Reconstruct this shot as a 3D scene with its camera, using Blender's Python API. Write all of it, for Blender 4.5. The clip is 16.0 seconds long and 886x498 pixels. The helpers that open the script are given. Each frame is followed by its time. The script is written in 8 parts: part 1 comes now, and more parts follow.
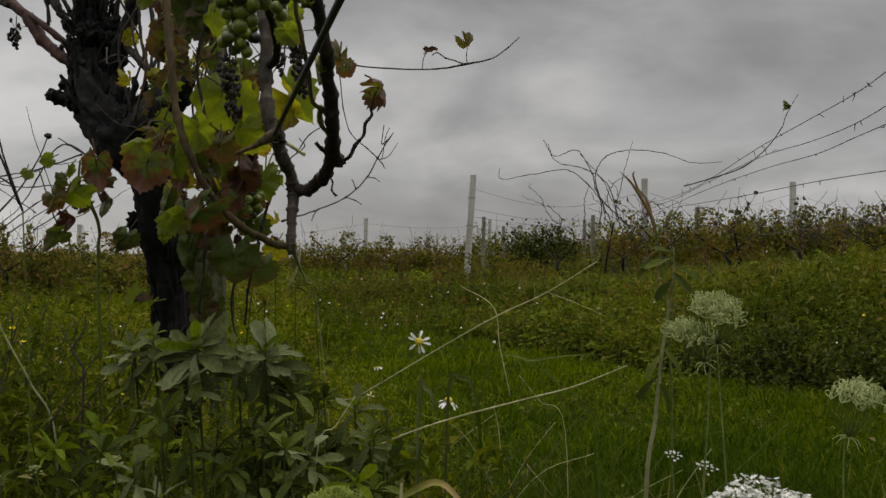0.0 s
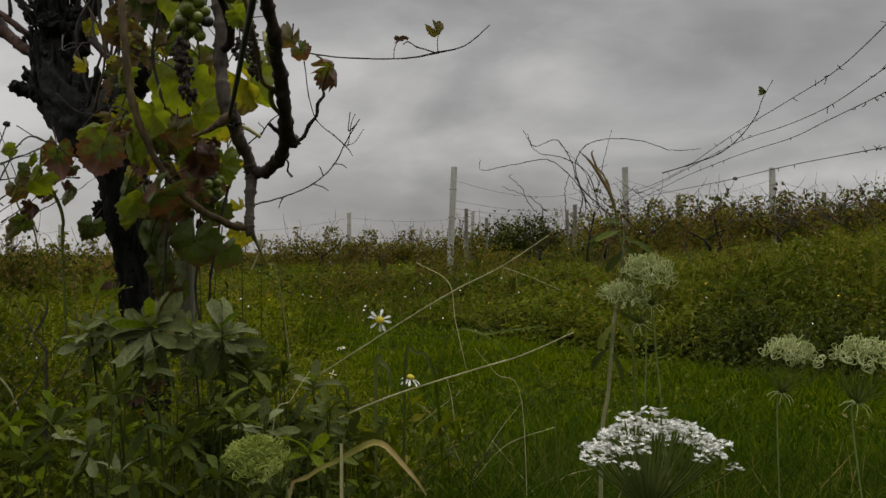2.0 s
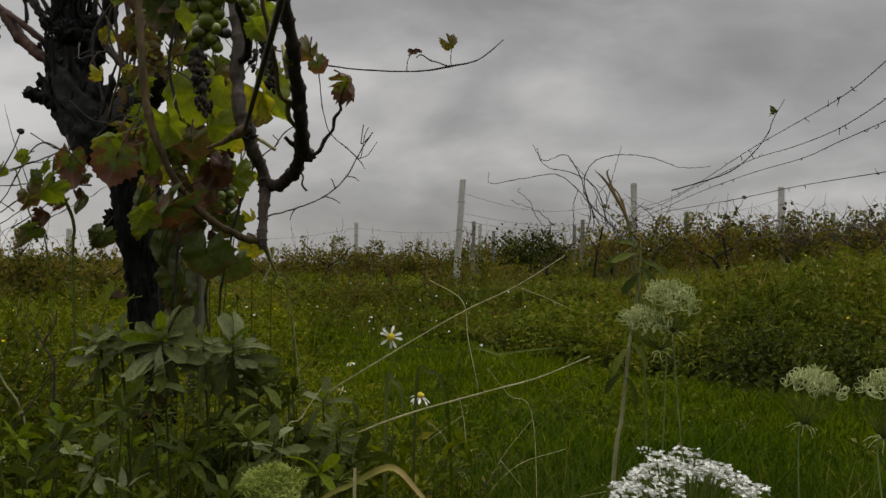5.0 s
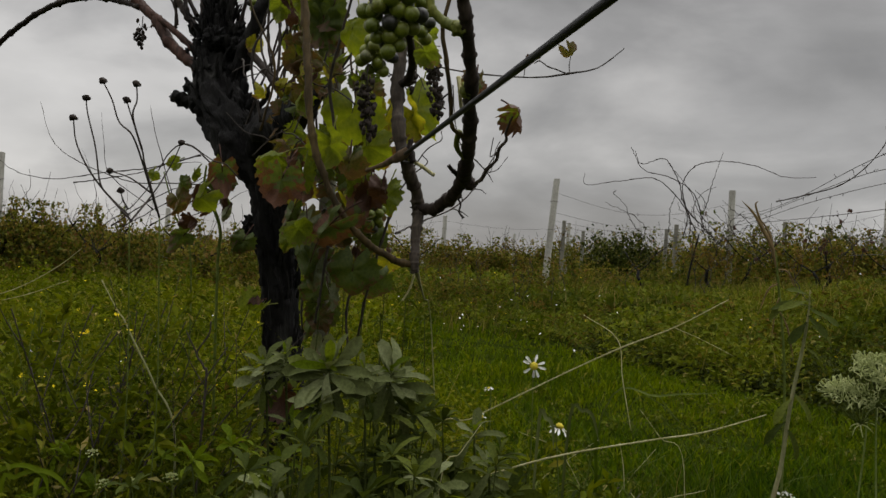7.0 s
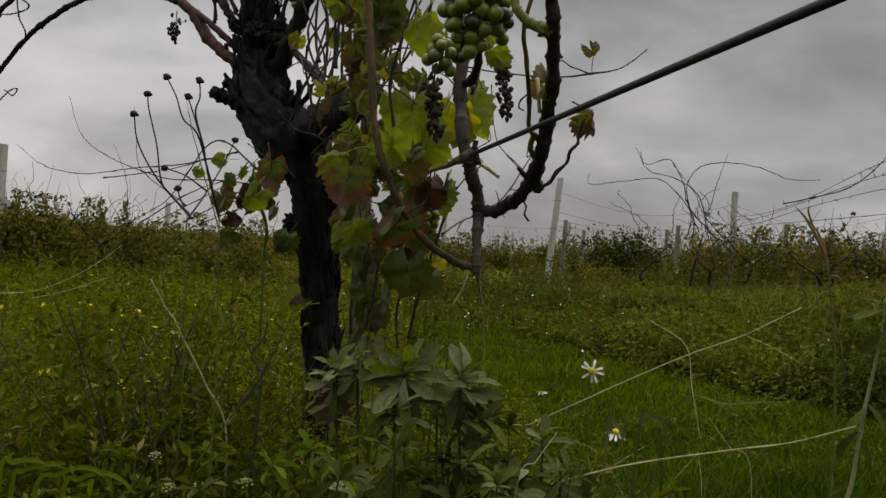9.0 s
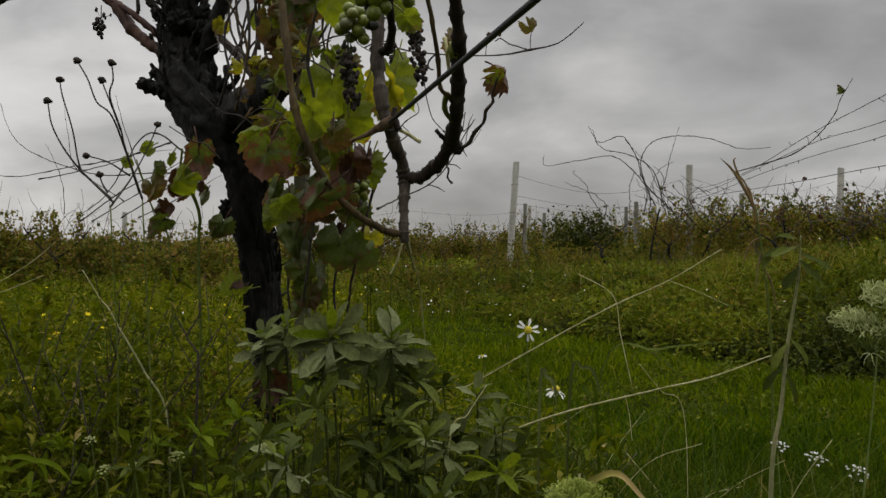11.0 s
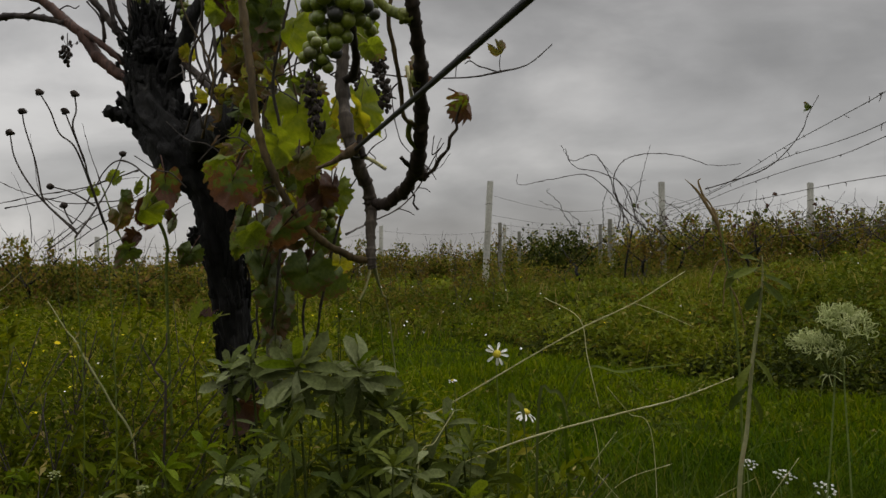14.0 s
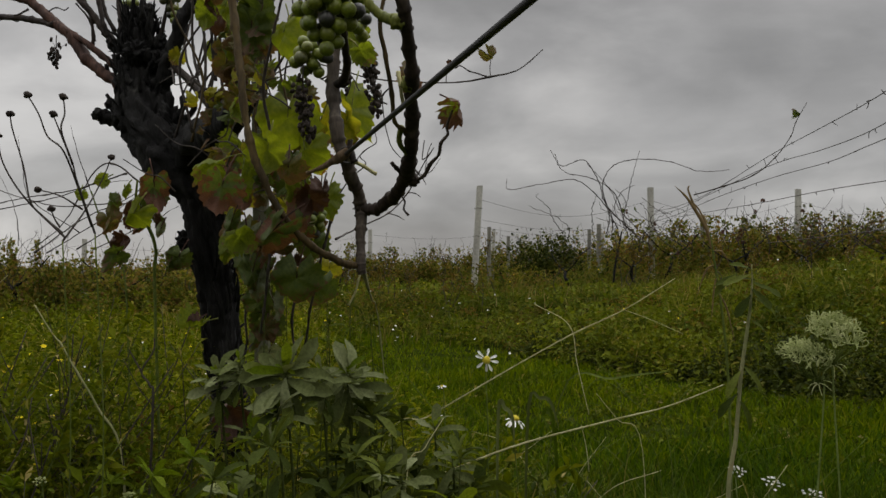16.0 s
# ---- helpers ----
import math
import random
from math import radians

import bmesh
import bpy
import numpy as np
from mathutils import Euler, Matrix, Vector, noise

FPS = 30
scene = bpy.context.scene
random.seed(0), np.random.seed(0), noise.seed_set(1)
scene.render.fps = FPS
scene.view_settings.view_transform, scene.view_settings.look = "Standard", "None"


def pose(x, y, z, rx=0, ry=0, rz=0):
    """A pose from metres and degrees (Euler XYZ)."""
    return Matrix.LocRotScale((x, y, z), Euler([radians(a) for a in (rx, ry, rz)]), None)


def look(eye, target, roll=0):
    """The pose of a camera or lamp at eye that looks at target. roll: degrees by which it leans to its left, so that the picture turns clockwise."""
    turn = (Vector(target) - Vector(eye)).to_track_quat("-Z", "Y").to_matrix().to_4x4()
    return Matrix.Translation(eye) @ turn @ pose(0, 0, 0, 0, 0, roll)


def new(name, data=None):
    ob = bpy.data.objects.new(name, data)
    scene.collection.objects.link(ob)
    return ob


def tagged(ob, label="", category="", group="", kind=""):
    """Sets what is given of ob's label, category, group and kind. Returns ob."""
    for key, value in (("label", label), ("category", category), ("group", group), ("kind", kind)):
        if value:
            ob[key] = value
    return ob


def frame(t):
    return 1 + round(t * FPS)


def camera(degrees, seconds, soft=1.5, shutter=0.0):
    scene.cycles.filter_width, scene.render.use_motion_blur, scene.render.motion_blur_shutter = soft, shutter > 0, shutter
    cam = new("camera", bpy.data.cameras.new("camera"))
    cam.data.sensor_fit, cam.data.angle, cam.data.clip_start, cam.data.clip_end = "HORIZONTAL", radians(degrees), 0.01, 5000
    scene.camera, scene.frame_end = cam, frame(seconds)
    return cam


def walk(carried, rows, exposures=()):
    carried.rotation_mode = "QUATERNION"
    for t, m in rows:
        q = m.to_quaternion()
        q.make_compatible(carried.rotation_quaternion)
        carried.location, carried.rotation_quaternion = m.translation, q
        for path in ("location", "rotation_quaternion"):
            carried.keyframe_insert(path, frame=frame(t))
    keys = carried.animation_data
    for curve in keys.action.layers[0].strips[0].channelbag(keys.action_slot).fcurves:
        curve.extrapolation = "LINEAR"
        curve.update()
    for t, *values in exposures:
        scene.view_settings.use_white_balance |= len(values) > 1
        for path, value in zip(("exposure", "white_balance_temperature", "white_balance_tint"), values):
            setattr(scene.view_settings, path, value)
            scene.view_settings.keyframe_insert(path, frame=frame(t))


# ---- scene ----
cam = camera(52.0, 16.0, soft=1.5)
PATH = [
    (0, (0.451, -0.298, 0.799), (0.345, 1.699, 0.827), 1.0),
    (0.5, (0.468, -0.307, 0.79), (0.37, 1.691, 0.804), 0.7),
    (1, (0.465, -0.302, 0.79), (0.37, 1.696, 0.801), 0.9),
    (1.5, (0.482, -0.292, 0.777), (0.414, 1.707, 0.79), 0.1),
    (2, (0.503, -0.319, 0.771), (0.428, 1.68, 0.786), -0.2),
    (2.5, (0.502, -0.309, 0.77), (0.426, 1.689, 0.767), -0.1),
    (3, (0.488, -0.288, 0.773), (0.41, 1.71, 0.783), 0.2),
    (3.5, (0.493, -0.301, 0.776), (0.416, 1.698, 0.795), 0.6),
    (6, (0.473, -0.306, 0.79), (0.373, 1.691, 0.837), 1.4),
    (6.3, (0.444, -0.310, 0.800), (0.316, 1.686, 0.844), 1.4),
    (6.5, (0.414, -0.312, 0.816), (0.259, 1.682, 0.852), 2.6),
    (6.7, (0.380, -0.291, 0.823), (0.137, 1.694, 0.857), 3.0),
    (7, (0.364, -0.302, 0.84), (0.097, 1.681, 0.855), 4.1),
    (7.5, (0.342, -0.299, 0.857), (0.066, 1.682, 0.869), 4.6),
    (8, (0.325, -0.308, 0.857), (0.047, 1.673, 0.89), 3.4),
    (8.5, (0.267, -0.316, 0.843), (-0.027, 1.662, 0.907), 2.8),
    (9, (0.247, -0.296, 0.84), (-0.008, 1.687, 0.85), 4.8),
    (9.2, (0.244, -0.307, 0.832), (0.006, 1.679, 0.844), 4.5),
    (11.3, (0.318, -0.293, 0.798), (0.134, 1.699, 0.795), 0.8),
    (11.5, (0.316, -0.286, 0.799), (0.128, 1.705, 0.803), 0.7),
    (12, (0.323, -0.279, 0.802), (0.151, 1.714, 0.811), -0.5),
    (12.5, (0.328, -0.288, 0.803), (0.172, 1.706, 0.814), -0.5),
    (13, (0.328, -0.297, 0.802), (0.182, 1.698, 0.823), -0.5),
    (13.5, (0.326, -0.293, 0.807), (0.188, 1.702, 0.837), -0.0),
    (14, (0.33, -0.302, 0.809), (0.202, 1.693, 0.85), 0.1),
    (14.5, (0.327, -0.3, 0.811), (0.209, 1.696, 0.857), 0.2),
    (15, (0.331, -0.299, 0.811), (0.23, 1.698, 0.855), 0.1),
    (15.5, (0.331, -0.3, 0.811), (0.232, 1.698, 0.854), 0.2),
    (16, (0.328, -0.299, 0.812), (0.224, 1.698, 0.862), 0.4),
]
walk(cam, [(t, look(eye, target, roll)) for t, eye, target, roll in PATH],
     exposures=[(0.0, -0.03), (6.0, -0.03), (7.5, 0.0), (8.5, -0.08), (9.2, -0.04), (11.5, 0.10), (13.0, 0.09), (14.0, 0.02), (16.0, 0.0)])

# ---------------------------------------------------------------- world and sun
SKY = 1.0
world = bpy.data.worlds.new("overcast_sky")
scene.world = world
world.use_nodes = True
wn, wl = world.node_tree.nodes, world.node_tree.links
wn.clear()
w_out, w_bg = wn.new("ShaderNodeOutputWorld"), wn.new("ShaderNodeBackground")
w_sky = wn.new("ShaderNodeTexSky")
w_sky.sky_type, w_sky.sun_disc = "NISHITA", False
w_sky.sun_elevation, w_sky.sun_rotation = radians(48), radians(-20)
w_tc, w_map = wn.new("ShaderNodeTexCoord"), wn.new("ShaderNodeMapping")
w_map.inputs["Location"].default_value = (2.35, 0.4, 0.12)
w_map.inputs["Scale"].default_value = (1.5, 1.5, 3.6)
w_n1, w_n2 = wn.new("ShaderNodeTexNoise"), wn.new("ShaderNodeTexNoise")
w_n1.inputs["Scale"].default_value, w_n1.inputs["Detail"].default_value, w_n1.inputs["Roughness"].default_value = 2.1, 7, 0.5
w_n1.inputs["Distortion"].default_value = 0.35
w_n2.inputs["Scale"].default_value, w_n2.inputs["Detail"].default_value = 5.0, 5
w_r1 = wn.new("ShaderNodeValToRGB")
w_r1.color_ramp.elements[0].position, w_r1.color_ramp.elements[0].color = 0.36, (0.245, 0.240, 0.236, 1)
w_r1.color_ramp.elements[1].position, w_r1.color_ramp.elements[1].color = 0.64, (0.46, 0.45, 0.44, 1)
w_mid = w_r1.color_ramp.elements.new(0.5)
w_mid.color = (0.320, 0.314, 0.310, 1)
w_r2 = wn.new("ShaderNodeValToRGB")
w_r2.color_ramp.elements[0].position, w_r2.color_ramp.elements[0].color = 0.3, (0.88, 0.88, 0.88, 1)
w_r2.color_ramp.elements[1].position, w_r2.color_ramp.elements[1].color = 0.7, (1.12, 1.12, 1.12, 1)
w_mul, w_mix = wn.new("ShaderNodeMix"), wn.new("ShaderNodeMix")
w_mul.data_type, w_mul.blend_type = "RGBA", "MULTIPLY"
w_mul.inputs["Factor"].default_value = 1.0
w_mix.data_type, w_mix.inputs["Factor"].default_value = "RGBA", 0.997
wl.new(w_tc.outputs["Generated"], w_map.inputs["Vector"])
wl.new(w_map.outputs["Vector"], w_n1.inputs["Vector"])
wl.new(w_map.outputs["Vector"], w_n2.inputs["Vector"])
wl.new(w_n1.outputs["Fac"], w_r1.inputs["Fac"])
wl.new(w_n2.outputs["Fac"], w_r2.inputs["Fac"])
wl.new(w_r1.outputs["Color"], w_mul.inputs[6])
wl.new(w_r2.outputs["Color"], w_mul.inputs[7])
wl.new(w_sky.outputs["Color"], w_mix.inputs[6])
wl.new(w_mul.outputs[2], w_mix.inputs[7])
# an overcast sky is three times brighter overhead than at the horizon
w_sep, w_up = wn.new("ShaderNodeSeparateXYZ"), wn.new("ShaderNodeMapRange")
w_up.inputs["From Min"].default_value, w_up.inputs["From Max"].default_value = 0.28, 1.0
w_up.inputs["To Min"].default_value, w_up.inputs["To Max"].default_value = 1.0, 4.6
w_over = wn.new("ShaderNodeVectorMath")
w_over.operation = "SCALE"
wl.new(w_tc.outputs["Generated"], w_sep.inputs["Vector"])
wl.new(w_sep.outputs["Z"], w_up.inputs["Value"])
w_low, w_both = wn.new("ShaderNodeMapRange"), wn.new("ShaderNodeMath")
w_low.inputs["From Min"].default_value, w_low.inputs["From Max"].default_value = 0.0, 0.26
w_low.inputs["To Min"].default_value, w_low.inputs["To Max"].default_value = 1.05, 0.99
w_both.operation = "MULTIPLY"
wl.new(w_sep.outputs["Z"], w_low.inputs["Value"])
wl.new(w_up.outputs["Result"], w_both.inputs[0])
wl.new(w_low.outputs["Result"], w_both.inputs[1])
wl.new(w_mix.outputs[2], w_over.inputs["Vector"])
# the cloud is thinner to both sides
w_east, w_side, w_all = wn.new("ShaderNodeMapRange"), wn.new("ShaderNodeValToRGB"), wn.new("ShaderNodeMath")
w_east.inputs["From Min"].default_value, w_east.inputs["From Max"].default_value = -0.5, 0.5
w_side.color_ramp.interpolation = "EASE"
w_side.color_ramp.elements[0].position, w_side.color_ramp.elements[0].color = 0.05, (1.24, 1.24, 1.24, 1)
w_side.color_ramp.elements[1].position, w_side.color_ramp.elements[1].color = 0.95, (1.20, 1.20, 1.20, 1)
w_side.color_ramp.elements.new(0.5).color = (0.98, 0.98, 0.98, 1)
wl.new(w_east.outputs["Result"], w_side.inputs["Fac"])
w_all.operation = "MULTIPLY"
wl.new(w_sep.outputs["X"], w_east.inputs["Value"])
wl.new(w_both.outputs["Value"], w_all.inputs[0])
wl.new(w_side.outputs["Color"], w_all.inputs[1])
wl.new(w_all.outputs["Value"], w_over.inputs["Scale"])
wl.new(w_over.outputs["Vector"], w_bg.inputs["Color"])
w_bg.inputs["Strength"].default_value = SKY
wl.new(w_bg.outputs["Background"], w_out.inputs["Surface"])
sun = new("sun", bpy.data.lights.new("sun", "SUN"))
sun.data.energy, sun.data.angle, sun.data.color = 1.0, radians(40), (1.0, 0.985, 0.96)
sun.matrix_world = look((4, 8, 20), (0, 2, 0))

# ---------------------------------------------------------------- builders
ORIGIN = {}


def thing(name, at, label, category, group="", kind=""):
    ob = new(name)
    ob.empty_display_size = 0.1
    ob.location = at
    ORIGIN[ob] = Vector(at)
    return tagged(ob, label, category, group, kind)


def link_mesh(name, mesh, parent=None, label=""):
    ob = new(name, mesh)
    if parent is not None:
        ob.parent = parent
        ORIGIN[ob] = ORIGIN[parent]
    else:
        ORIGIN[ob] = Vector((0, 0, 0))
    return tagged(ob, label)


def part(name, bm, material, parent, label="", smooth=True):
    """Links a bmesh, built in world places, as one mesh under a thing or a part."""
    if parent is not None:
        bmesh.ops.translate(bm, verts=bm.verts, vec=-ORIGIN[parent])
    mesh = bpy.data.meshes.new(name)
    bm.to_mesh(mesh)
    bm.free()
    mesh.materials.append(material)
    if smooth:
        mesh.shade_smooth()
    return link_mesh(name, mesh, parent, label)


def piece(name, mesh, parent, m, label=""):
    """Links a shared mesh at the world pose m under a thing or a part."""
    ob = new(name, mesh)
    ob.parent = parent
    ob.matrix_basis = Matrix.Translation(-ORIGIN[parent]) @ m
    ORIGIN[ob] = ORIGIN[parent]
    return tagged(ob, label)


def glide(points, n):
    """n + 1 places on a smooth curve through the points (x, y, z, ...)."""
    p = np.array(points, float)
    q = np.vstack([2 * p[0] - p[1], p, 2 * p[-1] - p[-2]])
    out = []
    for s in np.linspace(0, len(p) - 1 - 1e-6, n + 1):
        i, u = int(s), s - int(s)
        a, b, c, d = q[i : i + 4]
        out.append(0.5 * (2 * b + (c - a) * u + (2 * a - 5 * b + 4 * c - d) * u**2 + (3 * b - a - 3 * c + d) * u**3))
    return np.array(out)


def tube(bm, points, radii, sides=7, steps=0, rough=0.0, grain=30.0, knots=0.0, jag=0.0):
    """A round, tapering, uneven stem through the points."""
    if len(radii) != len(points):
        radii = np.interp(np.linspace(0, 1, len(points)), np.linspace(0, 1, len(radii)), radii)
    rows = glide([(*p, r) for p, r in zip(points, radii)], steps or 4 * (len(points) - 1))
    if jag:
        for row in rows[1:-1]:
            row[:3] += np.array(noise.noise_vector(Vector(row[:3]) * 31)) * jag
    side, rings = Vector((0.31, 0.9, 0.2)), []
    for i, row in enumerate(rows):
        way = Vector(rows[min(i + 1, len(rows) - 1)][:3] - rows[max(i - 1, 0)][:3]).normalized()
        side = (side - way * side.dot(way)).normalized()
        up, ring = way.cross(side), []
        for k in range(sides):
            a = 2 * math.pi * k / sides
            out = side * math.cos(a) + up * math.sin(a)
            r = max(row[3], 1e-4)
            if rough:
                at = Vector(row[:3]) + out * r
                r *= 1 + rough * noise.noise(at * grain) + 0.5 * rough * noise.noise(at * grain * 2.7)
            if knots and i % 8 == 0:
                r *= 1 + knots
            ring.append(bm.verts.new(Vector(row[:3]) + out * r))
        rings.append(ring)
    for a, b in zip(rings, rings[1:]):
        for k in range(sides):
            bm.faces.new((a[k], a[(k + 1) % sides], b[(k + 1) % sides], b[k]))
    bm.faces.new(rings[0][::-1])
    bm.faces.new(rings[-1])
    return bm


def blob(bm, at, size, sub=2, rough=0.25, grain=12.0):
    """An uneven lump."""
    made = bmesh.ops.create_icosphere(bm, subdivisions=sub, radius=1)["verts"]
    for v in made:
        k = 1 + rough * noise.noise(Vector(at) * 7 + v.co * grain * 0.12) + 0.4 * rough * noise.noise(Vector(at) * 9 + v.co * grain * 0.35)
        v.co = Vector(at) + Vector((v.co.x * size[0], v.co.y * size[1], v.co.z * size[2])) * k


def basis(tip, face):
    """A turn whose y points along tip and whose z faces face."""
    y = Vector(tip).normalized()
    z = Vector(face)
    z = (z - y * z.dot(y)).normalized()
    return Matrix((y.cross(z), y, z)).transposed().to_4x4()


def raw_mesh(name, verts, faces, material, smooth=False):
    mesh = bpy.data.meshes.new(name)
    mesh.from_pydata(verts, [], faces)
    mesh.materials.append(material)
    if smooth:
        mesh.shade_smooth()
    return mesh


def array_mesh(name, verts, tris, material):
    """A mesh from numpy arrays of vertices and triangles."""
    mesh = bpy.data.meshes.new(name)
    mesh.vertices.add(len(verts))
    mesh.vertices.foreach_set("co", np.ascontiguousarray(verts, np.float32).ravel())
    mesh.loops.add(3 * len(tris))
    mesh.loops.foreach_set("vertex_index", np.ascontiguousarray(tris, np.int32).ravel())
    mesh.polygons.add(len(tris))
    mesh.polygons.foreach_set("loop_start", np.arange(0, 3 * len(tris), 3, dtype=np.int32))
    mesh.materials.append(material)
    mesh.update(calc_edges=True)
    mesh.validate()
    return mesh


def blade_mesh(name, rng, base, tall, wide, lean, material):
    """Many grass blades: base places (n, 3), heights, widths and how far their tips lean over."""
    n = len(base)
    a, b = rng.uniform(0, 2 * np.pi, n), rng.uniform(0, 2 * np.pi, n)
    over = np.stack([np.cos(a), np.sin(a), 0 * a], 1) * (lean * tall)[:, None]
    side = np.stack([np.cos(b), np.sin(b), 0 * b], 1) * (wide / 2)[:, None]
    up = np.stack([0 * tall, 0 * tall, tall], 1)
    mid = base + 0.55 * up + 0.3 * over
    v = np.stack([base - side, base + side, mid - 0.8 * side, mid + 0.8 * side, base + up * (1 - 0.25 * lean)[:, None] + over], 1)
    t = np.array([[0, 1, 3], [0, 3, 2], [2, 3, 4]])
    return array_mesh(name, v.reshape(-1, 3), (t[None] + 5 * np.arange(n)[:, None, None]).reshape(-1, 3), material)


def leaf_mesh(name, rng, at, way, long, wide, material, droop=0.25, facing=None):
    """Many small folded leaves: places, directions, lengths, widths."""
    n = len(at)
    way = way / np.linalg.norm(way, axis=1)[:, None]
    rnd = rng.normal(size=(n, 3)) * 0.5 + [0, 0, 1]
    if facing is not None:
        rnd = facing + rng.normal(size=(n, 3)) * 0.35
    side = np.cross(way, rnd)
    side /= np.linalg.norm(side, axis=1)[:, None] + 1e-9
    face = np.cross(side, way)
    l, w = long[:, None], wide[:, None]
    mid = at + way * l * 0.5
    v = np.stack([at, mid - side * w * 0.5 + face * w * 0.16, at + way * l - face * l * droop, mid + side * w * 0.5 + face * w * 0.16], 1)
    t = np.array([[0, 1, 2], [0, 2, 3]])
    return array_mesh(name, v.reshape(-1, 3), (t[None] + 4 * np.arange(n)[:, None, None]).reshape(-1, 3), material)


# ---------------------------------------------------------------- materials
def material(name):
    m = bpy.data.materials.new(name)
    m.use_nodes = True
    nt = m.node_tree
    return m, nt.nodes, nt.links, nt.nodes["Principled BSDF"]


def ramp(nodes, links, fac, stops):
    r = nodes.new("ShaderNodeValToRGB")
    while len(r.color_ramp.elements) < len(stops):
        r.color_ramp.elements.new(0.5)
    for e, (at, col) in zip(r.color_ramp.elements, stops):
        e.position, e.color = at, (*col, 1)
    links.new(fac, r.inputs["Fac"])
    return r.outputs["Color"]


def noise_node(nodes, links, scale, detail=4, coords="Object", stretch=None):
    tc, n = nodes.new("ShaderNodeTexCoord"), nodes.new("ShaderNodeTexNoise")
    n.inputs["Scale"].default_value, n.inputs["Detail"].default_value = scale, detail
    if stretch:
        mp = nodes.new("ShaderNodeMapping")
        mp.inputs["Scale"].default_value = stretch
        links.new(tc.outputs[coords], mp.inputs["Vector"])
        links.new(mp.outputs["Vector"], n.inputs["Vector"])
    else:
        links.new(tc.outputs[coords], n.inputs["Vector"])
    return n.outputs["Fac"]


def mixed(nodes, links, fac, a, b, how="MIX"):
    m = nodes.new("ShaderNodeMix")
    m.data_type, m.blend_type = "RGBA", how
    if isinstance(fac, float):
        m.inputs["Factor"].default_value = fac
    else:
        links.new(fac, m.inputs["Factor"])
    for socket, v in ((m.inputs[6], a), (m.inputs[7], b)):
        if isinstance(v, tuple):
            socket.default_value = (*v, 1)
        else:
            links.new(v, socket)
    return m.outputs[2]


def relief(nodes, links, bsdf, height, strength=0.4, distance=0.01):
    b = nodes.new("ShaderNodeBump")
    b.inputs["Strength"].default_value, b.inputs["Distance"].default_value = strength, distance
    links.new(height, b.inputs["Height"])
    links.new(b.outputs["Normal"], bsdf.inputs["Normal"])


def spread(nodes, links, by):
    if by == "island":
        return nodes.new("ShaderNodeNewGeometry").outputs["Random Per Island"]
    return nodes.new("ShaderNodeObjectInfo").outputs["Random"]


def green(name, stops, by="island", through_light=0.35, rough=0.6, patch=None, scale=40.0):
    """Leaves and blades: colours spread over the pieces, fine mottling, light that shines through."""
    m, nodes, links, bsdf = material(name)
    col = ramp(nodes, links, spread(nodes, links, by), stops)
    mott = ramp(nodes, links, noise_node(nodes, links, scale, 3), [(0.3, (0.72, 0.72, 0.72)), (0.7, (1.2, 1.2, 1.2))])
    col = mixed(nodes, links, 1.0, col, mott, "MULTIPLY")
    if patch:
        big = ramp(nodes, links, noise_node(nodes, links, patch[0], 2), [(0.42, (0, 0, 0)), (0.62, (1, 1, 1))])
        col = mixed(nodes, links, big, col, mixed(nodes, links, 1.0, col, patch[1], "MULTIPLY"))
    links.new(col, bsdf.inputs["Base Color"])
    bsdf.inputs["Roughness"].default_value = rough
    bsdf.inputs["Specular IOR Level"].default_value = 0.04
    tr, mx = nodes.new("ShaderNodeBsdfTranslucent"), nodes.new("ShaderNodeMixShader")
    links.new(mixed(nodes, links, 1.0, col, (1.25, 1.2, 0.6), "MULTIPLY"), tr.inputs["Color"])
    mx.inputs["Fac"].default_value = through_light
    links.new(bsdf.outputs["BSDF"], mx.inputs[1])
    links.new(tr.outputs["BSDF"], mx.inputs[2])
    links.new(mx.outputs["Shader"], nodes["Material Output"].inputs["Surface"])
    return m


def bark(name, stops, scale=18.0, stretch=(1, 1, 0.25), depth=0.006, strength=0.7, rough=0.85):
    m, nodes, links, bsdf = material(name)
    n1 = noise_node(nodes, links, scale, 6, stretch=stretch)
    n2 = noise_node(nodes, links, scale * 4, 4, stretch=stretch)
    col = ramp(nodes, links, n1, stops)
    fine = ramp(nodes, links, n2, [(0.3, (0.65, 0.65, 0.65)), (0.7, (1.25, 1.25, 1.25))])
    links.new(mixed(nodes, links, 1.0, col, fine, "MULTIPLY"), bsdf.inputs["Base Color"])
    bsdf.inputs["Roughness"].default_value = rough
    bsdf.inputs["Specular IOR Level"].default_value = 0.2
    relief(nodes, links, bsdf, n1, strength, depth)
    return m


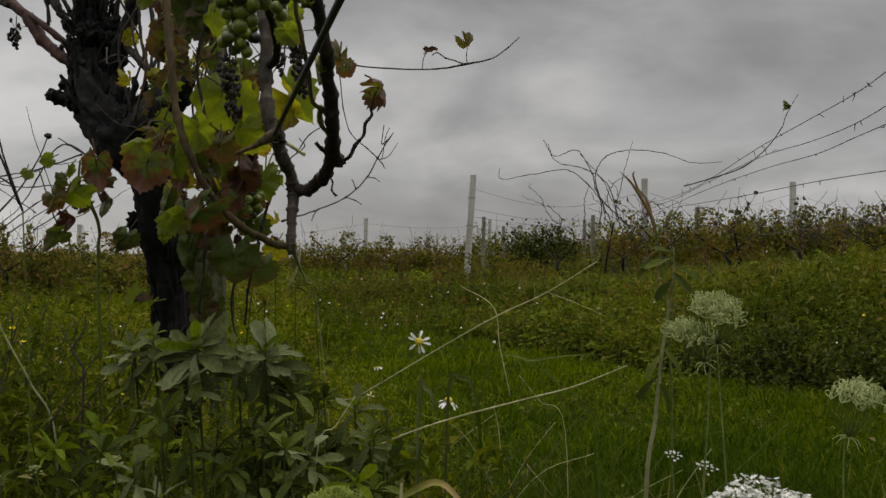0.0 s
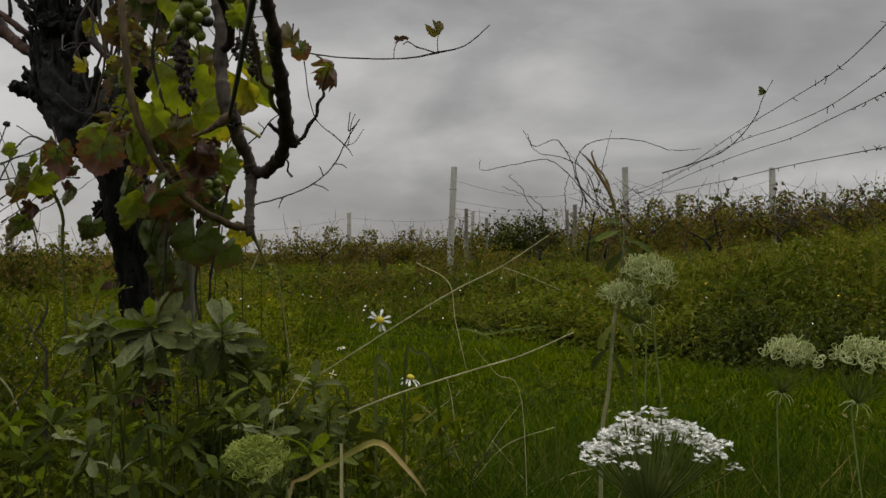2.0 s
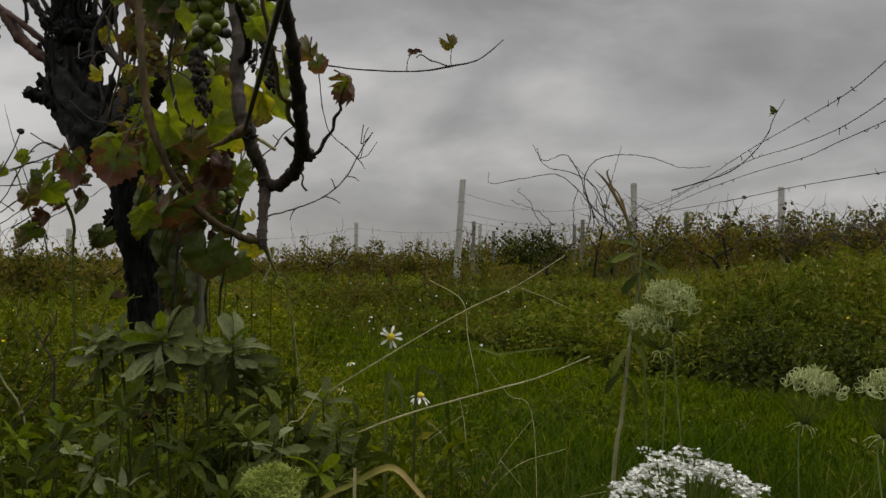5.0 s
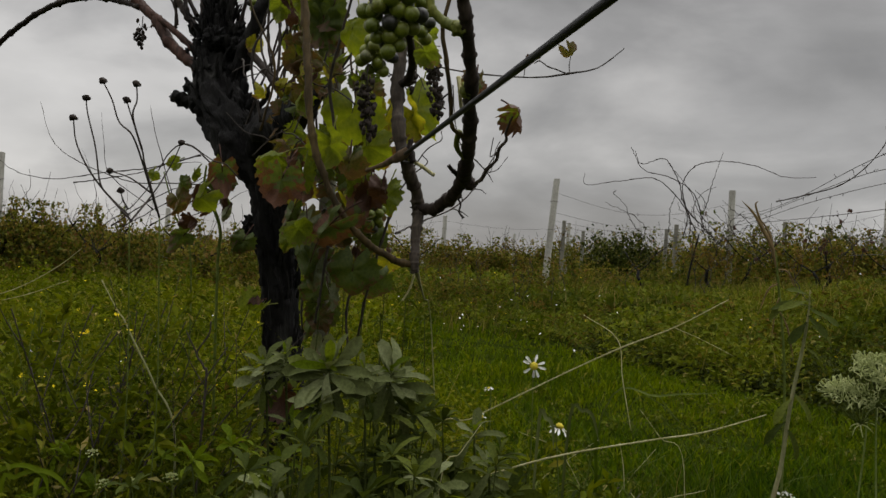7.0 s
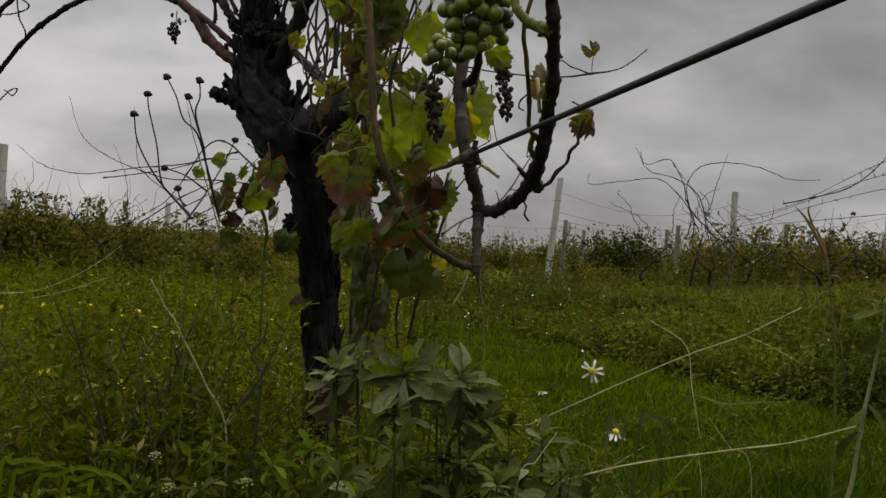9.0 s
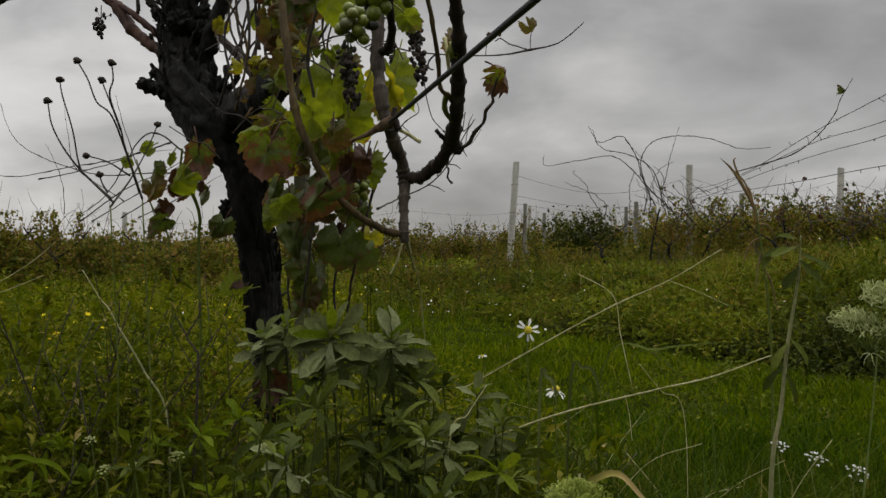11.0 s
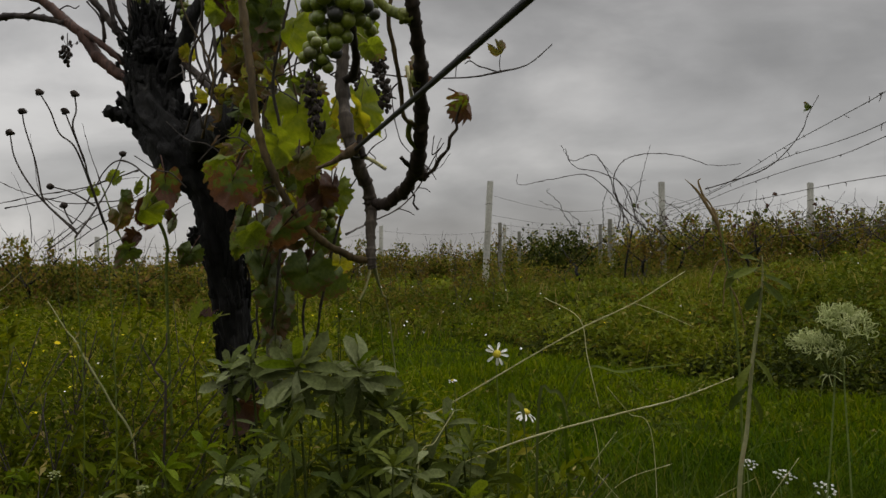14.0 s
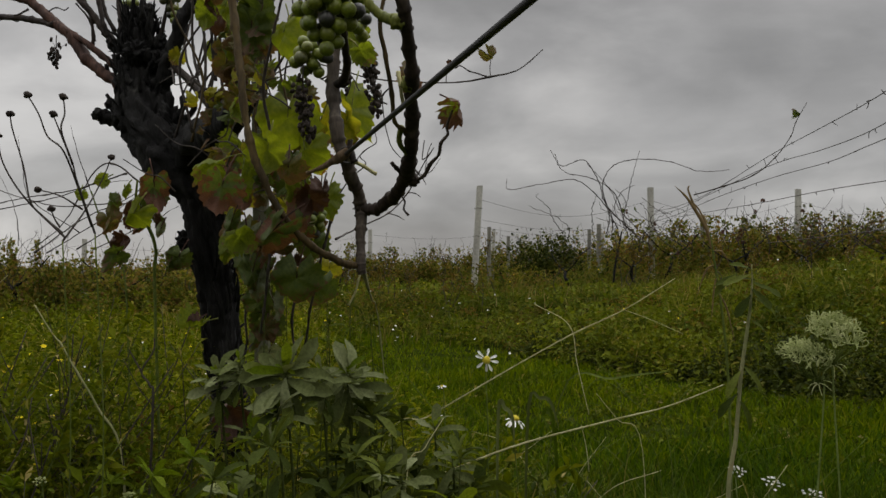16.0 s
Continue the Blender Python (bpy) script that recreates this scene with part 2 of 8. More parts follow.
def vine_leaf(name, body, edge, from_rim, through_light=0.5):
    """A grape leaf: pale veins, a withered rim with a ragged border."""
    m, nodes, links, bsdf = material(name)
    at = nodes.new("ShaderNodeAttribute")
    at.attribute_name = "rim"
    vein = nodes.new("ShaderNodeAttribute")
    vein.attribute_name = "vein"
    n1 = noise_node(nodes, links, 7, 5)
    half = nodes.new("ShaderNodeMath")
    half.operation, half.inputs[1].default_value = "MULTIPLY", 0.5
    links.new(at.outputs["Fac"], half.inputs[0])
    add = nodes.new("ShaderNodeMath")
    add.operation = "MULTIPLY_ADD"
    links.new(n1, add.inputs[0])
    add.inputs[1].default_value = 0.8
    links.new(half.outputs["Value"], add.inputs[2])
    wither = ramp(nodes, links, add.outputs["Value"], [(from_rim, (0, 0, 0)), (from_rim + 0.07, (1, 1, 1))])
    base = ramp(nodes, links, noise_node(nodes, links, 14, 4), body)
    base = mixed(nodes, links, vein.outputs["Fac"], base, mixed(nodes, links, 1.0, base, (1.28, 1.2, 1.15), "MULTIPLY"))
    dead = ramp(nodes, links, noise_node(nodes, links, 40, 4), edge)
    col = mixed(nodes, links, wither, base, dead)
    links.new(col, bsdf.inputs["Base Color"])
    bsdf.inputs["Roughness"].default_value = 0.55
    bsdf.inputs["Specular IOR Level"].default_value = 0.3
    relief(nodes, links, bsdf, noise_node(nodes, links, 90, 3), 0.35, 0.002)
    tr, mx = nodes.new("ShaderNodeBsdfTranslucent"), nodes.new("ShaderNodeMixShader")
    links.new(mixed(nodes, links, 1.0, col, (1.5, 1.45, 0.7), "MULTIPLY"), tr.inputs["Color"])
    mx.inputs["Fac"].default_value = through_light
    links.new(bsdf.outputs["BSDF"], mx.inputs[1])
    links.new(tr.outputs["BSDF"], mx.inputs[2])
    links.new(mx.outputs["Shader"], nodes["Material Output"].inputs["Surface"])
    return m


def plain(name, stops, scale=30.0, rough=0.6, stretch=None, depth=0.001, strength=0.3, by=None, spec=0.3):
    """A simple surface with grain at two scales."""
    m, nodes, links, bsdf = material(name)
    n1 = noise_node(nodes, links, scale, 5, stretch=stretch)
    col = ramp(nodes, links, spread(nodes, links, by) if by else n1, stops)
    fine = ramp(nodes, links, noise_node(nodes, links, scale * 5, 3), [(0.3, (0.85, 0.85, 0.85)), (0.7, (1.12, 1.12, 1.12))])
    links.new(mixed(nodes, links, 1.0, col, fine, "MULTIPLY"), bsdf.inputs["Base Color"])
    bsdf.inputs["Roughness"].default_value = rough
    bsdf.inputs["Specular IOR Level"].default_value = spec
    relief(nodes, links, bsdf, n1, strength, depth)
    return m


SOIL = plain("weedy_soil", [(0.3, (0.010, 0.014, 0.002)), (0.6, (0.024, 0.034, 0.004)), (0.8, (0.034, 0.034, 0.010))], 3.0, 1.0, None, 0.03, 0.5, spec=0.0)
GRASS = green("lane_grass", [(0.0, (0.050, 0.080, 0.001)), (0.6, (0.104, 0.146, 0.001)), (0.95, (0.150, 0.178, 0.002)), (1.0, (0.19, 0.18, 0.02))], patch=(1.3, (0.60, 0.68, 0.66)))
# deeper green copy of the lane grass; the near lane's shade is in its colour
SHADED_GRASS = green("lush_grass", [(0.0, (0.024, 0.050, 0.001)), (0.6, (0.056, 0.100, 0.001)), (0.95, (0.090, 0.130, 0.002)), (1.0, (0.13, 0.14, 0.02))], patch=(2.2, (0.55, 0.64, 0.6)))
NEAR_GRASS = green("near_grass", [(0.0, (0.020, 0.036, 0.002)), (0.7, (0.046, 0.074, 0.004)), (0.93, (0.080, 0.095, 0.006)), (1.0, (0.20, 0.16, 0.05))])
MOUND = green("undergrowth", [(0.0, (0.036, 0.052, 0.003)), (0.6, (0.082, 0.106, 0.006)), (0.92, (0.130, 0.142, 0.014)), (1.0, (0.24, 0.20, 0.08))])
HERB = green("herb_leaves", [(0.0, (0.062, 0.078, 0.0022)), (0.45, (0.119, 0.144, 0.0034)), (0.9, (0.185, 0.200, 0.007)), (1.0, (0.25, 0.20, 0.04))], patch=(1.3, (0.46, 0.56, 0.6)))
BANK = green("bank_weeds", [(0.0, (0.064, 0.082, 0.006)), (0.45, (0.112, 0.140, 0.010)), (0.85, (0.168, 0.188, 0.018)), (1.0, (0.24, 0.19, 0.04))], patch=(0.55, (0.60, 0.66, 0.70)))
FAR_LEAF = green("autumn_vine_leaves", [(0.0, (0.045, 0.056, 0.010)), (0.35, (0.105, 0.118, 0.018)), (0.65, (0.19, 0.175, 0.030)), (0.88, (0.23, 0.155, 0.045)), (1.0, (0.16, 0.085, 0.035))], patch=(0.4, (0.62, 0.70, 0.66)), through_light=0.4)
OLIVE_GRASS = green("olive_dying_grass", [(0.0, (0.060, 0.068, 0.010)), (0.5, (0.125, 0.125, 0.020)), (0.85, (0.20, 0.165, 0.05)), (1.0, (0.27, 0.20, 0.09))], patch=(0.9, (0.6, 0.68, 0.6)))
RUSTY = green("rusty_weeds", [(0.0, (0.07, 0.055, 0.008)), (0.5, (0.14, 0.10, 0.016)), (0.85, (0.19, 0.105, 0.03)), (1.0, (0.13, 0.14, 0.02))], patch=(0.8, (0.6, 0.65, 0.6)))
# the bush's own colour; along the bank's edge it stands in for shade
DARK_BUSH = green("dark_bush_leaves", [(0.0, (0.016, 0.024, 0.004)), (0.7, (0.048, 0.060, 0.010)), (1.0, (0.090, 0.100, 0.018))], through_light=0.2)
GREY_LEAF = green("grey_green_leaves", [(0.0, (0.052, 0.064, 0.018)), (0.5, (0.098, 0.114, 0.042)), (1.0, (0.185, 0.205, 0.100))], by="object", through_light=0.15, rough=0.8, scale=14)
FRESH_LEAF = green("fresh_leaves", [(0.0, (0.026, 0.038, 0.006)), (0.55, (0.055, 0.072, 0.012)), (1.0, (0.110, 0.132, 0.024))], by="object", through_light=0.3, scale=14)
BRIGHT_LEAF = green("bright_young_leaves", [(0.0, (0.060, 0.092, 0.004)), (0.6, (0.105, 0.150, 0.006)), (1.0, (0.150, 0.190, 0.014))], by="object", through_light=0.4, scale=14)
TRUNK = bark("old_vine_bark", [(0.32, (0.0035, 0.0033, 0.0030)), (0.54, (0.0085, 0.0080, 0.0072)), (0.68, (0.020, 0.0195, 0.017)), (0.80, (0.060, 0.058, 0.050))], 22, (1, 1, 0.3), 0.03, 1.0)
CANE = bark("brown_cane", [(0.3, (0.014, 0.010, 0.008)), (0.6, (0.034, 0.024, 0.018)), (0.8, (0.075, 0.058, 0.042))], 40, (1, 1, 0.15), 0.003, 0.7, 0.7)
RED_CANE = bark("reddish_cane", [(0.3, (0.028, 0.014, 0.010)), (0.6, (0.075, 0.036, 0.024)), (0.8, (0.13, 0.08, 0.055))], 40, (1, 1, 0.15), 0.003, 0.7, 0.7)
GREY_CANE = bark("grey_brown_cane", [(0.3, (0.030, 0.023, 0.017)), (0.6, (0.070, 0.055, 0.041)), (0.8, (0.12, 0.10, 0.075))], 40, (1, 1, 0.15), 0.003, 0.7, 0.7)
TAN_CANE = bark("tan_cane", [(0.3, (0.030, 0.021, 0.008)), (0.6, (0.075, 0.050, 0.018)), (0.8, (0.13, 0.095, 0.035))], 40, (1, 1, 0.15), 0.003, 0.7, 0.7)
GREEN_CANE = bark("green_shoot", [(0.3, (0.08, 0.10, 0.015)), (0.6, (0.16, 0.17, 0.03)), (0.8, (0.2, 0.15, 0.05))], 40, (1, 1, 0.15), 0.001, 0.3, 0.55)
TWIG = plain("dry_twig", [(0.3, (0.022, 0.017, 0.014)), (0.7, (0.06, 0.048, 0.038))], 60, 0.8)
STRAW = plain("dry_straw", [(0.3, (0.27, 0.25, 0.11)), (0.7, (0.47, 0.44, 0.24))], 50, 0.8, spec=0.1)
DARK_STEM = plain("dull_weed_stem", [(0.3, (0.028, 0.038, 0.008)), (0.7, (0.058, 0.070, 0.018))], 50, 0.85, spec=0.05)
STEM = plain("weed_stem", [(0.3, (0.06, 0.085, 0.015)), (0.7, (0.12, 0.145, 0.035))], 50, 0.85, spec=0.05)
PALE_STEM = plain("pale_weed_stem", [(0.3, (0.16, 0.17, 0.07)), (0.6, (0.25, 0.24, 0.12)), (0.8, (0.24, 0.12, 0.07))], 25, 0.8, spec=0.1)
CONCRETE = plain("weathered_concrete", [(0.25, (0.27, 0.26, 0.23)), (0.6, (0.45, 0.44, 0.39)), (0.8, (0.56, 0.54, 0.49))], 6, 0.9, (1, 1, 0.3), 0.004, 0.5)
DULL_CONCRETE = plain("dull_concrete", [(0.25, (0.13, 0.125, 0.10)), (0.6, (0.22, 0.21, 0.175)), (0.8, (0.30, 0.29, 0.25))], 6, 0.9, (1, 1, 0.3), 0.004, 0.5)
MOSSY = plain("mossy_concrete", [(0.28, (0.026, 0.028, 0.012)), (0.5, (0.060, 0.060, 0.033)), (0.75, (0.115, 0.11, 0.075))], 11, 0.95, (1, 1, 0.35), 0.006, 0.7)
BLADE = plain("withering_blade", [(0.36, (0.085, 0.105, 0.014)), (0.5, (0.22, 0.18, 0.05)), (0.62, (0.38, 0.27, 0.13))], 9, 0.8, spec=0.1)
WIRE = plain("rusty_wire", [(0.3, (0.03, 0.027, 0.025)), (0.7, (0.07, 0.06, 0.05))], 80, 0.6)
CABLE = plain("dark_cable", [(0.3, (0.010, 0.010, 0.011)), (0.7, (0.022, 0.022, 0.024))], 90, 0.55, spec=0.3)
PETAL = plain("white_petal", [(0.3, (0.66, 0.65, 0.60)), (0.7, (0.80, 0.79, 0.74))], 80, 0.8, spec=0.1)
DISC = plain("yellow_disc", [(0.3, (0.42, 0.32, 0.02)), (0.7, (0.60, 0.50, 0.04))], 300, 0.8, depth=0.002, strength=0.8)
YELLOW = green("yellow_petals", [(0.0, (0.62, 0.47, 0.01)), (1.0, (0.75, 0.62, 0.02))], by="object", through_light=0.25)
DRY_GRASS = green("dry_tall_grass", [(0.0, (0.09, 0.11, 0.008)), (0.5, (0.16, 0.165, 0.015)), (0.85, (0.24, 0.21, 0.05)), (1.0, (0.36, 0.29, 0.12))])
CARROT_STEM = plain("carrot_stem", [(0.3, (0.13, 0.17, 0.045)), (0.7, (0.20, 0.24, 0.085))], 50, 0.85, spec=0.05)
PEELING = bark("peeling_wood", [(0.3, (0.07, 0.044, 0.026)), (0.6, (0.155, 0.108, 0.064)), (0.8, (0.27, 0.21, 0.135))], 30, (1, 1, 0.5), 0.004, 0.8)
YOUNG_LACE = plain("greenish_seed_head", [(0.3, (0.17, 0.21, 0.035)), (0.6, (0.28, 0.32, 0.075)), (0.8, (0.42, 0.44, 0.17))], 60, 0.9, spec=0.05)
LACE = plain("pale_seed_head", [(0.3, (0.25, 0.29, 0.10)), (0.6, (0.42, 0.45, 0.21)), (0.8, (0.56, 0.56, 0.34))], 60, 0.9, spec=0.05)
SEED = plain("dark_seed_head", [(0.3, (0.018, 0.013, 0.010)), (0.7, (0.05, 0.038, 0.03))], 120, 0.9, depth=0.004, strength=0.9)
SPLINTER = plain("withered_reed", [(0.3, (0.10, 0.065, 0.025)), (0.7, (0.20, 0.14, 0.06))], 20, 0.85, (1, 1, 0.1))


# ---------------------------------------------------------------- ground
def smooth_step(v):
    v = np.clip(v, 0, 1)
    return v * v * (3 - 2 * v)


def bank_line(x):
    """How far ahead the weedy bank begins."""
    return np.clip(11.0 - (x + 1.2) * 1.28, 4.6, 13.0)


def land(x, y):
    """The ground's height: a berm round the near vine, the sunken grass lane, the bank, the tilted field."""
    x, y = np.asarray(x, float), np.asarray(y, float)
    field = 0.40 + 0.065 * np.clip(x, -9, 12) + 0.004 * np.clip(y - 13, 0, 60)
    rise = smooth_step((y - bank_line(x)) / 3.2)
    near = 0.16 * smooth_step((2.5 - y) / 1.2) + 0.10 * smooth_step((-0.5 - x) / 1.5)
    low = 0.0 + near
    z = low * (1 - rise) + field * rise
    return z + 0.02 * np.sin(1.9 * x + 0.7 * y) * np.sin(1.3 * y - 0.4 * x) + 0.012 * np.sin(5.1 * x + 2.2) * np.sin(4.3 * y)


def ground_sheet():
    xs = np.unique(np.round(np.concatenate([np.linspace(-14, 14, 113), np.sign(np.linspace(-1, 1, 81)) * 14 * (500 / 14) ** np.abs(np.linspace(-1, 1, 81))]), 4))
    ys = np.unique(np.round(np.concatenate([np.linspace(-6, 24, 121), 24 * (600 / 24) ** np.linspace(0, 1, 30), -6 * (60 / 6) ** np.linspace(0, 1, 12)]), 4))
    gx, gy = np.meshgrid(xs, ys)
    far = smooth_step((np.hypot(gx, gy) - 60) / 200)
    gz = land(gx, gy) * (1 - far) + 0.55 * far
    nx, ny = len(xs), len(ys)
    v = np.stack([gx.ravel(), gy.ravel(), gz.ravel()], 1)
    i = (np.arange(ny - 1)[:, None] * nx + np.arange(nx - 1)[None]).ravel()
    tris = np.concatenate([np.stack([i, i + 1, i + nx + 1], 1), np.stack([i, i + nx + 1, i + nx], 1)])
    mesh = array_mesh("ground", v, tris, SOIL)
    mesh.shade_smooth()
    tagged(new("ground", mesh), "weedy vineyard soil, sunken lane and low bank", "ground", kind="structure")


ground_sheet()


# ---------------------------------------------------------------- far rows: posts, wires, vines
rng = np.random.default_rng(7)
STEP = Vector((2.74, 1.2, 0.0))


def post_thing(at, tall, lean, label, wide=0.095, mat=None):
    bm = bmesh.new()
    n = 9
    rings = []
    for i in range(n):
        s = i / (n - 1)
        w = wide / 2 * (1.06 - 0.1 * s) * (1 + 0.05 * noise.noise(Vector((at[0] * 3, s * 5, at[1]))))
        c = Vector(at) + Vector((lean * tall * s, 0, -0.25 + (tall + 0.25) * s))
        k = 0.72
        ring = [bm.verts.new(c + Vector((x * w, y * w, 0.012 * noise.noise(Vector((x, y, s * 9 + at[0])) * 2) if i == n - 1 else 0)))
                for x, y in ((k, -1), (1, -k), (1, k), (k, 1), (-k, 1), (-1, k), (-1, -k), (-k, -1))]
        rings.append(ring)
    for a, b in zip(rings, rings[1:]):
        for j in range(8):
            bm.faces.new((a[j], a[(j + 1) % 8], b[(j + 1) % 8], b[j]))
    bm.faces.new(rings[-1])
    bm.faces.new(rings[0][::-1])
    ob = thing("vineyard_post", (at[0], at[1], at[2]), label, "post", "concrete posts of the far rows")
    part("shaft", bm, mat or CONCRETE, ob, smooth=False)
    for s in (0.55, 0.8):
        bm = bmesh.new()
        c = Vector(at) + Vector((lean * tall * s, 0, tall * s))
        w = wide * 0.62
        tube(bm, [c + Vector((w * math.cos(a), w * math.sin(a), 0.01 * math.sin(3 * a))) for a in np.linspace(0, 6.1, 9)], [0.003], 5, 16)
        part("wire_loop", bm, WIRE, ob, "rusty wire tied round it")
    return ob


ROW_1 = Vector((0.165, 13.300, 2.107))
TOPS = {}
for i in range(-3, 6):
    p = ROW_1 + STEP * i if i >= 0 else ROW_1 + Vector((3.37, 1.65, 0)) * i
    z = float(land(p.x, p.y))
    top = {0: 2.10, 1: 2.19, 2: 2.28, 3: 2.42, -2: 1.72}.get(i, z + 1.62)
    lean = {0: 0.055, 1: -0.02, -2: -0.02}.get(i, 0.01 * math.sin(i * 2.3))
    foot = Vector((p.x - lean * (top - z), p.y, z))
    if i != -1:
        post_thing(foot, top - z, lean, "weathered grey concrete vineyard post, leaning" if i == 0 else "weathered grey concrete vineyard post in tall weeds")
        TOPS[1, i] = Vector((p.x, p.y, top))
ROW_2 = Vector((-2.37, 20.0, 0))
for i in range(-4, 6):
    p = ROW_2 + STEP * i
    z = float(land(p.x, p.y))
    top = {0: 1.75, 1: 1.82, 2: 1.80, -2: 1.42}.get(i, z + 1.35)
    lean = 0.03 * math.sin(i * 1.7)
    post_thing((p.x, p.y, z), top - z, lean, "slim weathered grey vineyard post among vines", 0.085)
    TOPS[2, i] = Vector((p.x + lean * (top - z), p.y, top))
ROW_3 = Vector((-1.3, 29.0, 0))
for i in range(-6, 7):
    p = ROW_3 + STEP * i
    z = float(land(p.x, p.y))
    post_thing((p.x, p.y, z), 1.35 + 0.15 * math.sin(i * 2.1), 0.03 * math.sin(i), "distant slim grey vineyard post", 0.08)

for p in ((0.306, 16.500, 1.642), (2.212, 15.600, 1.656), (2.359, 18.500, 1.706), (0.700, 18.500, 1.554), (4.195, 16.500, 1.879), (7.211, 17.500, 1.962)):
    z = float(land(p[0], p[1]))
    post_thing((p[0], p[1], z), p[2] - z, 0.0, "slim dull grey vineyard post among vines", 0.072, DULL_CONCRETE)


post_thing((-0.262, 2.12, float(land(-0.262, 2.12))), 1.62, -0.028, "slim mossy grey concrete post standing behind the old vine", 0.038, MOSSY)


def wire(points, radius, label, sag=0.0, barbs=0):
    pts = glide(points, 24)
    pts[:, 2] -= sag * np.sin(np.linspace(0, np.pi, len(pts)))
    ob = thing("trellis_wire", pts[0], label, "wire", "trellis wires")
    bm = bmesh.new()
    tube(bm, pts, [radius], 5, 48)
    part("strand", bm, WIRE, ob)
    for _ in range(barbs):
        k = rng.integers(1, len(pts) - 1)
        c = Vector(pts[k]) + (Vector(pts[k + 1 if k + 1 < len(pts) else k]) - Vector(pts[k])) * rng.random()
        bm = bmesh.new()
        d = Vector(rng.normal(size=3)) * 0.015
        tube(bm, [c, c + d * 0.6 + Vector((0, 0, -0.01)), c + d + Vector((rng.normal() * 0.02, 0, rng.normal() * 0.02))], [radius * 1.2, radius * 0.6], 4, 4)
        part("tendril", bm, TWIG, ob, "dry tendril wound on the wire")
    return ob


for (row, i), top in list(TOPS.items()):
    if (row, i + 1) in TOPS:
        b = TOPS[row, i + 1]
        for drop, s in ((0.20, 0.24), (0.50, 0.16), (0.62, 0.12)) if row == 1 and i >= 0 else ((0.12, 0.08), (0.55, 0.05)):
            wire([top - Vector((0, 0, drop)), (top + b) / 2 - Vector((0, 0, drop + 0.02)), b - Vector((0, 0, drop))], 0.0024, "sagging rusty trellis wire between posts", s, 7 if row == 1 else 3)


def trunk_mesh(name, seed, tall):
    r = np.random.default_rng(seed)
    bm = bmesh.new()
    p = [Vector((0, 0, -0.1))]
    for k in range(5):
        p.append(p[-1] + Vector((r.normal() * 0.05, r.normal() * 0.05, tall / 5)))
    tube(bm, p, [0.04, 0.03, 0.034, 0.026], 7, 14, 0.35, 14)
    for k in range(2):
        d = Vector((1 if k else -1, r.normal() * 0.2, 0.7))
        tube(bm, [p[-1], p[-1] + d * 0.25, p[-1] + d * 0.5 + Vector((0, 0, 0.1))], [0.016, 0.009], 6, 8, 0.3, 14)
    mesh = bpy.data.meshes.new(name)
    bm.to_mesh(mesh)
    bm.free()
    mesh.materials.append(TRUNK)
    mesh.shade_smooth()
    return mesh


def crown_mesh(name, seed, n, leaf):
    """A loose curtain of autumn leaves with ragged shoots above it."""
    r = np.random.default_rng(seed)
    c = np.stack([r.uniform(-0.8, 0.8, 26), r.normal(0, 0.16, 26), r.uniform(0.2, 0.85, 26)], 1)
    k = r.integers(0, len(c), n)
    at = c[k] + r.normal(size=(n, 3)) * [0.14, 0.12, 0.12]
    m = n // 10
    xs = r.uniform(-0.8, 0.8, 5)
    kk = r.integers(0, 5, m)
    shoot = np.stack([xs[kk] + r.normal(0, 0.03, m), r.normal(0, 0.08, m), r.uniform(0.75, 1.2, m)], 1)
    at = np.concatenate([at, shoot])
    way = r.normal(size=(len(at), 3)) + [0, 0, -0.5]
    long = r.uniform(0.6, 1.3, len(at)) * leaf
    return leaf_mesh(name, r, at, way, long, long * 0.85, FAR_LEAF), xs


def shoots_mesh(name, seed, xs):
    r = np.random.default_rng(seed)
    made = []
    for group in ([xs[0]], [xs[1]], [xs[2]], [xs[3]], [xs[4]], r.uniform(-0.8, 0.8, 9)):
        bm = bmesh.new()
        for x in group:
            p, drift = [Vector((x, 0, 0.5))], r.normal() * 0.05
            for k in range(5):
                p.append(p[-1] + Vector((drift + r.normal() * 0.06, r.normal() * 0.05, r.uniform(0.06, 0.25))))
            tube(bm, p, [0.006, 0.0025], 4, 10)
        mesh = bpy.data.meshes.new(name)
        bm.to_mesh(mesh)
        bm.free()
        mesh.materials.append(TWIG)
        made.append(mesh)
    return made


KINDS = []
for s in range(4):
    crown, xs = crown_mesh("crown", 40 + s, 2300, 0.058)
    KINDS.append((trunk_mesh("trunk", 20 + s, 0.62), crown, shoots_mesh("shoot", 60 + s, xs)))


def row_vine(at, k, turn, size):
    t, c, s = KINDS[k % 4]
    ob = thing("row_vine", at, "gnarled vine with thin yellow-brown autumn leaves", "vine", "vines of the far rows")
    m = Matrix.Translation(at) @ Matrix.Rotation(turn, 4, "Z") @ Matrix.Diagonal((size[0], 1, size[1], 1))
    piece("trunk", t, ob, m)
    tagged(piece("crown", c, ob, m, "withering yellow-brown leaves"), kind="stuff")
    for mesh in s[:-1]:
        piece("shoot", mesh, ob, m)
    tagged(piece("brushwood", s[-1], ob, m), kind="stuff")


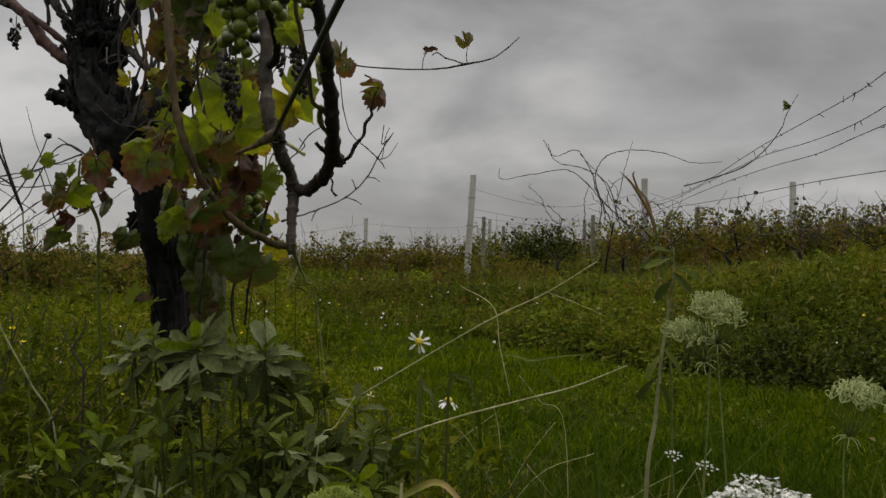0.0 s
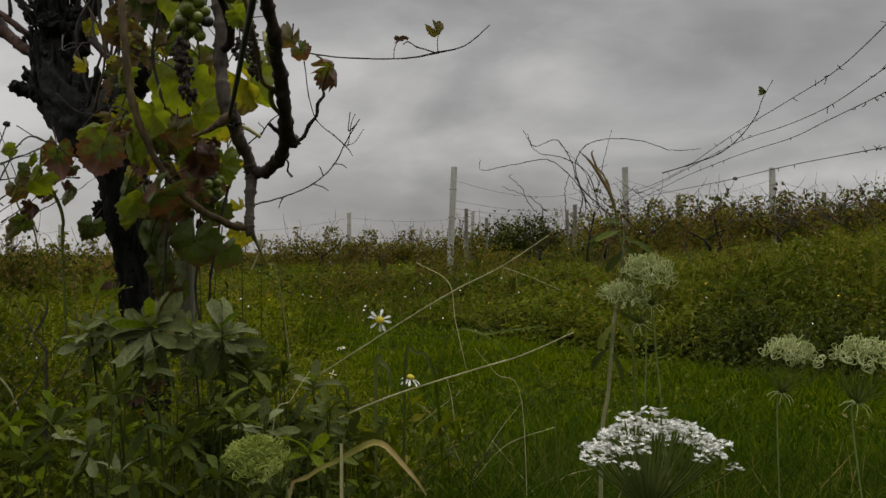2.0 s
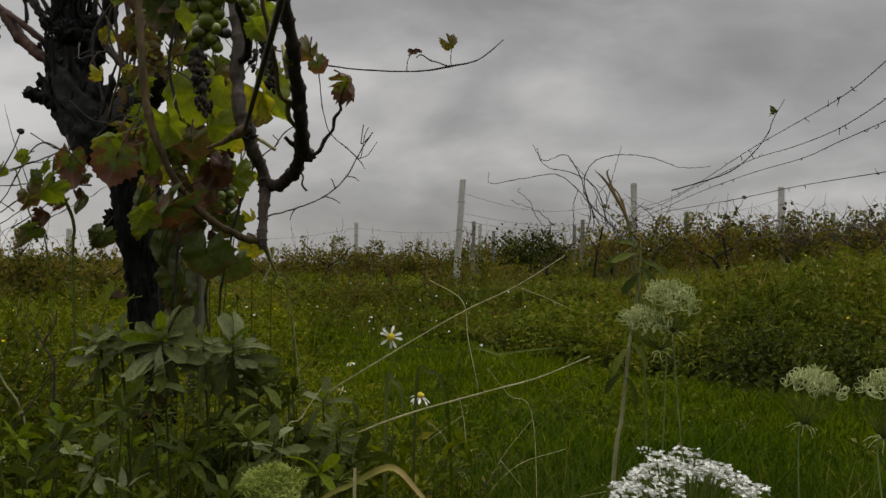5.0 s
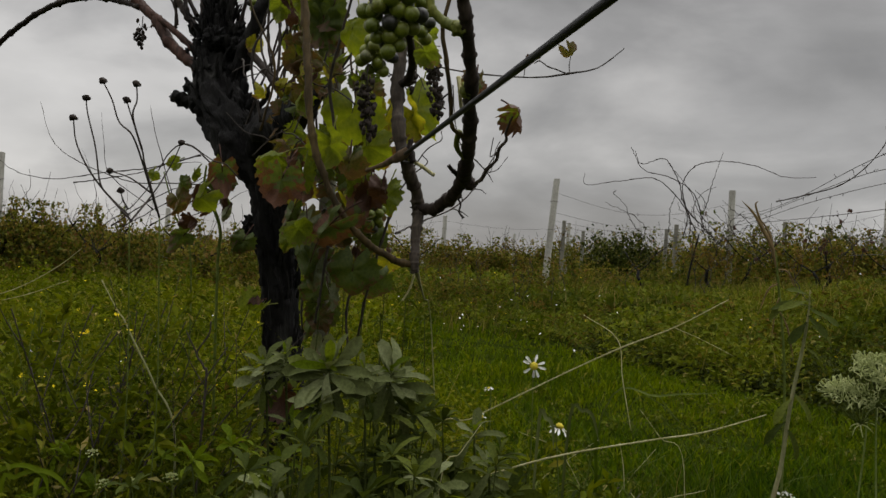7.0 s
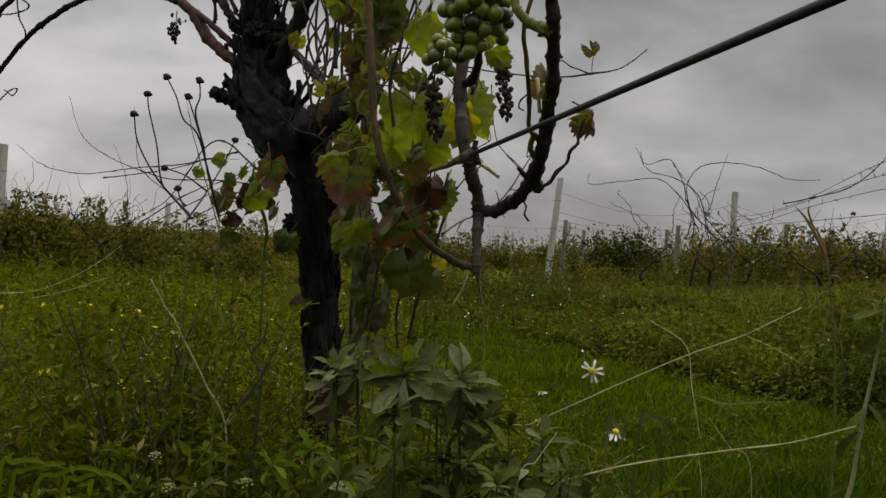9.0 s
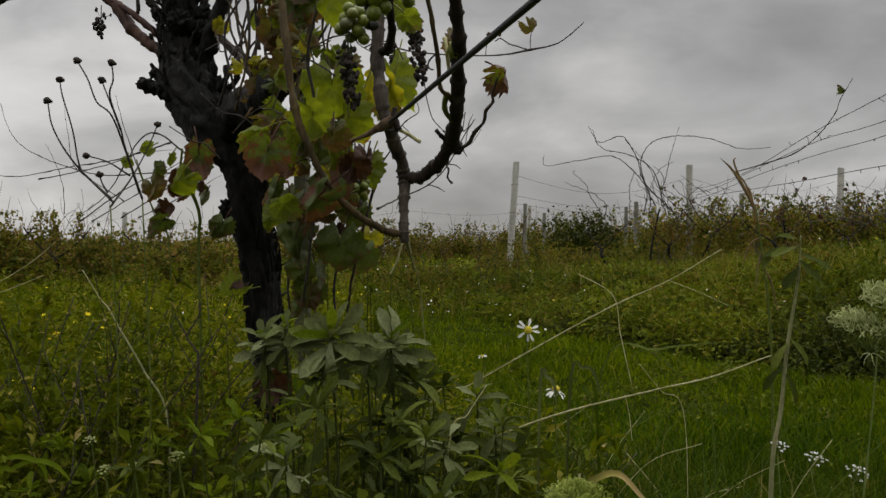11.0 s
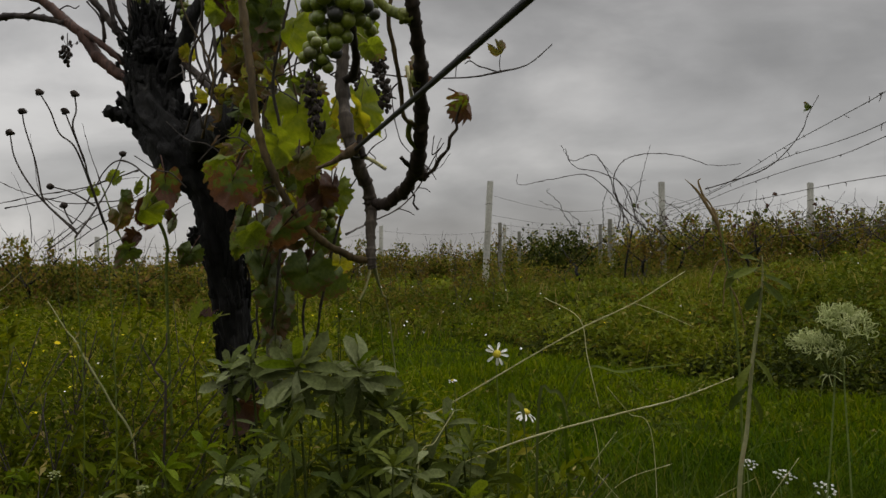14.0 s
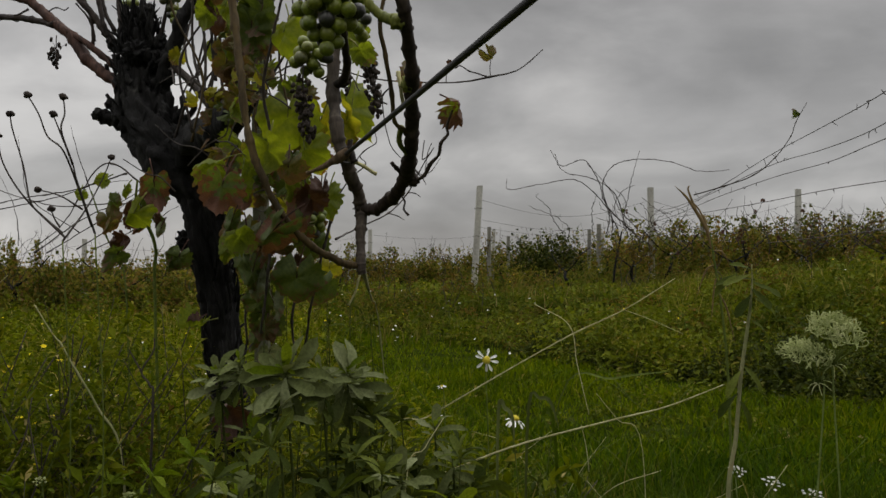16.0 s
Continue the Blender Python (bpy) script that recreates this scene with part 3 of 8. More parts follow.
turn = math.atan2(STEP.y, STEP.x)
for row, lo, hi in ((ROW_1, -11, 18), (ROW_2, -14, 20)):
    for j in range(lo, hi):
        p = row + STEP * (j * 0.45 + 0.15 + rng.normal() * 0.05)
        if row is ROW_1 and (-1.0 < j * 0.45 < 0.72 or -2.6 < j * 0.45 < 0 and j % 2):
            continue
        tall = (0.80 if p.x < 3.5 else 0.86) if row is ROW_1 else 0.95
        row_vine((p.x, p.y + rng.normal() * 0.1, float(land(p.x, p.y))), rng.integers(0, 4), turn + math.pi * rng.integers(0, 2), (1.0, tall * rng.uniform(0.85, 1.15)))


for k, (x, y) in enumerate(((-6.1, 10.3), (-7.0, 9.9), (-5.7, 11.0), (-7.6, 10.6), (-8.4, 9.2))):
    row_vine((x, y, float(land(x, y))), k, turn, (0.8, 0.9))


for k, p in enumerate(((3.637, 12.200, 0.936), (3.970, 12.500, 0.941), (6.232, 13.800, 1.223), (2.441, 12.400, 1.195), (1.387, 12.800, 1.124), (5.060, 13.200, 1.036), (-6.618, 10.800, 0.295), (-7.247, 12.400, 0.407))):
    g = Vector((p[0], p[1], float(land(p[0], p[1]))))
    ob = thing("old_vine_trunk", g, "dark crooked trunk of an old row vine", "vine trunk", "bare trunks in the far row")
    piece("trunk", KINDS[k % 4][0], ob, Matrix.Translation(g) @ Matrix.Rotation(k * 1.3, 4, "Z") @ Matrix.Diagonal((0.8, 0.8, 0.62, 1)))


def far_rows():
    """Rows too far to tell vine from vine."""
    r = np.random.default_rng(3)
    at = []
    for k in range(9):
        y0 = 29 + 8 * k * (1 + 0.12 * k)
        n = 5200
        x = r.uniform(-0.75, 0.75, n) * y0 * 1.05
        y = y0 + (x + 1.3) * 0.44 + r.normal(0, 0.22, n)
        tall = 1.0 + 0.22 * np.sin(x * 1.3 + k) + 0.15 * np.sin(x * 3.7 + 2 * k)
        z = land(x, y) + r.random(n) ** 0.75 * tall * 0.85
        at.append(np.stack([x, y, z], 1)[y > 12])
    at = np.concatenate(at)
    far = np.hypot(at[:, 0], at[:, 1])
    long = r.uniform(0.07, 0.13, len(at)) * (0.7 + far / 50)
    tagged(new("distant_vine_rows", leaf_mesh("distant_vine_rows", r, at, r.normal(size=at.shape), long, long * 0.8, FAR_LEAF)),
           "distant rows of yellowing vines below the sky", "vine rows", kind="stuff")


far_rows()


def bush(name, at, size, n, leaf, mat, label, seed):
    r = np.random.default_rng(seed)
    ob = thing(name, at, label, "bush")
    bm = bmesh.new()
    for k in range(9):
        a = r.uniform(0, 6.28)
        d = Vector((math.cos(a) * size[0], math.sin(a) * size[1], size[2] * r.uniform(0.9, 1.6))) * 0.5
        tube(bm, [Vector(at) - Vector((0, 0, 0.05)), Vector(at) + d * 0.5 + Vector((0, 0, 0.1)), Vector(at) + d], [0.015, 0.006], 5, 8)
    part("stem", bm, TWIG, ob)
    c = r.normal(size=(34, 3))
    c /= np.linalg.norm(c, axis=1)[:, None]
    c = c * r.uniform(0.45, 0.95, (34, 1)) * size * [0.5, 0.5, 0.5] + [0, 0, size[2] * 0.5]
    p = c[r.integers(0, 34, n)] + r.normal(size=(n, 3)) * 0.11 * np.array(size)
    p[:, 2] = np.abs(p[:, 2])
    long = r.uniform(0.6, 1.4, n) * leaf
    mesh = leaf_mesh("foliage", r, p, r.normal(size=(n, 3)) + [0, 0, -0.2], long, long * 0.6, mat)
    tagged(link_mesh("foliage", mesh, ob), kind="stuff")


bush("dark_bush", (1.55, 17.6, float(land(1.55, 17.6)) - 0.05), (1.7, 1.2, 1.12), 4200, 0.065, DARK_BUSH, "dense dark green bush between the vine rows", 5)
bush("dark_bush", (10.5, 18.5, float(land(10.5, 18.5)) - 0.05), (3.4, 1.5, 1.5), 4200, 0.08, BANK, "leafy green bush at the end of the row", 6)


# ---------------------------------------------------------------- grass and weeds
def scatter(r, n, y0, y1, wide=0.85, power=1.0):
    """Places over the ground ahead, thinning with distance."""
    y = y0 * (y1 / y0) ** (r.random(n) ** power)
    x = r.uniform(-1, 1, n) * (wide * y + 0.9)
    return x, y


def on_land(x, y, lift=0.0):
    return np.stack([x, y, land(x, y) + lift], 1)


def lane_mask(x, y):
    """1 on the mown lane, 0 in the weeds."""
    left = -0.30 - 0.19 * (y - 3) + 0.16 * np.sin(y * 1.9)
    m = smooth_step((x - left) / 0.5) * smooth_step((bank_edge(x) + 0.35 * np.sin(3 * x) - y) / (0.7 + 1.3 * smooth_step((1.4 - x) / 1.8)))
    return m * smooth_step((y - 1.9) / 0.6)


def bank_edge(x):
    """Where the lane's grass gives way to the bank's weeds; it runs up the gentle end of the slope."""
    return bank_line(x) + 1.1 * smooth_step((1.4 - x) / 1.8)


r = np.random.default_rng(11)
x, y = scatter(r, 120000, 1.9, 14)
keep = r.random(len(x)) < lane_mask(x, y)
x, y = x[keep], y[keep]
far = np.hypot(x, y)
tall = r.uniform(0.035, 0.11, len(x)) * (1 + 0.6 * np.sin(2 * x + 0.6 * y) * np.sin(1.7 * y))
# nearer blades take the darker copy, shade put into their colour
shaded = r.random(len(x)) < smooth_step((5.4 - y) / 2.8)
for name, pick, mat, label in (("lane_grass", ~shaded, GRASS, "short yellow-green grass of the lane"), ("lush_grass", shaded, SHADED_GRASS, "deep green lane grass, coloured darker as in shade")):
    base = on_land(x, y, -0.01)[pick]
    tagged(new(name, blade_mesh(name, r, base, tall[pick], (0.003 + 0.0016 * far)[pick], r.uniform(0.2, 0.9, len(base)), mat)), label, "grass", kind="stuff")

x, y = scatter(r, 26000, 0.55, 2.9)
tall = r.uniform(0.08, 0.30, len(x)) * np.where(y < 1.0, 0.7, 1.0)
tagged(new("tall_grass", blade_mesh("tall_grass", r, on_land(x, y, -0.01), tall, r.uniform(0.002, 0.006, len(x)), r.uniform(0.2, 0.9, len(x)), NEAR_GRASS)),
       "long uneven grass round the near vine", "grass", kind="stuff")


def weeds(name, r, px, py, leaves, tall, leaf, mat, label, slim=0.45):
    """Low leafy weeds: stems of leaves at each place."""
    n = len(px)
    k = np.repeat(np.arange(n), leaves)
    h = np.repeat(tall, leaves)
    s = r.random(len(k)) ** 0.8
    lean = r.normal(size=(n, 2)) * 0.25
    base = on_land(px, py)[k]
    at = base + np.stack([lean[k, 0] * h * s, lean[k, 1] * h * s, h * s], 1) + r.normal(size=(len(k), 3)) * 0.012
    way = r.normal(size=(len(k), 3)) * [1, 1, 0.5] + [0, 0, 0.7]
    long = r.uniform(0.5, 1.4, len(k)) * np.repeat(leaf, leaves) * (1.15 - 0.6 * s)
    tagged(new(name, leaf_mesh(name, r, at + way / np.linalg.norm(way, axis=1)[:, None] * 0.006, way, long, long * slim, mat)), label, "weeds", kind="stuff")
    some = r.random(n) < 0.6
    bx, by = px[some], py[some]
    bd = blade_mesh(name + "_blades", r, on_land(bx, by, -0.02), tall[some] * r.uniform(0.9, 1.35, len(bx)), 0.002 + 0.0009 * np.hypot(bx, by), r.uniform(0.3, 1.0, len(bx)), mat)
    tagged(new(name + "_blades", bd), "bent grass blades among " + label, "weeds", kind="stuff")


r = np.random.default_rng(12)


def clumps(name, r, cx, cy, wide, tall, leaves, leaf, mat, label, slim=0.5):
    """Domes of leaves that face outwards, with dark gaps between them."""
    n = len(cx)
    k = np.repeat(np.arange(n), leaves)
    d = r.normal(size=(len(k), 3))
    d[:, 2] = np.abs(d[:, 2]) * 0.9 + 0.05
    d /= np.linalg.norm(d, axis=1)[:, None]
    shell = r.uniform(0.55, 1.08, len(k))[:, None]
    at = on_land(cx, cy)[k] + d * shell * np.stack([wide, wide, tall], 1)[k]
    way = r.normal(size=(len(k), 3)) * [1, 1, 0.6] + d * [0.5, 0.5, 0.15]
    long = r.uniform(0.5, 1.35, len(k)) * leaf[k]
    mesh = leaf_mesh(name, r, at, way, long, long * slim, mat, 0.3, d + [0, 0, 0.4])
    tagged(new(name, mesh), label, "weeds", kind="stuff")


x, y = scatter(r, 7000, 2.2, 13)
keep = (r.random(len(x)) > lane_mask(x, y) * 1.15) & (y < bank_line(x) + 0.6) & ((x < -0.35) | (y > 2.6))
x, y = x[keep], y[keep]
clump = 0.75 + 0.6 * np.sin(2.3 * x + 1.1 * y) * np.sin(1.7 * y - x)
weeds("meadow_weeds", r, x, y, 9, r.uniform(0.08, 0.46, len(x)) * clump, 0.034 + 0.0065 * y, HERB, "tangled low meadow weeds", 0.32)
x, y = scatter(r, 2000, 1.7, 13)
keep = (r.random(len(x)) > lane_mask(x, y) * 1.3) & (y < bank_line(x) + 0.4) & ((x < -0.45) | (y > 2.8))
x, y = x[keep], y[keep]
clumps("meadow_clumps", r, x, y, r.uniform(0.06, 0.16, len(x)) * (0.7 + 0.12 * y), r.uniform(0.06, 0.36, len(x)), 50, 0.028 + 0.0055 * y, HERB, "leafy clumps of meadow herbs", 0.42)
x, y = scatter(r, 7000, 1.8, 12)
keep = (r.random(len(x)) > lane_mask(x, y) * 1.2) & (y < bank_line(x) + 0.4) & ((x < -0.4) | (y > 2.8))
x, y = x[keep], y[keep]
tagged(new("meadow_grass", blade_mesh("meadow_grass", r, on_land(x, y, -0.02), r.uniform(0.15, 0.5, len(x)), 0.0016 + 0.0007 * y, r.uniform(0.2, 1.1, len(x)), DRY_GRASS)),
       "thin yellowing grass stems in the meadow", "grass", kind="stuff")
n = 700
x, y = r.uniform(-2.6, -0.22, n), r.uniform(0.95, 3.2, n)
keep = (x > -0.75 * y - 0.9) & (np.hypot(x + 0.38, y - 1.86) > 0.10)
x, y = x[keep], y[keep]
weeds("near_meadow_weeds", r, x, y, 17, r.uniform(0.08, 0.46, len(x)) * np.clip(0.45 + 0.30 * y, 0.5, 1.0) * (0.75 + 0.5 * np.sin(3.1 * x) * np.sin(2.7 * y)), np.full(len(x), 0.036), HERB, "tangled herbs in the meadow beside the vine", 0.34)


def low_by_row(x, y):
    """Shorter growth in front of the first row's posts."""
    return 1 - 0.69 * np.exp(-(((x - 2.6) / 5.0) ** 2)) * smooth_step((y - 7.8) / 2.5)


x, y = scatter(r, 17000, 4.6, 17)
keep = y > bank_edge(x) - 0.1 + 0.5 * np.sin(2.1 * x)
x, y = x[keep], y[keep]
keep = r.random(len(x)) < 0.35 + 0.65 * (np.sin(1.3 * x + 0.5) * np.sin(0.9 * y + x) > -0.1)
x, y = x[keep], y[keep]
tagged(new("tall_dry_grass", blade_mesh("tall_dry_grass", r, on_land(x, y, -0.02), r.uniform(0.2, 0.58, len(x)) * low_by_row(x, y), 0.003 + 0.0008 * y, r.uniform(0.15, 0.8, len(x)), DRY_GRASS)),
       "tall yellowing grass on the bank", "grass", kind="stuff")
x, y = scatter(r, 9000, 4.2, 15)
keep = y > bank_edge(x) - 0.2 - 0.8 * r.random(len(x))
x, y = x[keep], y[keep]
weeds("bank_weeds", r, x, y, 12, r.uniform(0.12, 0.45, len(x)) * low_by_row(x, y), 0.028 + 0.0036 * y, BANK, "dense dull green weeds on the bank", 0.45)
x, y = scatter(r, 15000, 4.4, 16)
keep = y > bank_edge(x) - 0.4 * r.random(len(x))
x, y = x[keep], y[keep]
tagged(new("bank_grass", blade_mesh("bank_grass", r, on_land(x, y, -0.02), r.uniform(0.14, 0.46, len(x)) * low_by_row(x, y), 0.0035 + 0.0006 * y, r.uniform(0.2, 0.9, len(x)), BANK)),
       "feathery green grass among the bank's weeds", "grass", kind="stuff")
x, y = scatter(r, 2600, 4.4, 15)
keep = y > bank_edge(x) - 0.1 - 0.6 * r.random(len(x))
x, y = x[keep], y[keep]
edge = np.exp(-((y - bank_line(x) - 0.7) ** 2) / 1.2)
hill = 0.75 + 0.85 * np.sin(1.7 * x + 0.6 * y + 1) * np.sin(1.1 * y - 0.9 * x) + 0.3 * np.sin(4.3 * x + 1.7 * y)
clumps("bank_clumps", r, x, y, r.uniform(0.12, 0.40, len(x)), (r.uniform(0.10, 0.40, len(x)) * hill + 0.16 * edge) * low_by_row(x, y), 75, 0.030 + 0.0045 * y, BANK, "leafy clumps of weeds on the bank", 0.5)
# weeds in the dark bush colour stand in for shade under the bank's edge
x = 0.5 + 6.0 * r.random(420) ** 0.8
y = bank_line(x) + r.normal(0.15, 0.3, 420) + 0.3 * np.sin(2.1 * x)
clumps("bank_edge_clumps", r, x, y, r.uniform(0.10, 0.30, len(x)), (r.uniform(0.12, 0.42, len(x)) * (0.7 + 0.45 * np.sin(2.9 * x)) + 0.05) * smooth_step((x - 0.3) / 1.0), 90, np.full(len(x), 0.050), DARK_BUSH, "leafy weeds coloured dark for the shade along the lane's edge", 0.45)
x = r.uniform(-4.5, 9.0, 150)
y = bank_line(x) + np.abs(r.normal(1.6, 1.3, 150)) + 0.3
keep = r.random(150) < 0.35 + 0.65 * (np.sin(1.9 * x + 1.0) * np.sin(1.3 * y) > 0)
x, y = x[keep], y[keep]
clumps("rusty_clumps", r, x, y, r.uniform(0.10, 0.32, len(x)), r.uniform(0.14, 0.42, len(x)) * low_by_row(x, y), 80, 0.028 + 0.0038 * y, RUSTY, "rust-brown dying weeds on the bank", 0.4)
# weeds and dying grass at the foot of the first row, low leafy tufts in the lane
n = 2300
s_ = r.uniform(-4.2, 4.6, n)
x, y = ROW_1.x + STEP.x * s_, ROW_1.y + STEP.y * s_ + r.normal(0.1, 0.55, n)
weeds("row_foot_weeds", r, x, y, 15, r.uniform(0.18, 0.62, n) * (0.75 + 0.35 * np.sin(1.9 * x) * np.sin(1.3 * x + 2)), np.full(n, 0.085), FAR_LEAF, "olive and brown weeds growing under the vines", 0.5)
n = 5200
x, y = r.uniform(-4.0, 8.5, n), r.uniform(9.4, 14.6, n)
tagged(new("row_foot_grass", blade_mesh("row_foot_grass", r, on_land(x, y, -0.02), r.uniform(0.10, 0.36, n), np.full(n, 0.011), r.uniform(0.15, 0.8, n), OLIVE_GRASS)),
       "olive dying grass in front of the vine row", "grass", kind="stuff")
x, y = scatter(r, 900, 1.9, 7.0)
keep = (r.random(len(x)) < lane_mask(x, y)) & (r.random(len(x)) < 0.25 + 0.75 * (np.sin(2.7 * x + 1.2) * np.sin(1.9 * y + 0.8 * x) > 0.05))
x, y = x[keep], y[keep]
clumps("lane_tufts", r, x, y, r.uniform(0.04, 0.13, len(x)), r.uniform(0.03, 0.11, len(x)), 34, 0.016 + 0.004 * y, MOUND, "low dark leafy tufts in the lane's grass", 0.5)
n = 260
x, y = r.uniform(-0.68, -0.27, n), r.uniform(1.25, 1.8, n)
weeds("trunk_foot_herbs", r, x, y, 30, r.uniform(0.15, 0.54, n) * (1.0 - 2.0 * np.clip(x + 0.40, 0, 0.2)), np.full(n, 0.026), HERB, "tangled olive herbs in front of the trunk", 0.38)
n = 40
x, y = r.uniform(-0.58, -0.27, n), r.uniform(1.3, 1.75, n)
weeds("trunk_foot_dead_leaves", r, x, y, 12, r.uniform(0.12, 0.40, n), np.full(n, 0.032), RUSTY, "withered brown leaves in the herbs by the trunk", 0.55)
n = 170
x, y = r.uniform(-2.7, -0.35, n), r.uniform(1.1, 3.6, n)
keep = (x > -0.7 * y - 0.8) & (np.hypot(x + 0.38, y - 1.86) > 0.12)
x, y = x[keep], y[keep]
weeds("tall_herbs", r, x, y, 34, r.uniform(0.28, 0.56, len(x)) * np.clip(0.5 + 0.25 * y, 0.5, 1.0), np.full(len(x), 0.032), HERB, "taller leafy herbs standing out of the meadow", 0.34)
x, y = scatter(r, 6000, 12, 34)
weeds("field_weeds", r, x, y, 8, r.uniform(0.15, 0.5, len(x)) * low_by_row(x, y), 0.03 + 0.004 * y, BANK, "rough weeds between the vine rows", 0.5)
x, y = scatter(r, 1500, 13, 34)
clumps("field_clumps", r, x, y, r.uniform(0.2, 0.55, len(x)), r.uniform(0.2, 0.55, len(x)) * low_by_row(x, y), 40, 0.03 + 0.005 * y, BANK, "leafy clumps of weeds between the vine rows", 0.6)



def dead_stalk(x, y, tall, k):
    """A branched dead weed stalk with ragged seed tufts."""
    r = np.random.default_rng(300 + k)
    g = Vector((x, y, float(land(x, y)) - 0.03))
    ob = thing("dead_weed_stalk", g, "dead brown weed stalk with ragged tufts on the bank", "dead weed", "dead weed stalks on the bank")
    p = [g]
    for j in range(4):
        p.append(p[-1] + Vector((r.normal() * 0.05, r.normal() * 0.05, tall / 4)))
    bm = bmesh.new()
    tube(bm, p, [0.006, 0.003], 5, 12)
    part("stem", bm, TWIG, ob)
    at = []
    for j in range(int(r.integers(3, 7))):
        a = p[2].lerp(p[4], r.random())
        b = a + Vector((r.normal() * 0.12, r.normal() * 0.08, r.uniform(0.05, 0.22)))
        bm = bmesh.new()
        tube(bm, [a, a.lerp(b, 0.5) + Vector((0, 0, 0.02)), b], [0.004, 0.002], 4, 6)
        part("branch", bm, TWIG, ob)
        at += [a.lerp(b, s) for s in r.uniform(0.3, 1.05, 14)]
    at = np.array([tuple(q) for q in at]) + r.normal(size=(len(at), 3)) * 0.018
    long = r.uniform(0.02, 0.05, len(at))
    tagged(link_mesh("tuft", leaf_mesh("tuft", r, at - np.array(g), r.normal(size=at.shape), long, long * 0.6, RUSTY), ob), kind="stuff")


dr = np.random.default_rng(88)
for k in range(38):
    x = dr.uniform(-3.5, 8.5)
    y = max(float(bank_line(x)) + 2.0, 9.0 + dr.uniform(0, 3.2))
    dead_stalk(x, y, dr.uniform(0.35, 0.8), k)



def meadow_herb(x, y, tall, k):
    """An upright branching herb with small leaves, half gone brown."""
    r = np.random.default_rng(500 + k)
    g = Vector((x, y, float(land(x, y)) - 0.02))
    brown = k % 3 == 0
    ob = thing("meadow_herb", g, "branching brown herb stem with few dying leaves" if brown else "branching green herb with small narrow leaves", "herb", "tall herbs of the meadow")
    p, drift = [g], Vector((r.normal() * 0.035, r.normal() * 0.02, 0))
    for j in range(5):
        p.append(p[-1] + drift + Vector((r.normal() * 0.014, r.normal() * 0.014, tall / 5)))
    bm = bmesh.new()
    tube(bm, p, [0.0026, 0.0011], 5, 15)
    part("stem", bm, TWIG if brown else STEM, ob)
    at, way = [], []
    for j in range(4):
        a = p[1].lerp(p[5], 0.15 + 0.2 * j + 0.1 * r.random())
        turn_ = r.uniform(0, 6.28)
        d = Vector((math.cos(turn_), math.sin(turn_) * 0.6, r.uniform(0.7, 1.6))).normalized() * tall * r.uniform(0.18, 0.36)
        bm = bmesh.new()
        tube(bm, [a, a + d * 0.5 + Vector((0, 0, -0.008)), a + d], [0.0014, 0.0007], 4, 6)
        part("branch", bm, TWIG if brown else STEM, ob)
        for q in r.uniform(0.15, 1.05, 5 if brown else 13):
            at.append(a + d * q)
            way.append(d.normalized() * 0.6 + Vector(r.normal(size=3)) * 0.6)
    for q in r.uniform(0.1, 1.0, 8 if brown else 22):
        at.append(p[0].lerp(p[5], q) + Vector(r.normal(size=3)) * 0.004)
        way.append(Vector(r.normal(size=3)) + Vector((0, 0, 0.3)))
    at, way = np.array([tuple(q - g) for q in at]), np.array([tuple(q) for q in way])
    long = r.uniform(0.018, 0.046, len(at)) * (0.6 if brown else 1.0)
    tagged(link_mesh("leaves", leaf_mesh("leaves", r, at, way, long, long * 0.36, DRY_GRASS if brown else HERB), ob), kind="stuff")


hr = np.random.default_rng(91)
for k in range(46):
    y = hr.uniform(1.15, 2.9)
    x = -0.42 - hr.random() * (0.45 * y + 0.1)
    if math.hypot(x + 0.38, y - 1.86) > 0.15:
        meadow_herb(x, y, hr.uniform(0.28, 0.52) * (0.62 + 0.13 * y), k)
for k in range(34):
    meadow_herb(hr.uniform(-0.95, -0.42), hr.uniform(1.15, 1.75), hr.uniform(0.32, 0.56), 100 + k)
for k in range(18):
    meadow_herb(hr.uniform(-0.66, -0.36), hr.uniform(1.25, 1.7), hr.uniform(0.36, 0.62), 201 + 3 * k)
for k in range(14):
    meadow_herb(hr.uniform(0.05, 0.42), hr.uniform(1.25, 1.9), hr.uniform(0.2, 0.34), 60 + k)

n = 170
x, y = r.uniform(-0.26, 0.14, n), r.uniform(1.62, 2.25, n)
weeds("herbs_behind_trunk", r, x, y, 26, r.uniform(0.16, 0.50, n), np.full(n, 0.028), HERB, "light green herbs between the vine's stems", 0.36)
n = 300
x, y = r.uniform(-0.06, 0.34, n), r.uniform(1.55, 2.3, n)
weeds("yellow_green_herbs", r, x, y, 26, r.uniform(0.14, 0.50, n) * (1.0 - 1.4 * np.clip(x - 0.05, 0, 0.5)), np.full(n, 0.024), HERB, "fine yellow-green herbs behind the leafy weeds", 0.34)
n = 36000
x, y = r.uniform(-11, 11, n), r.uniform(-10, 9, n)
keep = (np.abs(x) > 0.85 * np.maximum(y, 0) + 0.75) | (y < 0.2)
keep &= np.hypot(x - 0.4, y + 0.3) > 0.45
x, y = x[keep], y[keep]
tagged(new("surrounding_grass", blade_mesh("surrounding_grass", r, on_land(x, y, -0.01), r.uniform(0.06, 0.24, len(x)), np.full(len(x), 0.008), r.uniform(0.2, 0.9, len(x)), NEAR_GRASS)),
       "uneven grass all around", "grass", kind="stuff")
n = 1500
x, y = r.uniform(-11, 11, n), r.uniform(-10, 9, n)
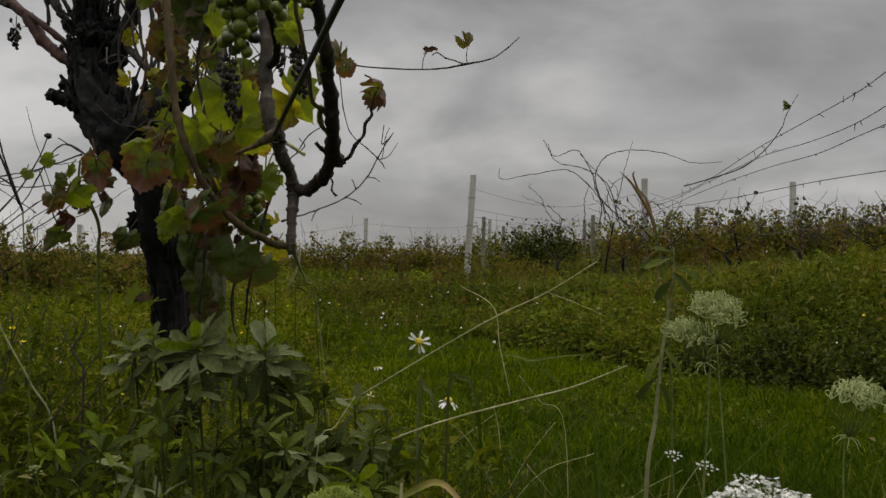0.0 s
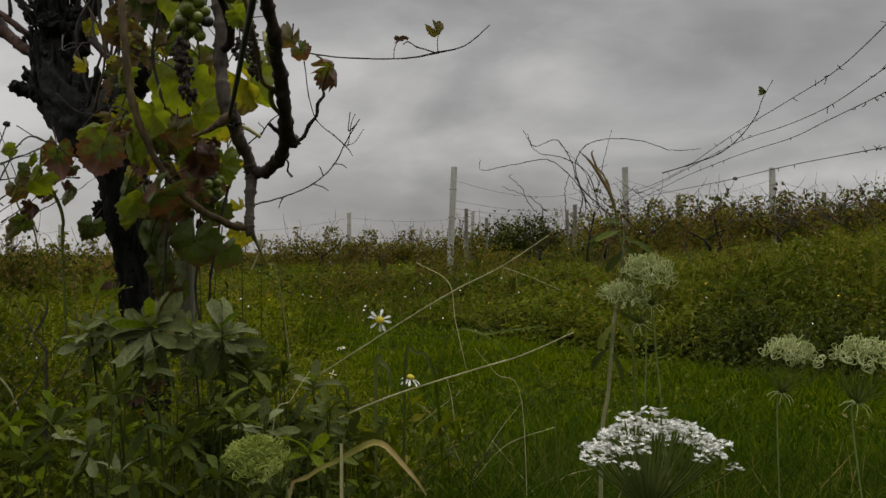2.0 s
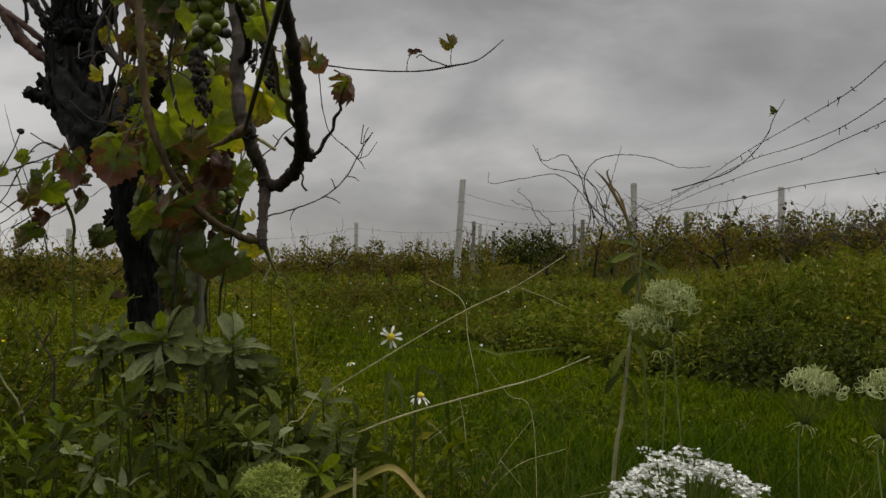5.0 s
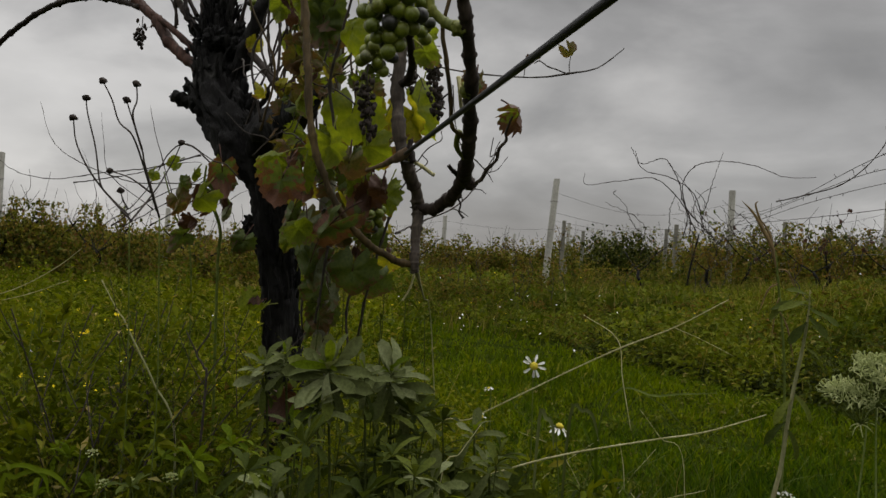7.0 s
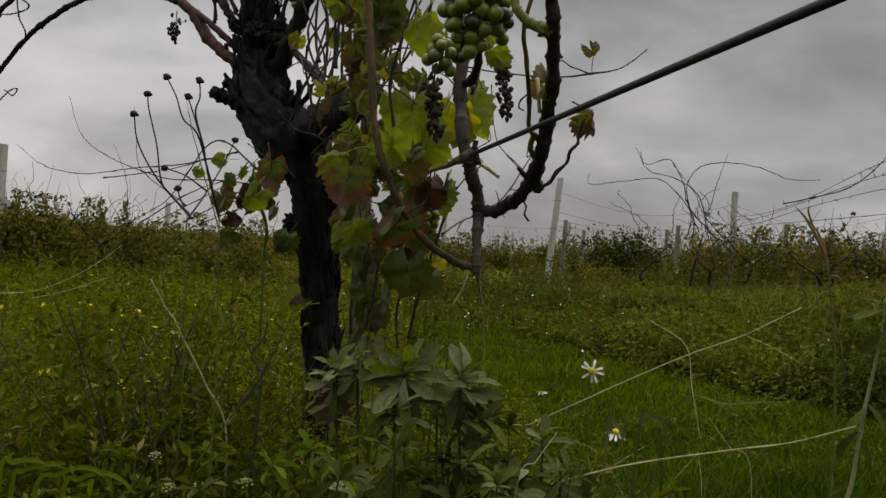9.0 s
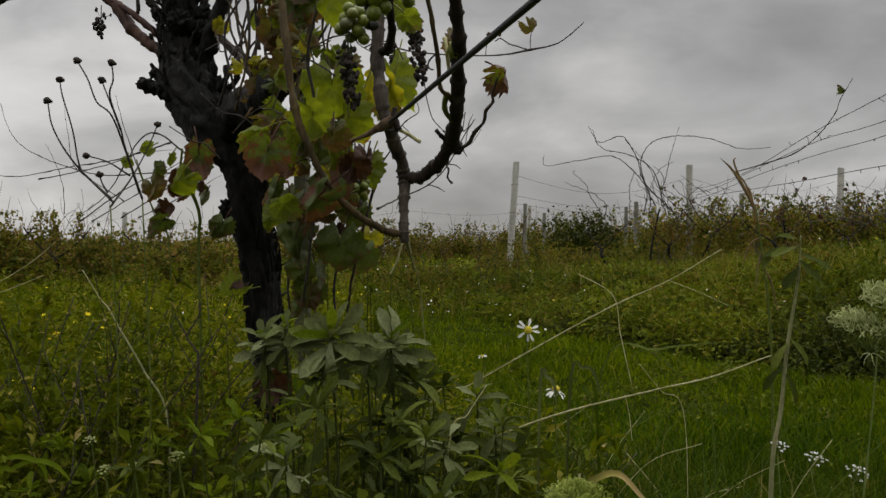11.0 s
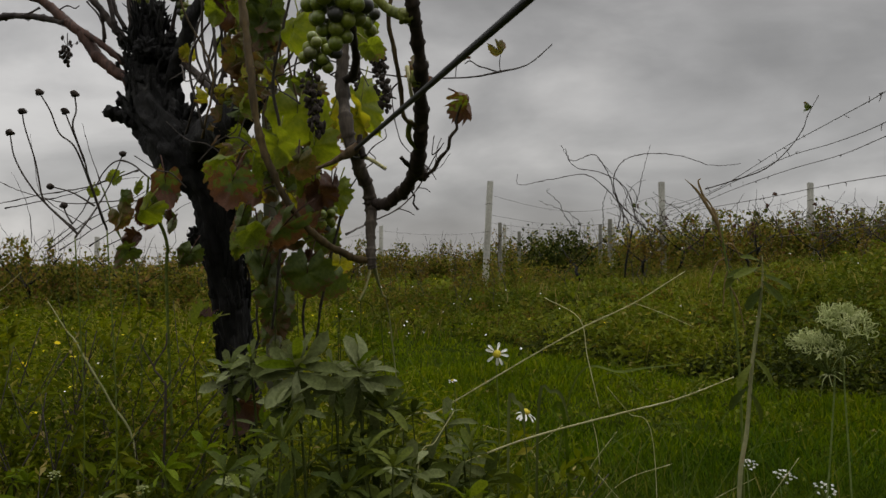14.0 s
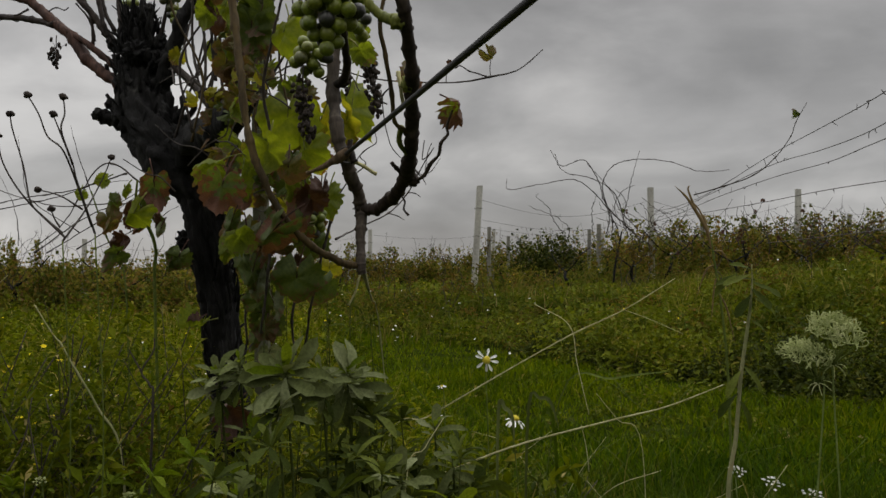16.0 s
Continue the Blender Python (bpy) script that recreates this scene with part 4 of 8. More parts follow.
keep = ((np.abs(x) > 0.85 * np.maximum(y, 0) + 1.0) | (y < -0.3)) & (np.hypot(x - 0.4, y + 0.3) > 0.9)
x, y = x[keep], y[keep]
clumps("surrounding_clumps", r, x, y, r.uniform(0.08, 0.3, len(x)), r.uniform(0.08, 0.3, len(x)), 50, np.full(len(x), 0.05), HERB, "leafy clumps of herbs all around", 0.42)


# ---------------------------------------------------------------- the near grapevine
GREEN_LEAF = vine_leaf("green_grape_leaf", [(0.3, (0.095, 0.130, 0.010)), (0.7, (0.165, 0.200, 0.018))], [(0.3, (0.10, 0.06, 0.025)), (0.7, (0.18, 0.12, 0.05))], 0.86)
YELLOW_LEAF = vine_leaf("yellow_grape_leaf", [(0.3, (0.19, 0.21, 0.012)), (0.6, (0.30, 0.27, 0.018)), (0.8, (0.33, 0.24, 0.025))], [(0.3, (0.12, 0.06, 0.02)), (0.7, (0.22, 0.13, 0.04))], 0.80)
RED_LEAF = vine_leaf("red_rimmed_grape_leaf", [(0.3, (0.06, 0.09, 0.02)), (0.7, (0.10, 0.125, 0.03))], [(0.3, (0.075, 0.030, 0.017)), (0.7, (0.155, 0.072, 0.042))], 0.64, 0.35)
LIME_LEAF = vine_leaf("lime_grape_leaf", [(0.3, (0.125, 0.165, 0.010)), (0.7, (0.195, 0.225, 0.016))], [(0.3, (0.16, 0.12, 0.02)), (0.7, (0.24, 0.18, 0.04))], 0.90, 0.62)
DARK_LEAF = vine_leaf("dark_grape_leaf", [(0.3, (0.045, 0.07, 0.012)), (0.7, (0.085, 0.11, 0.020))], [(0.3, (0.06, 0.04, 0.02)), (0.7, (0.12, 0.07, 0.035))], 0.78, 0.3)
BROWN_LEAF = vine_leaf("withered_grape_leaf", [(0.3, (0.05, 0.028, 0.014)), (0.7, (0.10, 0.06, 0.028))], [(0.3, (0.04, 0.018, 0.012)), (0.7, (0.09, 0.04, 0.022))], 0.5, 0.2)
TURNING_LEAF = vine_leaf("half_withered_grape_leaf", [(0.3, (0.09, 0.125, 0.014)), (0.7, (0.14, 0.17, 0.02))], [(0.3, (0.06, 0.026, 0.014)), (0.7, (0.12, 0.058, 0.03))], 0.57, 0.3)
OLIVE_LEAF = vine_leaf("olive_brown_grape_leaf", [(0.3, (0.06, 0.06, 0.014)), (0.7, (0.12, 0.10, 0.025))], [(0.3, (0.08, 0.045, 0.02)), (0.7, (0.15, 0.09, 0.04))], 0.66, 0.4)
PALE_LEAF = vine_leaf("pale_leaf_underside", [(0.3, (0.10, 0.12, 0.06)), (0.7, (0.17, 0.185, 0.11))], [(0.3, (0.12, 0.08, 0.05)), (0.7, (0.2, 0.14, 0.09))], 0.8, 0.3)


def grape_leaf_mesh(name, mat, seed, curl, fold=0.0):
    """A five-lobed, toothed leaf; stalk end at the origin, tip along y, one unit wide."""
    r = np.random.default_rng(seed)
    n, rings = 54, (0.0, 0.3, 0.58, 0.82, 1.0)
    lobes = [(0, 1.08), (0.85, 0.95), (-0.85, 0.90), (1.75, 0.78), (-1.75, 0.82), (2.5, 0.62), (-2.5, 0.62)]
    deep = r.uniform(0.05, 0.15)
    verts, rim, vein = [], [], []
    for f in rings:
        for k in range(n):
            a = -math.pi + 2 * math.pi * (k + 0.5) / n
            best = max(h * (1 - deep * min(abs(a - c) / 0.48, 1.0) ** 1.3) for c, h in lobes)
            if abs(a) > 2.75:
                best *= 1 - 0.8 * (abs(a) - 2.75) / 0.4
            tooth = 1 + (0.035 * ((k % 3) - 1) + 0.05 * r.normal()) * f**4 + 0.10 * noise.noise(Vector((math.cos(a) * 1.5, math.sin(a) * 1.5, seed * 3.1))) * f
            d = 0.56 * best * f * tooth
            x, y = d * math.sin(a), d * math.cos(a)
            z = curl * d * d * 2.1 + 0.11 * math.sin(3 * a + seed) * f * f + 0.06 * math.sin(7 * a + 2 * seed) * f**3 - 0.22 * curl * abs(x) + 0.24 * noise.noise(Vector((x * 4, y * 4, seed * 2.7))) + 0.03 * noise.noise(Vector((x * 11, y * 11, seed * 1.3)))
            z -= fold * abs(x) + 0.5 * fold * max(y, 0) ** 2
            verts.append((x * (1 - 0.62 * fold), y + 0.2, z))
            rim.append(0.45 * f + 0.55 * (0.5 + 0.5 * d * math.cos(a) / 0.56))
            vein.append(max(0.0, 1 - min(abs(a - c) for c, _ in lobes) / 0.09) * (1 - 0.4 * f))
    faces = []
    for i in range(len(rings) - 1):
        for k in range(n):
            a, b = i * n + k, i * n + (k + 1) % n
            if k == n - 1 and i > 0:
                continue
            faces.append((a, b, b + n, a + n))
    mesh = raw_mesh(name, verts, faces, mat, True)
    for key, values in (("rim", rim), ("vein", vein)):
        mesh.attributes.new(key, "FLOAT", "POINT").data.foreach_set("value", values)
    return mesh


LEAVES = {}
for mat in (GREEN_LEAF, YELLOW_LEAF, RED_LEAF, DARK_LEAF, BROWN_LEAF, OLIVE_LEAF, PALE_LEAF, LIME_LEAF, TURNING_LEAF):
    LEAVES[mat] = [grape_leaf_mesh("leaf", mat, s, c) for s, c in ((1, 0.35), (2, -0.45), (3, 0.9), (4, -1.1))] + [grape_leaf_mesh("leaf", mat, s, c, f) for s, c, f in ((5, -0.2, 0.7), (6, 0.2, 0.9), (7, -0.6, 0.3), (8, 0.5, 0.45), (9, -0.9, 0.2))]
lr = random.Random(5)


def grape_leaf(owner, centre, size, angle, swing, nod, mat, label="", kind=None):
    """A leaf whose middle is at centre; angle: where its tip points, from the right, turning up; swing and nod turn its face away."""
    a = radians(angle)
    m = Matrix.Rotation(radians(swing), 4, "Z") @ Matrix.Rotation(radians(nod), 4, "X")
    tip = m @ Vector((math.cos(a), 0, math.sin(a)))
    face = m @ Vector((0, -1, 0))
    turn = basis(tip, face)
    mesh = LEAVES[mat][lr.randrange(9) if kind is None else kind]
    at = Vector(centre) - tip * 0.3 * size
    piece("leaf", mesh, owner, Matrix.Translation(at) @ turn @ Matrix.Diagonal((size, size, size, 1)), label)
    if kind is None:
        return
    stalk = bmesh.new()
    b = at + tip * 0.2 * size
    back = b - tip * size * 0.55 + Vector((lr.uniform(-0.3, 0.3), 0.35, 0.25)) * size
    tube(stalk, [b, (b + back) / 2 + Vector((0, 0, 0.06)) * size, back], [0.0012, 0.0015], 5, 6)
    part("leaf_stalk", stalk, GREEN_CANE if mat in (GREEN_LEAF, YELLOW_LEAF, LIME_LEAF) else RED_CANE, owner)


VINE_FOOT = (-0.314, 1.860, 0.554)
VINE_FOOT = (VINE_FOOT[0], VINE_FOOT[1], float(land(VINE_FOOT[0], VINE_FOOT[1])))
vine = thing("grapevine", VINE_FOOT, "old gnarled grapevine with dark bark and autumn leaves", "grapevine")


def trunk():
    """Twisted old wood: lengthwise ridges, swellings, frayed bark."""
    bm = bmesh.new()
    pts = [Vector(VINE_FOOT) - Vector((0, 0, 0.12)), (-0.292, 1.860, 0.473), (-0.313, 1.860, 0.609), (-0.327, 1.860, 0.745), (-0.345, 1.840, 0.881), (-0.363, 1.840, 0.990), (-0.427, 1.840, 1.081), (-0.519, 1.890, 1.188), (-0.550, 1.920, 1.292), (-0.558, 1.930, 1.374), (-0.560, 1.940, 1.427), (-0.559, 1.940, 1.457)]
    radii = [0.056, 0.044, 0.041, 0.043, 0.049, 0.060, 0.072, 0.067, 0.046, 0.034, 0.025, 0.010]
    sides, steps = 56, 190
    tube(bm, pts, radii, sides, steps, 0.16, 11)
    bm.verts.ensure_lookup_table()
    for i in range(steps + 1):
        ring = bm.verts[i * sides : (i + 1) * sides]
        mid = sum((v.co for v in ring), Vector()) / sides
        for k, v in enumerate(ring):
            a = 2 * math.pi * k / sides + 0.02 * i
            q = Vector((math.cos(a) * 2.6, math.sin(a) * 2.6, i * 0.05))
            ridge = 1 - abs(noise.noise(q)) * 2.2
            fray = noise.noise(Vector((math.cos(a) * 7, math.sin(a) * 7, i * 0.11)))
            v.co = mid + (v.co - mid) * (0.88 + 0.20 * ridge + 0.17 * fray + 0.09 * noise.noise(v.co * 70))
    return bm, pts


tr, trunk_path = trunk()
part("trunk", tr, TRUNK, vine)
br = np.random.default_rng(31)
tp = glide([tuple(p) for p in trunk_path], 60)
strips = bmesh.new()
for k in range(420):
    i = int(br.integers(8, 58))
    c, a = Vector(tp[i]), br.uniform(0, 6.28)
    rad = float(np.interp(i, [0, 30, 38, 45, 60], [0.046, 0.050, 0.068, 0.058, 0.028]))
    out = Vector((math.cos(a), math.sin(a), 0))
    b0 = c + out * rad * 0.92
    long = br.uniform(0.02, 0.07)
    tube(strips, [b0, b0 + Vector((0, 0, long * 0.5)) + out * 0.004, b0 + Vector((br.normal() * 0.008, br.normal() * 0.008, long)) + out * br.uniform(0.001, 0.007 if i < 34 else 0.022)], [0.0042, 0.0034, 0.001], 5, 6, 0.5, 80)
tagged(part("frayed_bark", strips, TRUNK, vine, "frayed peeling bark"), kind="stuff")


def lump(at, size, k):
    bm = bmesh.new()
    blob(bm, at, size, 4, 0.75, 26)
    part("knot", bm, TRUNK, vine)


for at, s in (((-0.550, 1.900, 1.238), 0.022), ((-0.589, 1.940, 1.418), 0.018), ((-0.500, 1.920, 1.377), 0.018), ((-0.541, 1.930, 1.458), 0.020), ((-0.547, 1.880, 1.347), 0.024), ((-0.499, 1.900, 1.329), 0.022),
              ((-0.282, 1.700, 1.117), 0.022), ((-0.437, 1.840, 1.163), 0.030), ((-0.399, 1.830, 0.883), 0.018), ((-0.286, 1.820, 0.939), 0.014), ((-0.399, 1.780, 1.122), 0.02)):
    lump(at, (s, s, s * 1.2), 0)
sp = random.Random(4)
SPURS = [((-0.580, 1.900, 1.210), (-0.616, 1.910, 1.232), (-0.630, 1.910, 1.249)), ((-0.577, 1.900, 1.315), (-0.610, 1.920, 1.337), (-0.620, 1.920, 1.351)), ((-0.450, 1.800, 1.088), (-0.434, 1.800, 1.116), (-0.424, 1.800, 1.136)), ((-0.422, 1.800, 1.089), (-0.394, 1.790, 1.109), (-0.381, 1.790, 1.127)),
         ((-0.421, 1.840, 1.171), (-0.407, 1.830, 1.205), (-0.412, 1.830, 1.228)),
         ((-0.407, 1.840, 1.172), (-0.385, 1.830, 1.195), (-0.380, 1.830, 1.220)), ((-0.450, 1.840, 1.183), (-0.439, 1.830, 1.217), (-0.443, 1.830, 1.237)), ((-0.609, 1.940, 1.272), (-0.640, 1.940, 1.306), (-0.645, 1.940, 1.331)),
         ((-0.606, 1.950, 1.362), (-0.631, 1.940, 1.375), (-0.643, 1.940, 1.392))]
for k in range(9):
    a = Vector((-0.522, 1.900, 1.282)) + Vector((sp.uniform(-0.05, 0.06), sp.uniform(-0.05, 0.03), sp.uniform(-0.13, 0.16)))
    d = Vector((a.x - (-0.522, 1.900, 1.282)[0], -0.01, 0.02)).normalized() * sp.uniform(0.008, 0.02)
    SPURS.append((a, a + d, a + d * 1.4 + Vector((0, 0, sp.uniform(0.01, 0.03)))))
for pts, radii in (([(-0.536, 1.880, 1.150), (-0.581, 1.900, 1.175), (-0.622, 1.910, 1.187), (-0.650, 1.910, 1.197)], [0.026, 0.020, 0.016, 0.014]), ([(-0.556, 1.880, 1.184), (-0.595, 1.900, 1.204), (-0.621, 1.910, 1.223)], [0.020, 0.014, 0.011])):
    bm = bmesh.new()
    tube(bm, pts, radii, 20, 44, 0.8, 48)
    blob(bm, pts[-1], (radii[-1] * 1.15, radii[-1] * 1.15, radii[-1] * 1.1), 3, 0.7, 24)
    part("stub", bm, TRUNK, vine, "knobbly sawn stub")
for a, b, c in SPURS:
    bm = bmesh.new()
    tube(bm, [a, b, c], [0.009, 0.008, 0.005], 9, 10, 0.6, 50)
    part("spur", bm, TRUNK, vine, "short dead spur")


def cane(points, radii, mat, label="", sides=9, rough=0.12, owner=None, name="cane"):
    bm = bmesh.new()
    thin = name in ("shoot", "tendril")
    tube(bm, points, radii, sides, (18 if rough > 0.3 else 8) * (len(points) - 1), rough, 28 if rough > 0.3 else 60, 0.45 if thin else 0.0 if rough > 0.4 else 0.24, 0.002 if thin else 0.0018)
    return part(name, bm, mat, owner or vine, label)


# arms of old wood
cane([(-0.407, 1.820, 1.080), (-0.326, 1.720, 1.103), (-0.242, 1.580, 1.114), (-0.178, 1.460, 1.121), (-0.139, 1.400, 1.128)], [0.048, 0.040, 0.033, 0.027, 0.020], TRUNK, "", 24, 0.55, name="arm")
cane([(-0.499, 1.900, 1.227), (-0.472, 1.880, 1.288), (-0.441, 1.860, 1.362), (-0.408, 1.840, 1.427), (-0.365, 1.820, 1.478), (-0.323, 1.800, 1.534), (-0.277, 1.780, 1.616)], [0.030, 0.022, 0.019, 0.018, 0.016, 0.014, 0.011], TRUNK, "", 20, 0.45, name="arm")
cane([(-0.450, 1.870, 1.315), (-0.388, 1.820, 1.261), (-0.317, 1.760, 1.190), (-0.266, 1.700, 1.144)], [0.009, 0.010, 0.011, 0.012], CANE, "", 9)
# reddish branch and its long arch
cane([(-0.564, 1.900, 1.248), (-0.604, 1.920, 1.278), (-0.655, 1.940, 1.311), (-0.705, 1.960, 1.349), (-0.753, 1.980, 1.409), (-0.838, 2.020, 1.475), (-0.896, 2.040, 1.524), (-0.967, 2.060, 1.584), (-1.052, 2.080, 1.663), (-1.130, 2.100, 1.761)], [0.020, 0.016, 0.014, 0.0155, 0.014, 0.0125, 0.012, 0.010, 0.009, 0.008], RED_CANE, "reddish bark", 10, 0.3)
cane([(-0.590, 1.920, 1.305), (-0.625, 1.930, 1.330), (-0.691, 1.950, 1.380), (-0.762, 1.980, 1.424), (-0.808, 2.000, 1.454)], [0.012, 0.009, 0.008, 0.008, 0.007], RED_CANE, "", 9, 0.3)
cane([(-0.891, 2.040, 1.518), (-0.966, 2.060, 1.545), (-1.034, 2.080, 1.567), (-1.110, 2.100, 1.581), (-1.212, 2.140, 1.588), (-1.306, 2.180, 1.583), (-1.377, 2.220, 1.556), (-1.437, 2.250, 1.515), (-1.516, 2.280, 1.454), (-1.561, 2.300, 1.389), (-1.608, 2.320, 1.300)], [0.010, 0.009, 0.008, 0.008, 0.0075, 0.007], RED_CANE, "thin arching cane", 9, 0.25)
cane([(-0.813, 2.000, 1.449), (-0.903, 2.060, 1.480), (-0.968, 2.100, 1.497), (-1.066, 2.160, 1.514), (-1.184, 2.220, 1.509), (-1.296, 2.280, 1.486), (-1.402, 2.330, 1.441), (-1.500, 2.380, 1.385), (-1.589, 2.420, 1.306), (-1.661, 2.460, 1.243), (-1.763, 2.500, 1.117)], [0.008, 0.0085, 0.0085, 0.008, 0.0075, 0.007], CANE, "thin arching cane", 9, 0.25)
cane([(-1.338, 2.100, 1.696), (-1.400, 2.120, 1.602), (-1.457, 2.140, 1.540), (-1.526, 2.160, 1.459)], [0.008, 0.009, 0.009], CANE, "", 8, 0.25)
for at in ((-1.110, 2.100, 1.581), (-1.306, 2.180, 1.583), (-1.437, 2.250, 1.515), (-1.516, 2.280, 1.454), (-1.184, 2.220, 1.509), (-1.402, 2.330, 1.441), (-1.066, 2.160, 1.514), (-1.207, 2.140, 1.590)):
    bm = bmesh.new()
    blob(bm, at, (0.0105, 0.0105, 0.0105), 2, 0.4, 14)
    part("node", bm, CANE, vine)
cane([(-1.467, 2.150, 1.512), (-1.453, 2.200, 1.512), (-1.434, 2.240, 1.507), (-1.403, 2.260, 1.483), (-1.432, 2.260, 1.461), (-1.499, 2.270, 1.452)], [0.003, 0.0022], TWIG, "", 5, 0, name="tendril")
cane([(-1.436, 2.250, 1.501), (-1.445, 2.280, 1.455), (-1.435, 2.300, 1.416), (-1.459, 2.340, 1.388), (-1.496, 2.380, 1.376)], [0.0025, 0.002], TWIG, "", 5, 0, name="tendril")
cane([(-1.306, 2.180, 1.583), (-1.320, 2.180, 1.603), (-1.336, 2.180, 1.621)], [0.002, 0.0015], TWIG, "", 5, 0, name="tendril")
cane([(-0.903, 2.040, 1.502), (-0.928, 2.040, 1.489), (-0.941, 2.040, 1.486)], [0.003, 0.002], TWIG, "", 5, 0, name="tendril")
cane([(-0.840, 2.020, 1.490), (-0.807, 2.000, 1.494), (-0.786, 2.000, 1.488), (-0.775, 2.000, 1.494)], [0.002, 0.0014], TWIG, "", 5, 0, name="tendril")
cane([(-1.497, 2.300, 1.197), (-1.466, 2.300, 1.230), (-1.444, 2.300, 1.235), (-1.457, 2.300, 1.214), (-1.485, 2.300, 1.229)], [0.0022, 0.0018], TWIG, "", 5, 0, name="tendril")
for pts, radii in (([(-0.620, 1.930, 1.383), (-0.649, 1.940, 1.411), (-0.680, 1.950, 1.451), (-0.709, 1.950, 1.485), (-0.771, 1.960, 1.553), (-0.839, 1.970, 1.648)], [0.011, 0.009, 0.008, 0.007]),
                   ([(-0.639, 1.930, 1.398), (-0.649, 1.930, 1.428), (-0.667, 1.940, 1.487), (-0.683, 1.940, 1.547), (-0.703, 1.950, 1.656)], [0.008, 0.006, 0.006]),
                   ([(-0.593, 1.920, 1.400), (-0.601, 1.920, 1.437), (-0.613, 1.930, 1.499), (-0.625, 1.930, 1.634)], [0.008, 0.0065, 0.0065]),
                   ([(-0.684, 1.950, 1.384), (-0.690, 1.950, 1.445), (-0.713, 1.950, 1.505), (-0.725, 1.950, 1.611)], [0.004, 0.0032]),
                   ([(-0.680, 1.950, 1.392), (-0.684, 1.950, 1.418), (-0.702, 1.950, 1.457), (-0.731, 1.950, 1.490)], [0.003, 0.0022])):
    cane(pts, radii, CANE, "", 7, 0.25)
# shoots out of the head
for pts in ([(-0.593, 1.950, 1.392), (-0.610, 1.950, 1.449), (-0.628, 1.960, 1.540)], [(-0.556, 1.940, 1.384), (-0.550, 1.940, 1.449), (-0.555, 1.950, 1.539)],
            [(-0.519, 1.920, 1.344), (-0.495, 1.920, 1.410), (-0.480, 1.920, 1.490)], [(-0.703, 2.000, 1.453), (-0.726, 2.000, 1.498), (-0.750, 2.000, 1.558)], [(-0.629, 1.950, 1.417), (-0.663, 1.960, 1.478), (-0.679, 1.970, 1.562)]):
    pts.append(tuple(2 * Vector(pts[-1]) - Vector(pts[-2])))
    cane(pts, [0.006, 0.005, 0.004], CANE, "", 7)
for x0, x1, x2, yb in ((572, 575, 570, 150), (584, 589, 583, 168), (592, 594, 604, 120), (607, 603, 611, 175), (560, 552, 566, 110), (622, 617, 612, 200)):
    y_ = 1.62
    a, b, c = Vector((-0.268, 1.620, 1.185)), Vector((-0.277, 1.620, 1.296)), Vector((-0.288, 1.620, 1.418))
    k = 1.92 / 1609
    cane([a + Vector(((x0 - 590) * k, 0, (150 - yb) * k)), b + Vector(((x1 - 590) * k, 0.02, 0)), c + Vector(((x2 - 590) * k, 0, 0))], [0.0034, 0.0028], TWIG, "", 6, 0, name="shoot")
for pts in ([(-0.447, 1.850, 1.026), (-0.396, 1.750, 1.118), (-0.355, 1.700, 1.196), (-0.305, 1.660, 1.279), (-0.268, 1.620, 1.333)], [(-0.250, 1.600, 1.183), (-0.309, 1.620, 1.220), (-0.340, 1.640, 1.297), (-0.326, 1.640, 1.361)], [(-0.300, 1.700, 1.187), (-0.332, 1.700, 1.251), (-0.318, 1.700, 1.341), (-0.354, 1.720, 1.424)],
            [(-0.361, 1.750, 1.184), (-0.324, 1.740, 1.247), (-0.290, 1.730, 1.283)], [(-0.060, 1.300, 1.034), (-0.074, 1.280, 1.130), (-0.051, 1.250, 1.214), (-0.027, 1.220, 1.285)], [(-0.011, 1.300, 1.310), (-0.035, 1.330, 1.235), (-0.082, 1.360, 1.167)]):
    cane(pts, [0.0030, 0.0022], TWIG, "", 6, 0, name="shoot")

# the slim upright stem, its bend, and the cane that rises towards the viewer
cane([(0.16, 1.55, float(land(0.16, 1.55)) - 0.03), (0.114, 1.480, 0.681), (0.113, 1.340, 0.764), (0.109, 1.250, 0.815)], [0.0012, 0.0012, 0.0016, 0.005], PALE_STEM, "thin lower stem", 7)
cane([(0.109, 1.250, 0.809), (0.107, 1.250, 0.825), (0.102, 1.270, 0.873), (0.100, 1.290, 0.929), (0.085, 1.250, 0.983), (0.067, 1.230, 1.042), (0.054, 1.260, 1.124), (0.048, 1.280, 1.207), (0.021, 1.300, 1.291), (-0.017, 1.320, 1.346), (-0.057, 1.340, 1.413)],
     [0.0075, 0.0085, 0.0085, 0.0115, 0.0115, 0.0105, 0.0115, 0.012, 0.012, 0.011], GREY_CANE, "greyish brown upright stem", 14, 0.34)
cane([(0.103, 1.290, 0.922), (0.134, 1.270, 0.921), (0.166, 1.220, 0.941), (0.193, 1.150, 0.965), (0.207, 1.070, 0.999), (0.214, 1.000, 1.044), (0.218, 0.930, 1.102), (0.213, 0.880, 1.149), (0.206, 0.840, 1.195), (0.203, 0.820, 1.199), (0.199, 0.790, 1.238)],
     [0.009, 0.0105, 0.0105, 0.0105, 0.0100, 0.0097, 0.0090, 0.0086, 0.0082, 0.0082, 0.008], CANE, "dark brown bent cane", 16, 0.38)
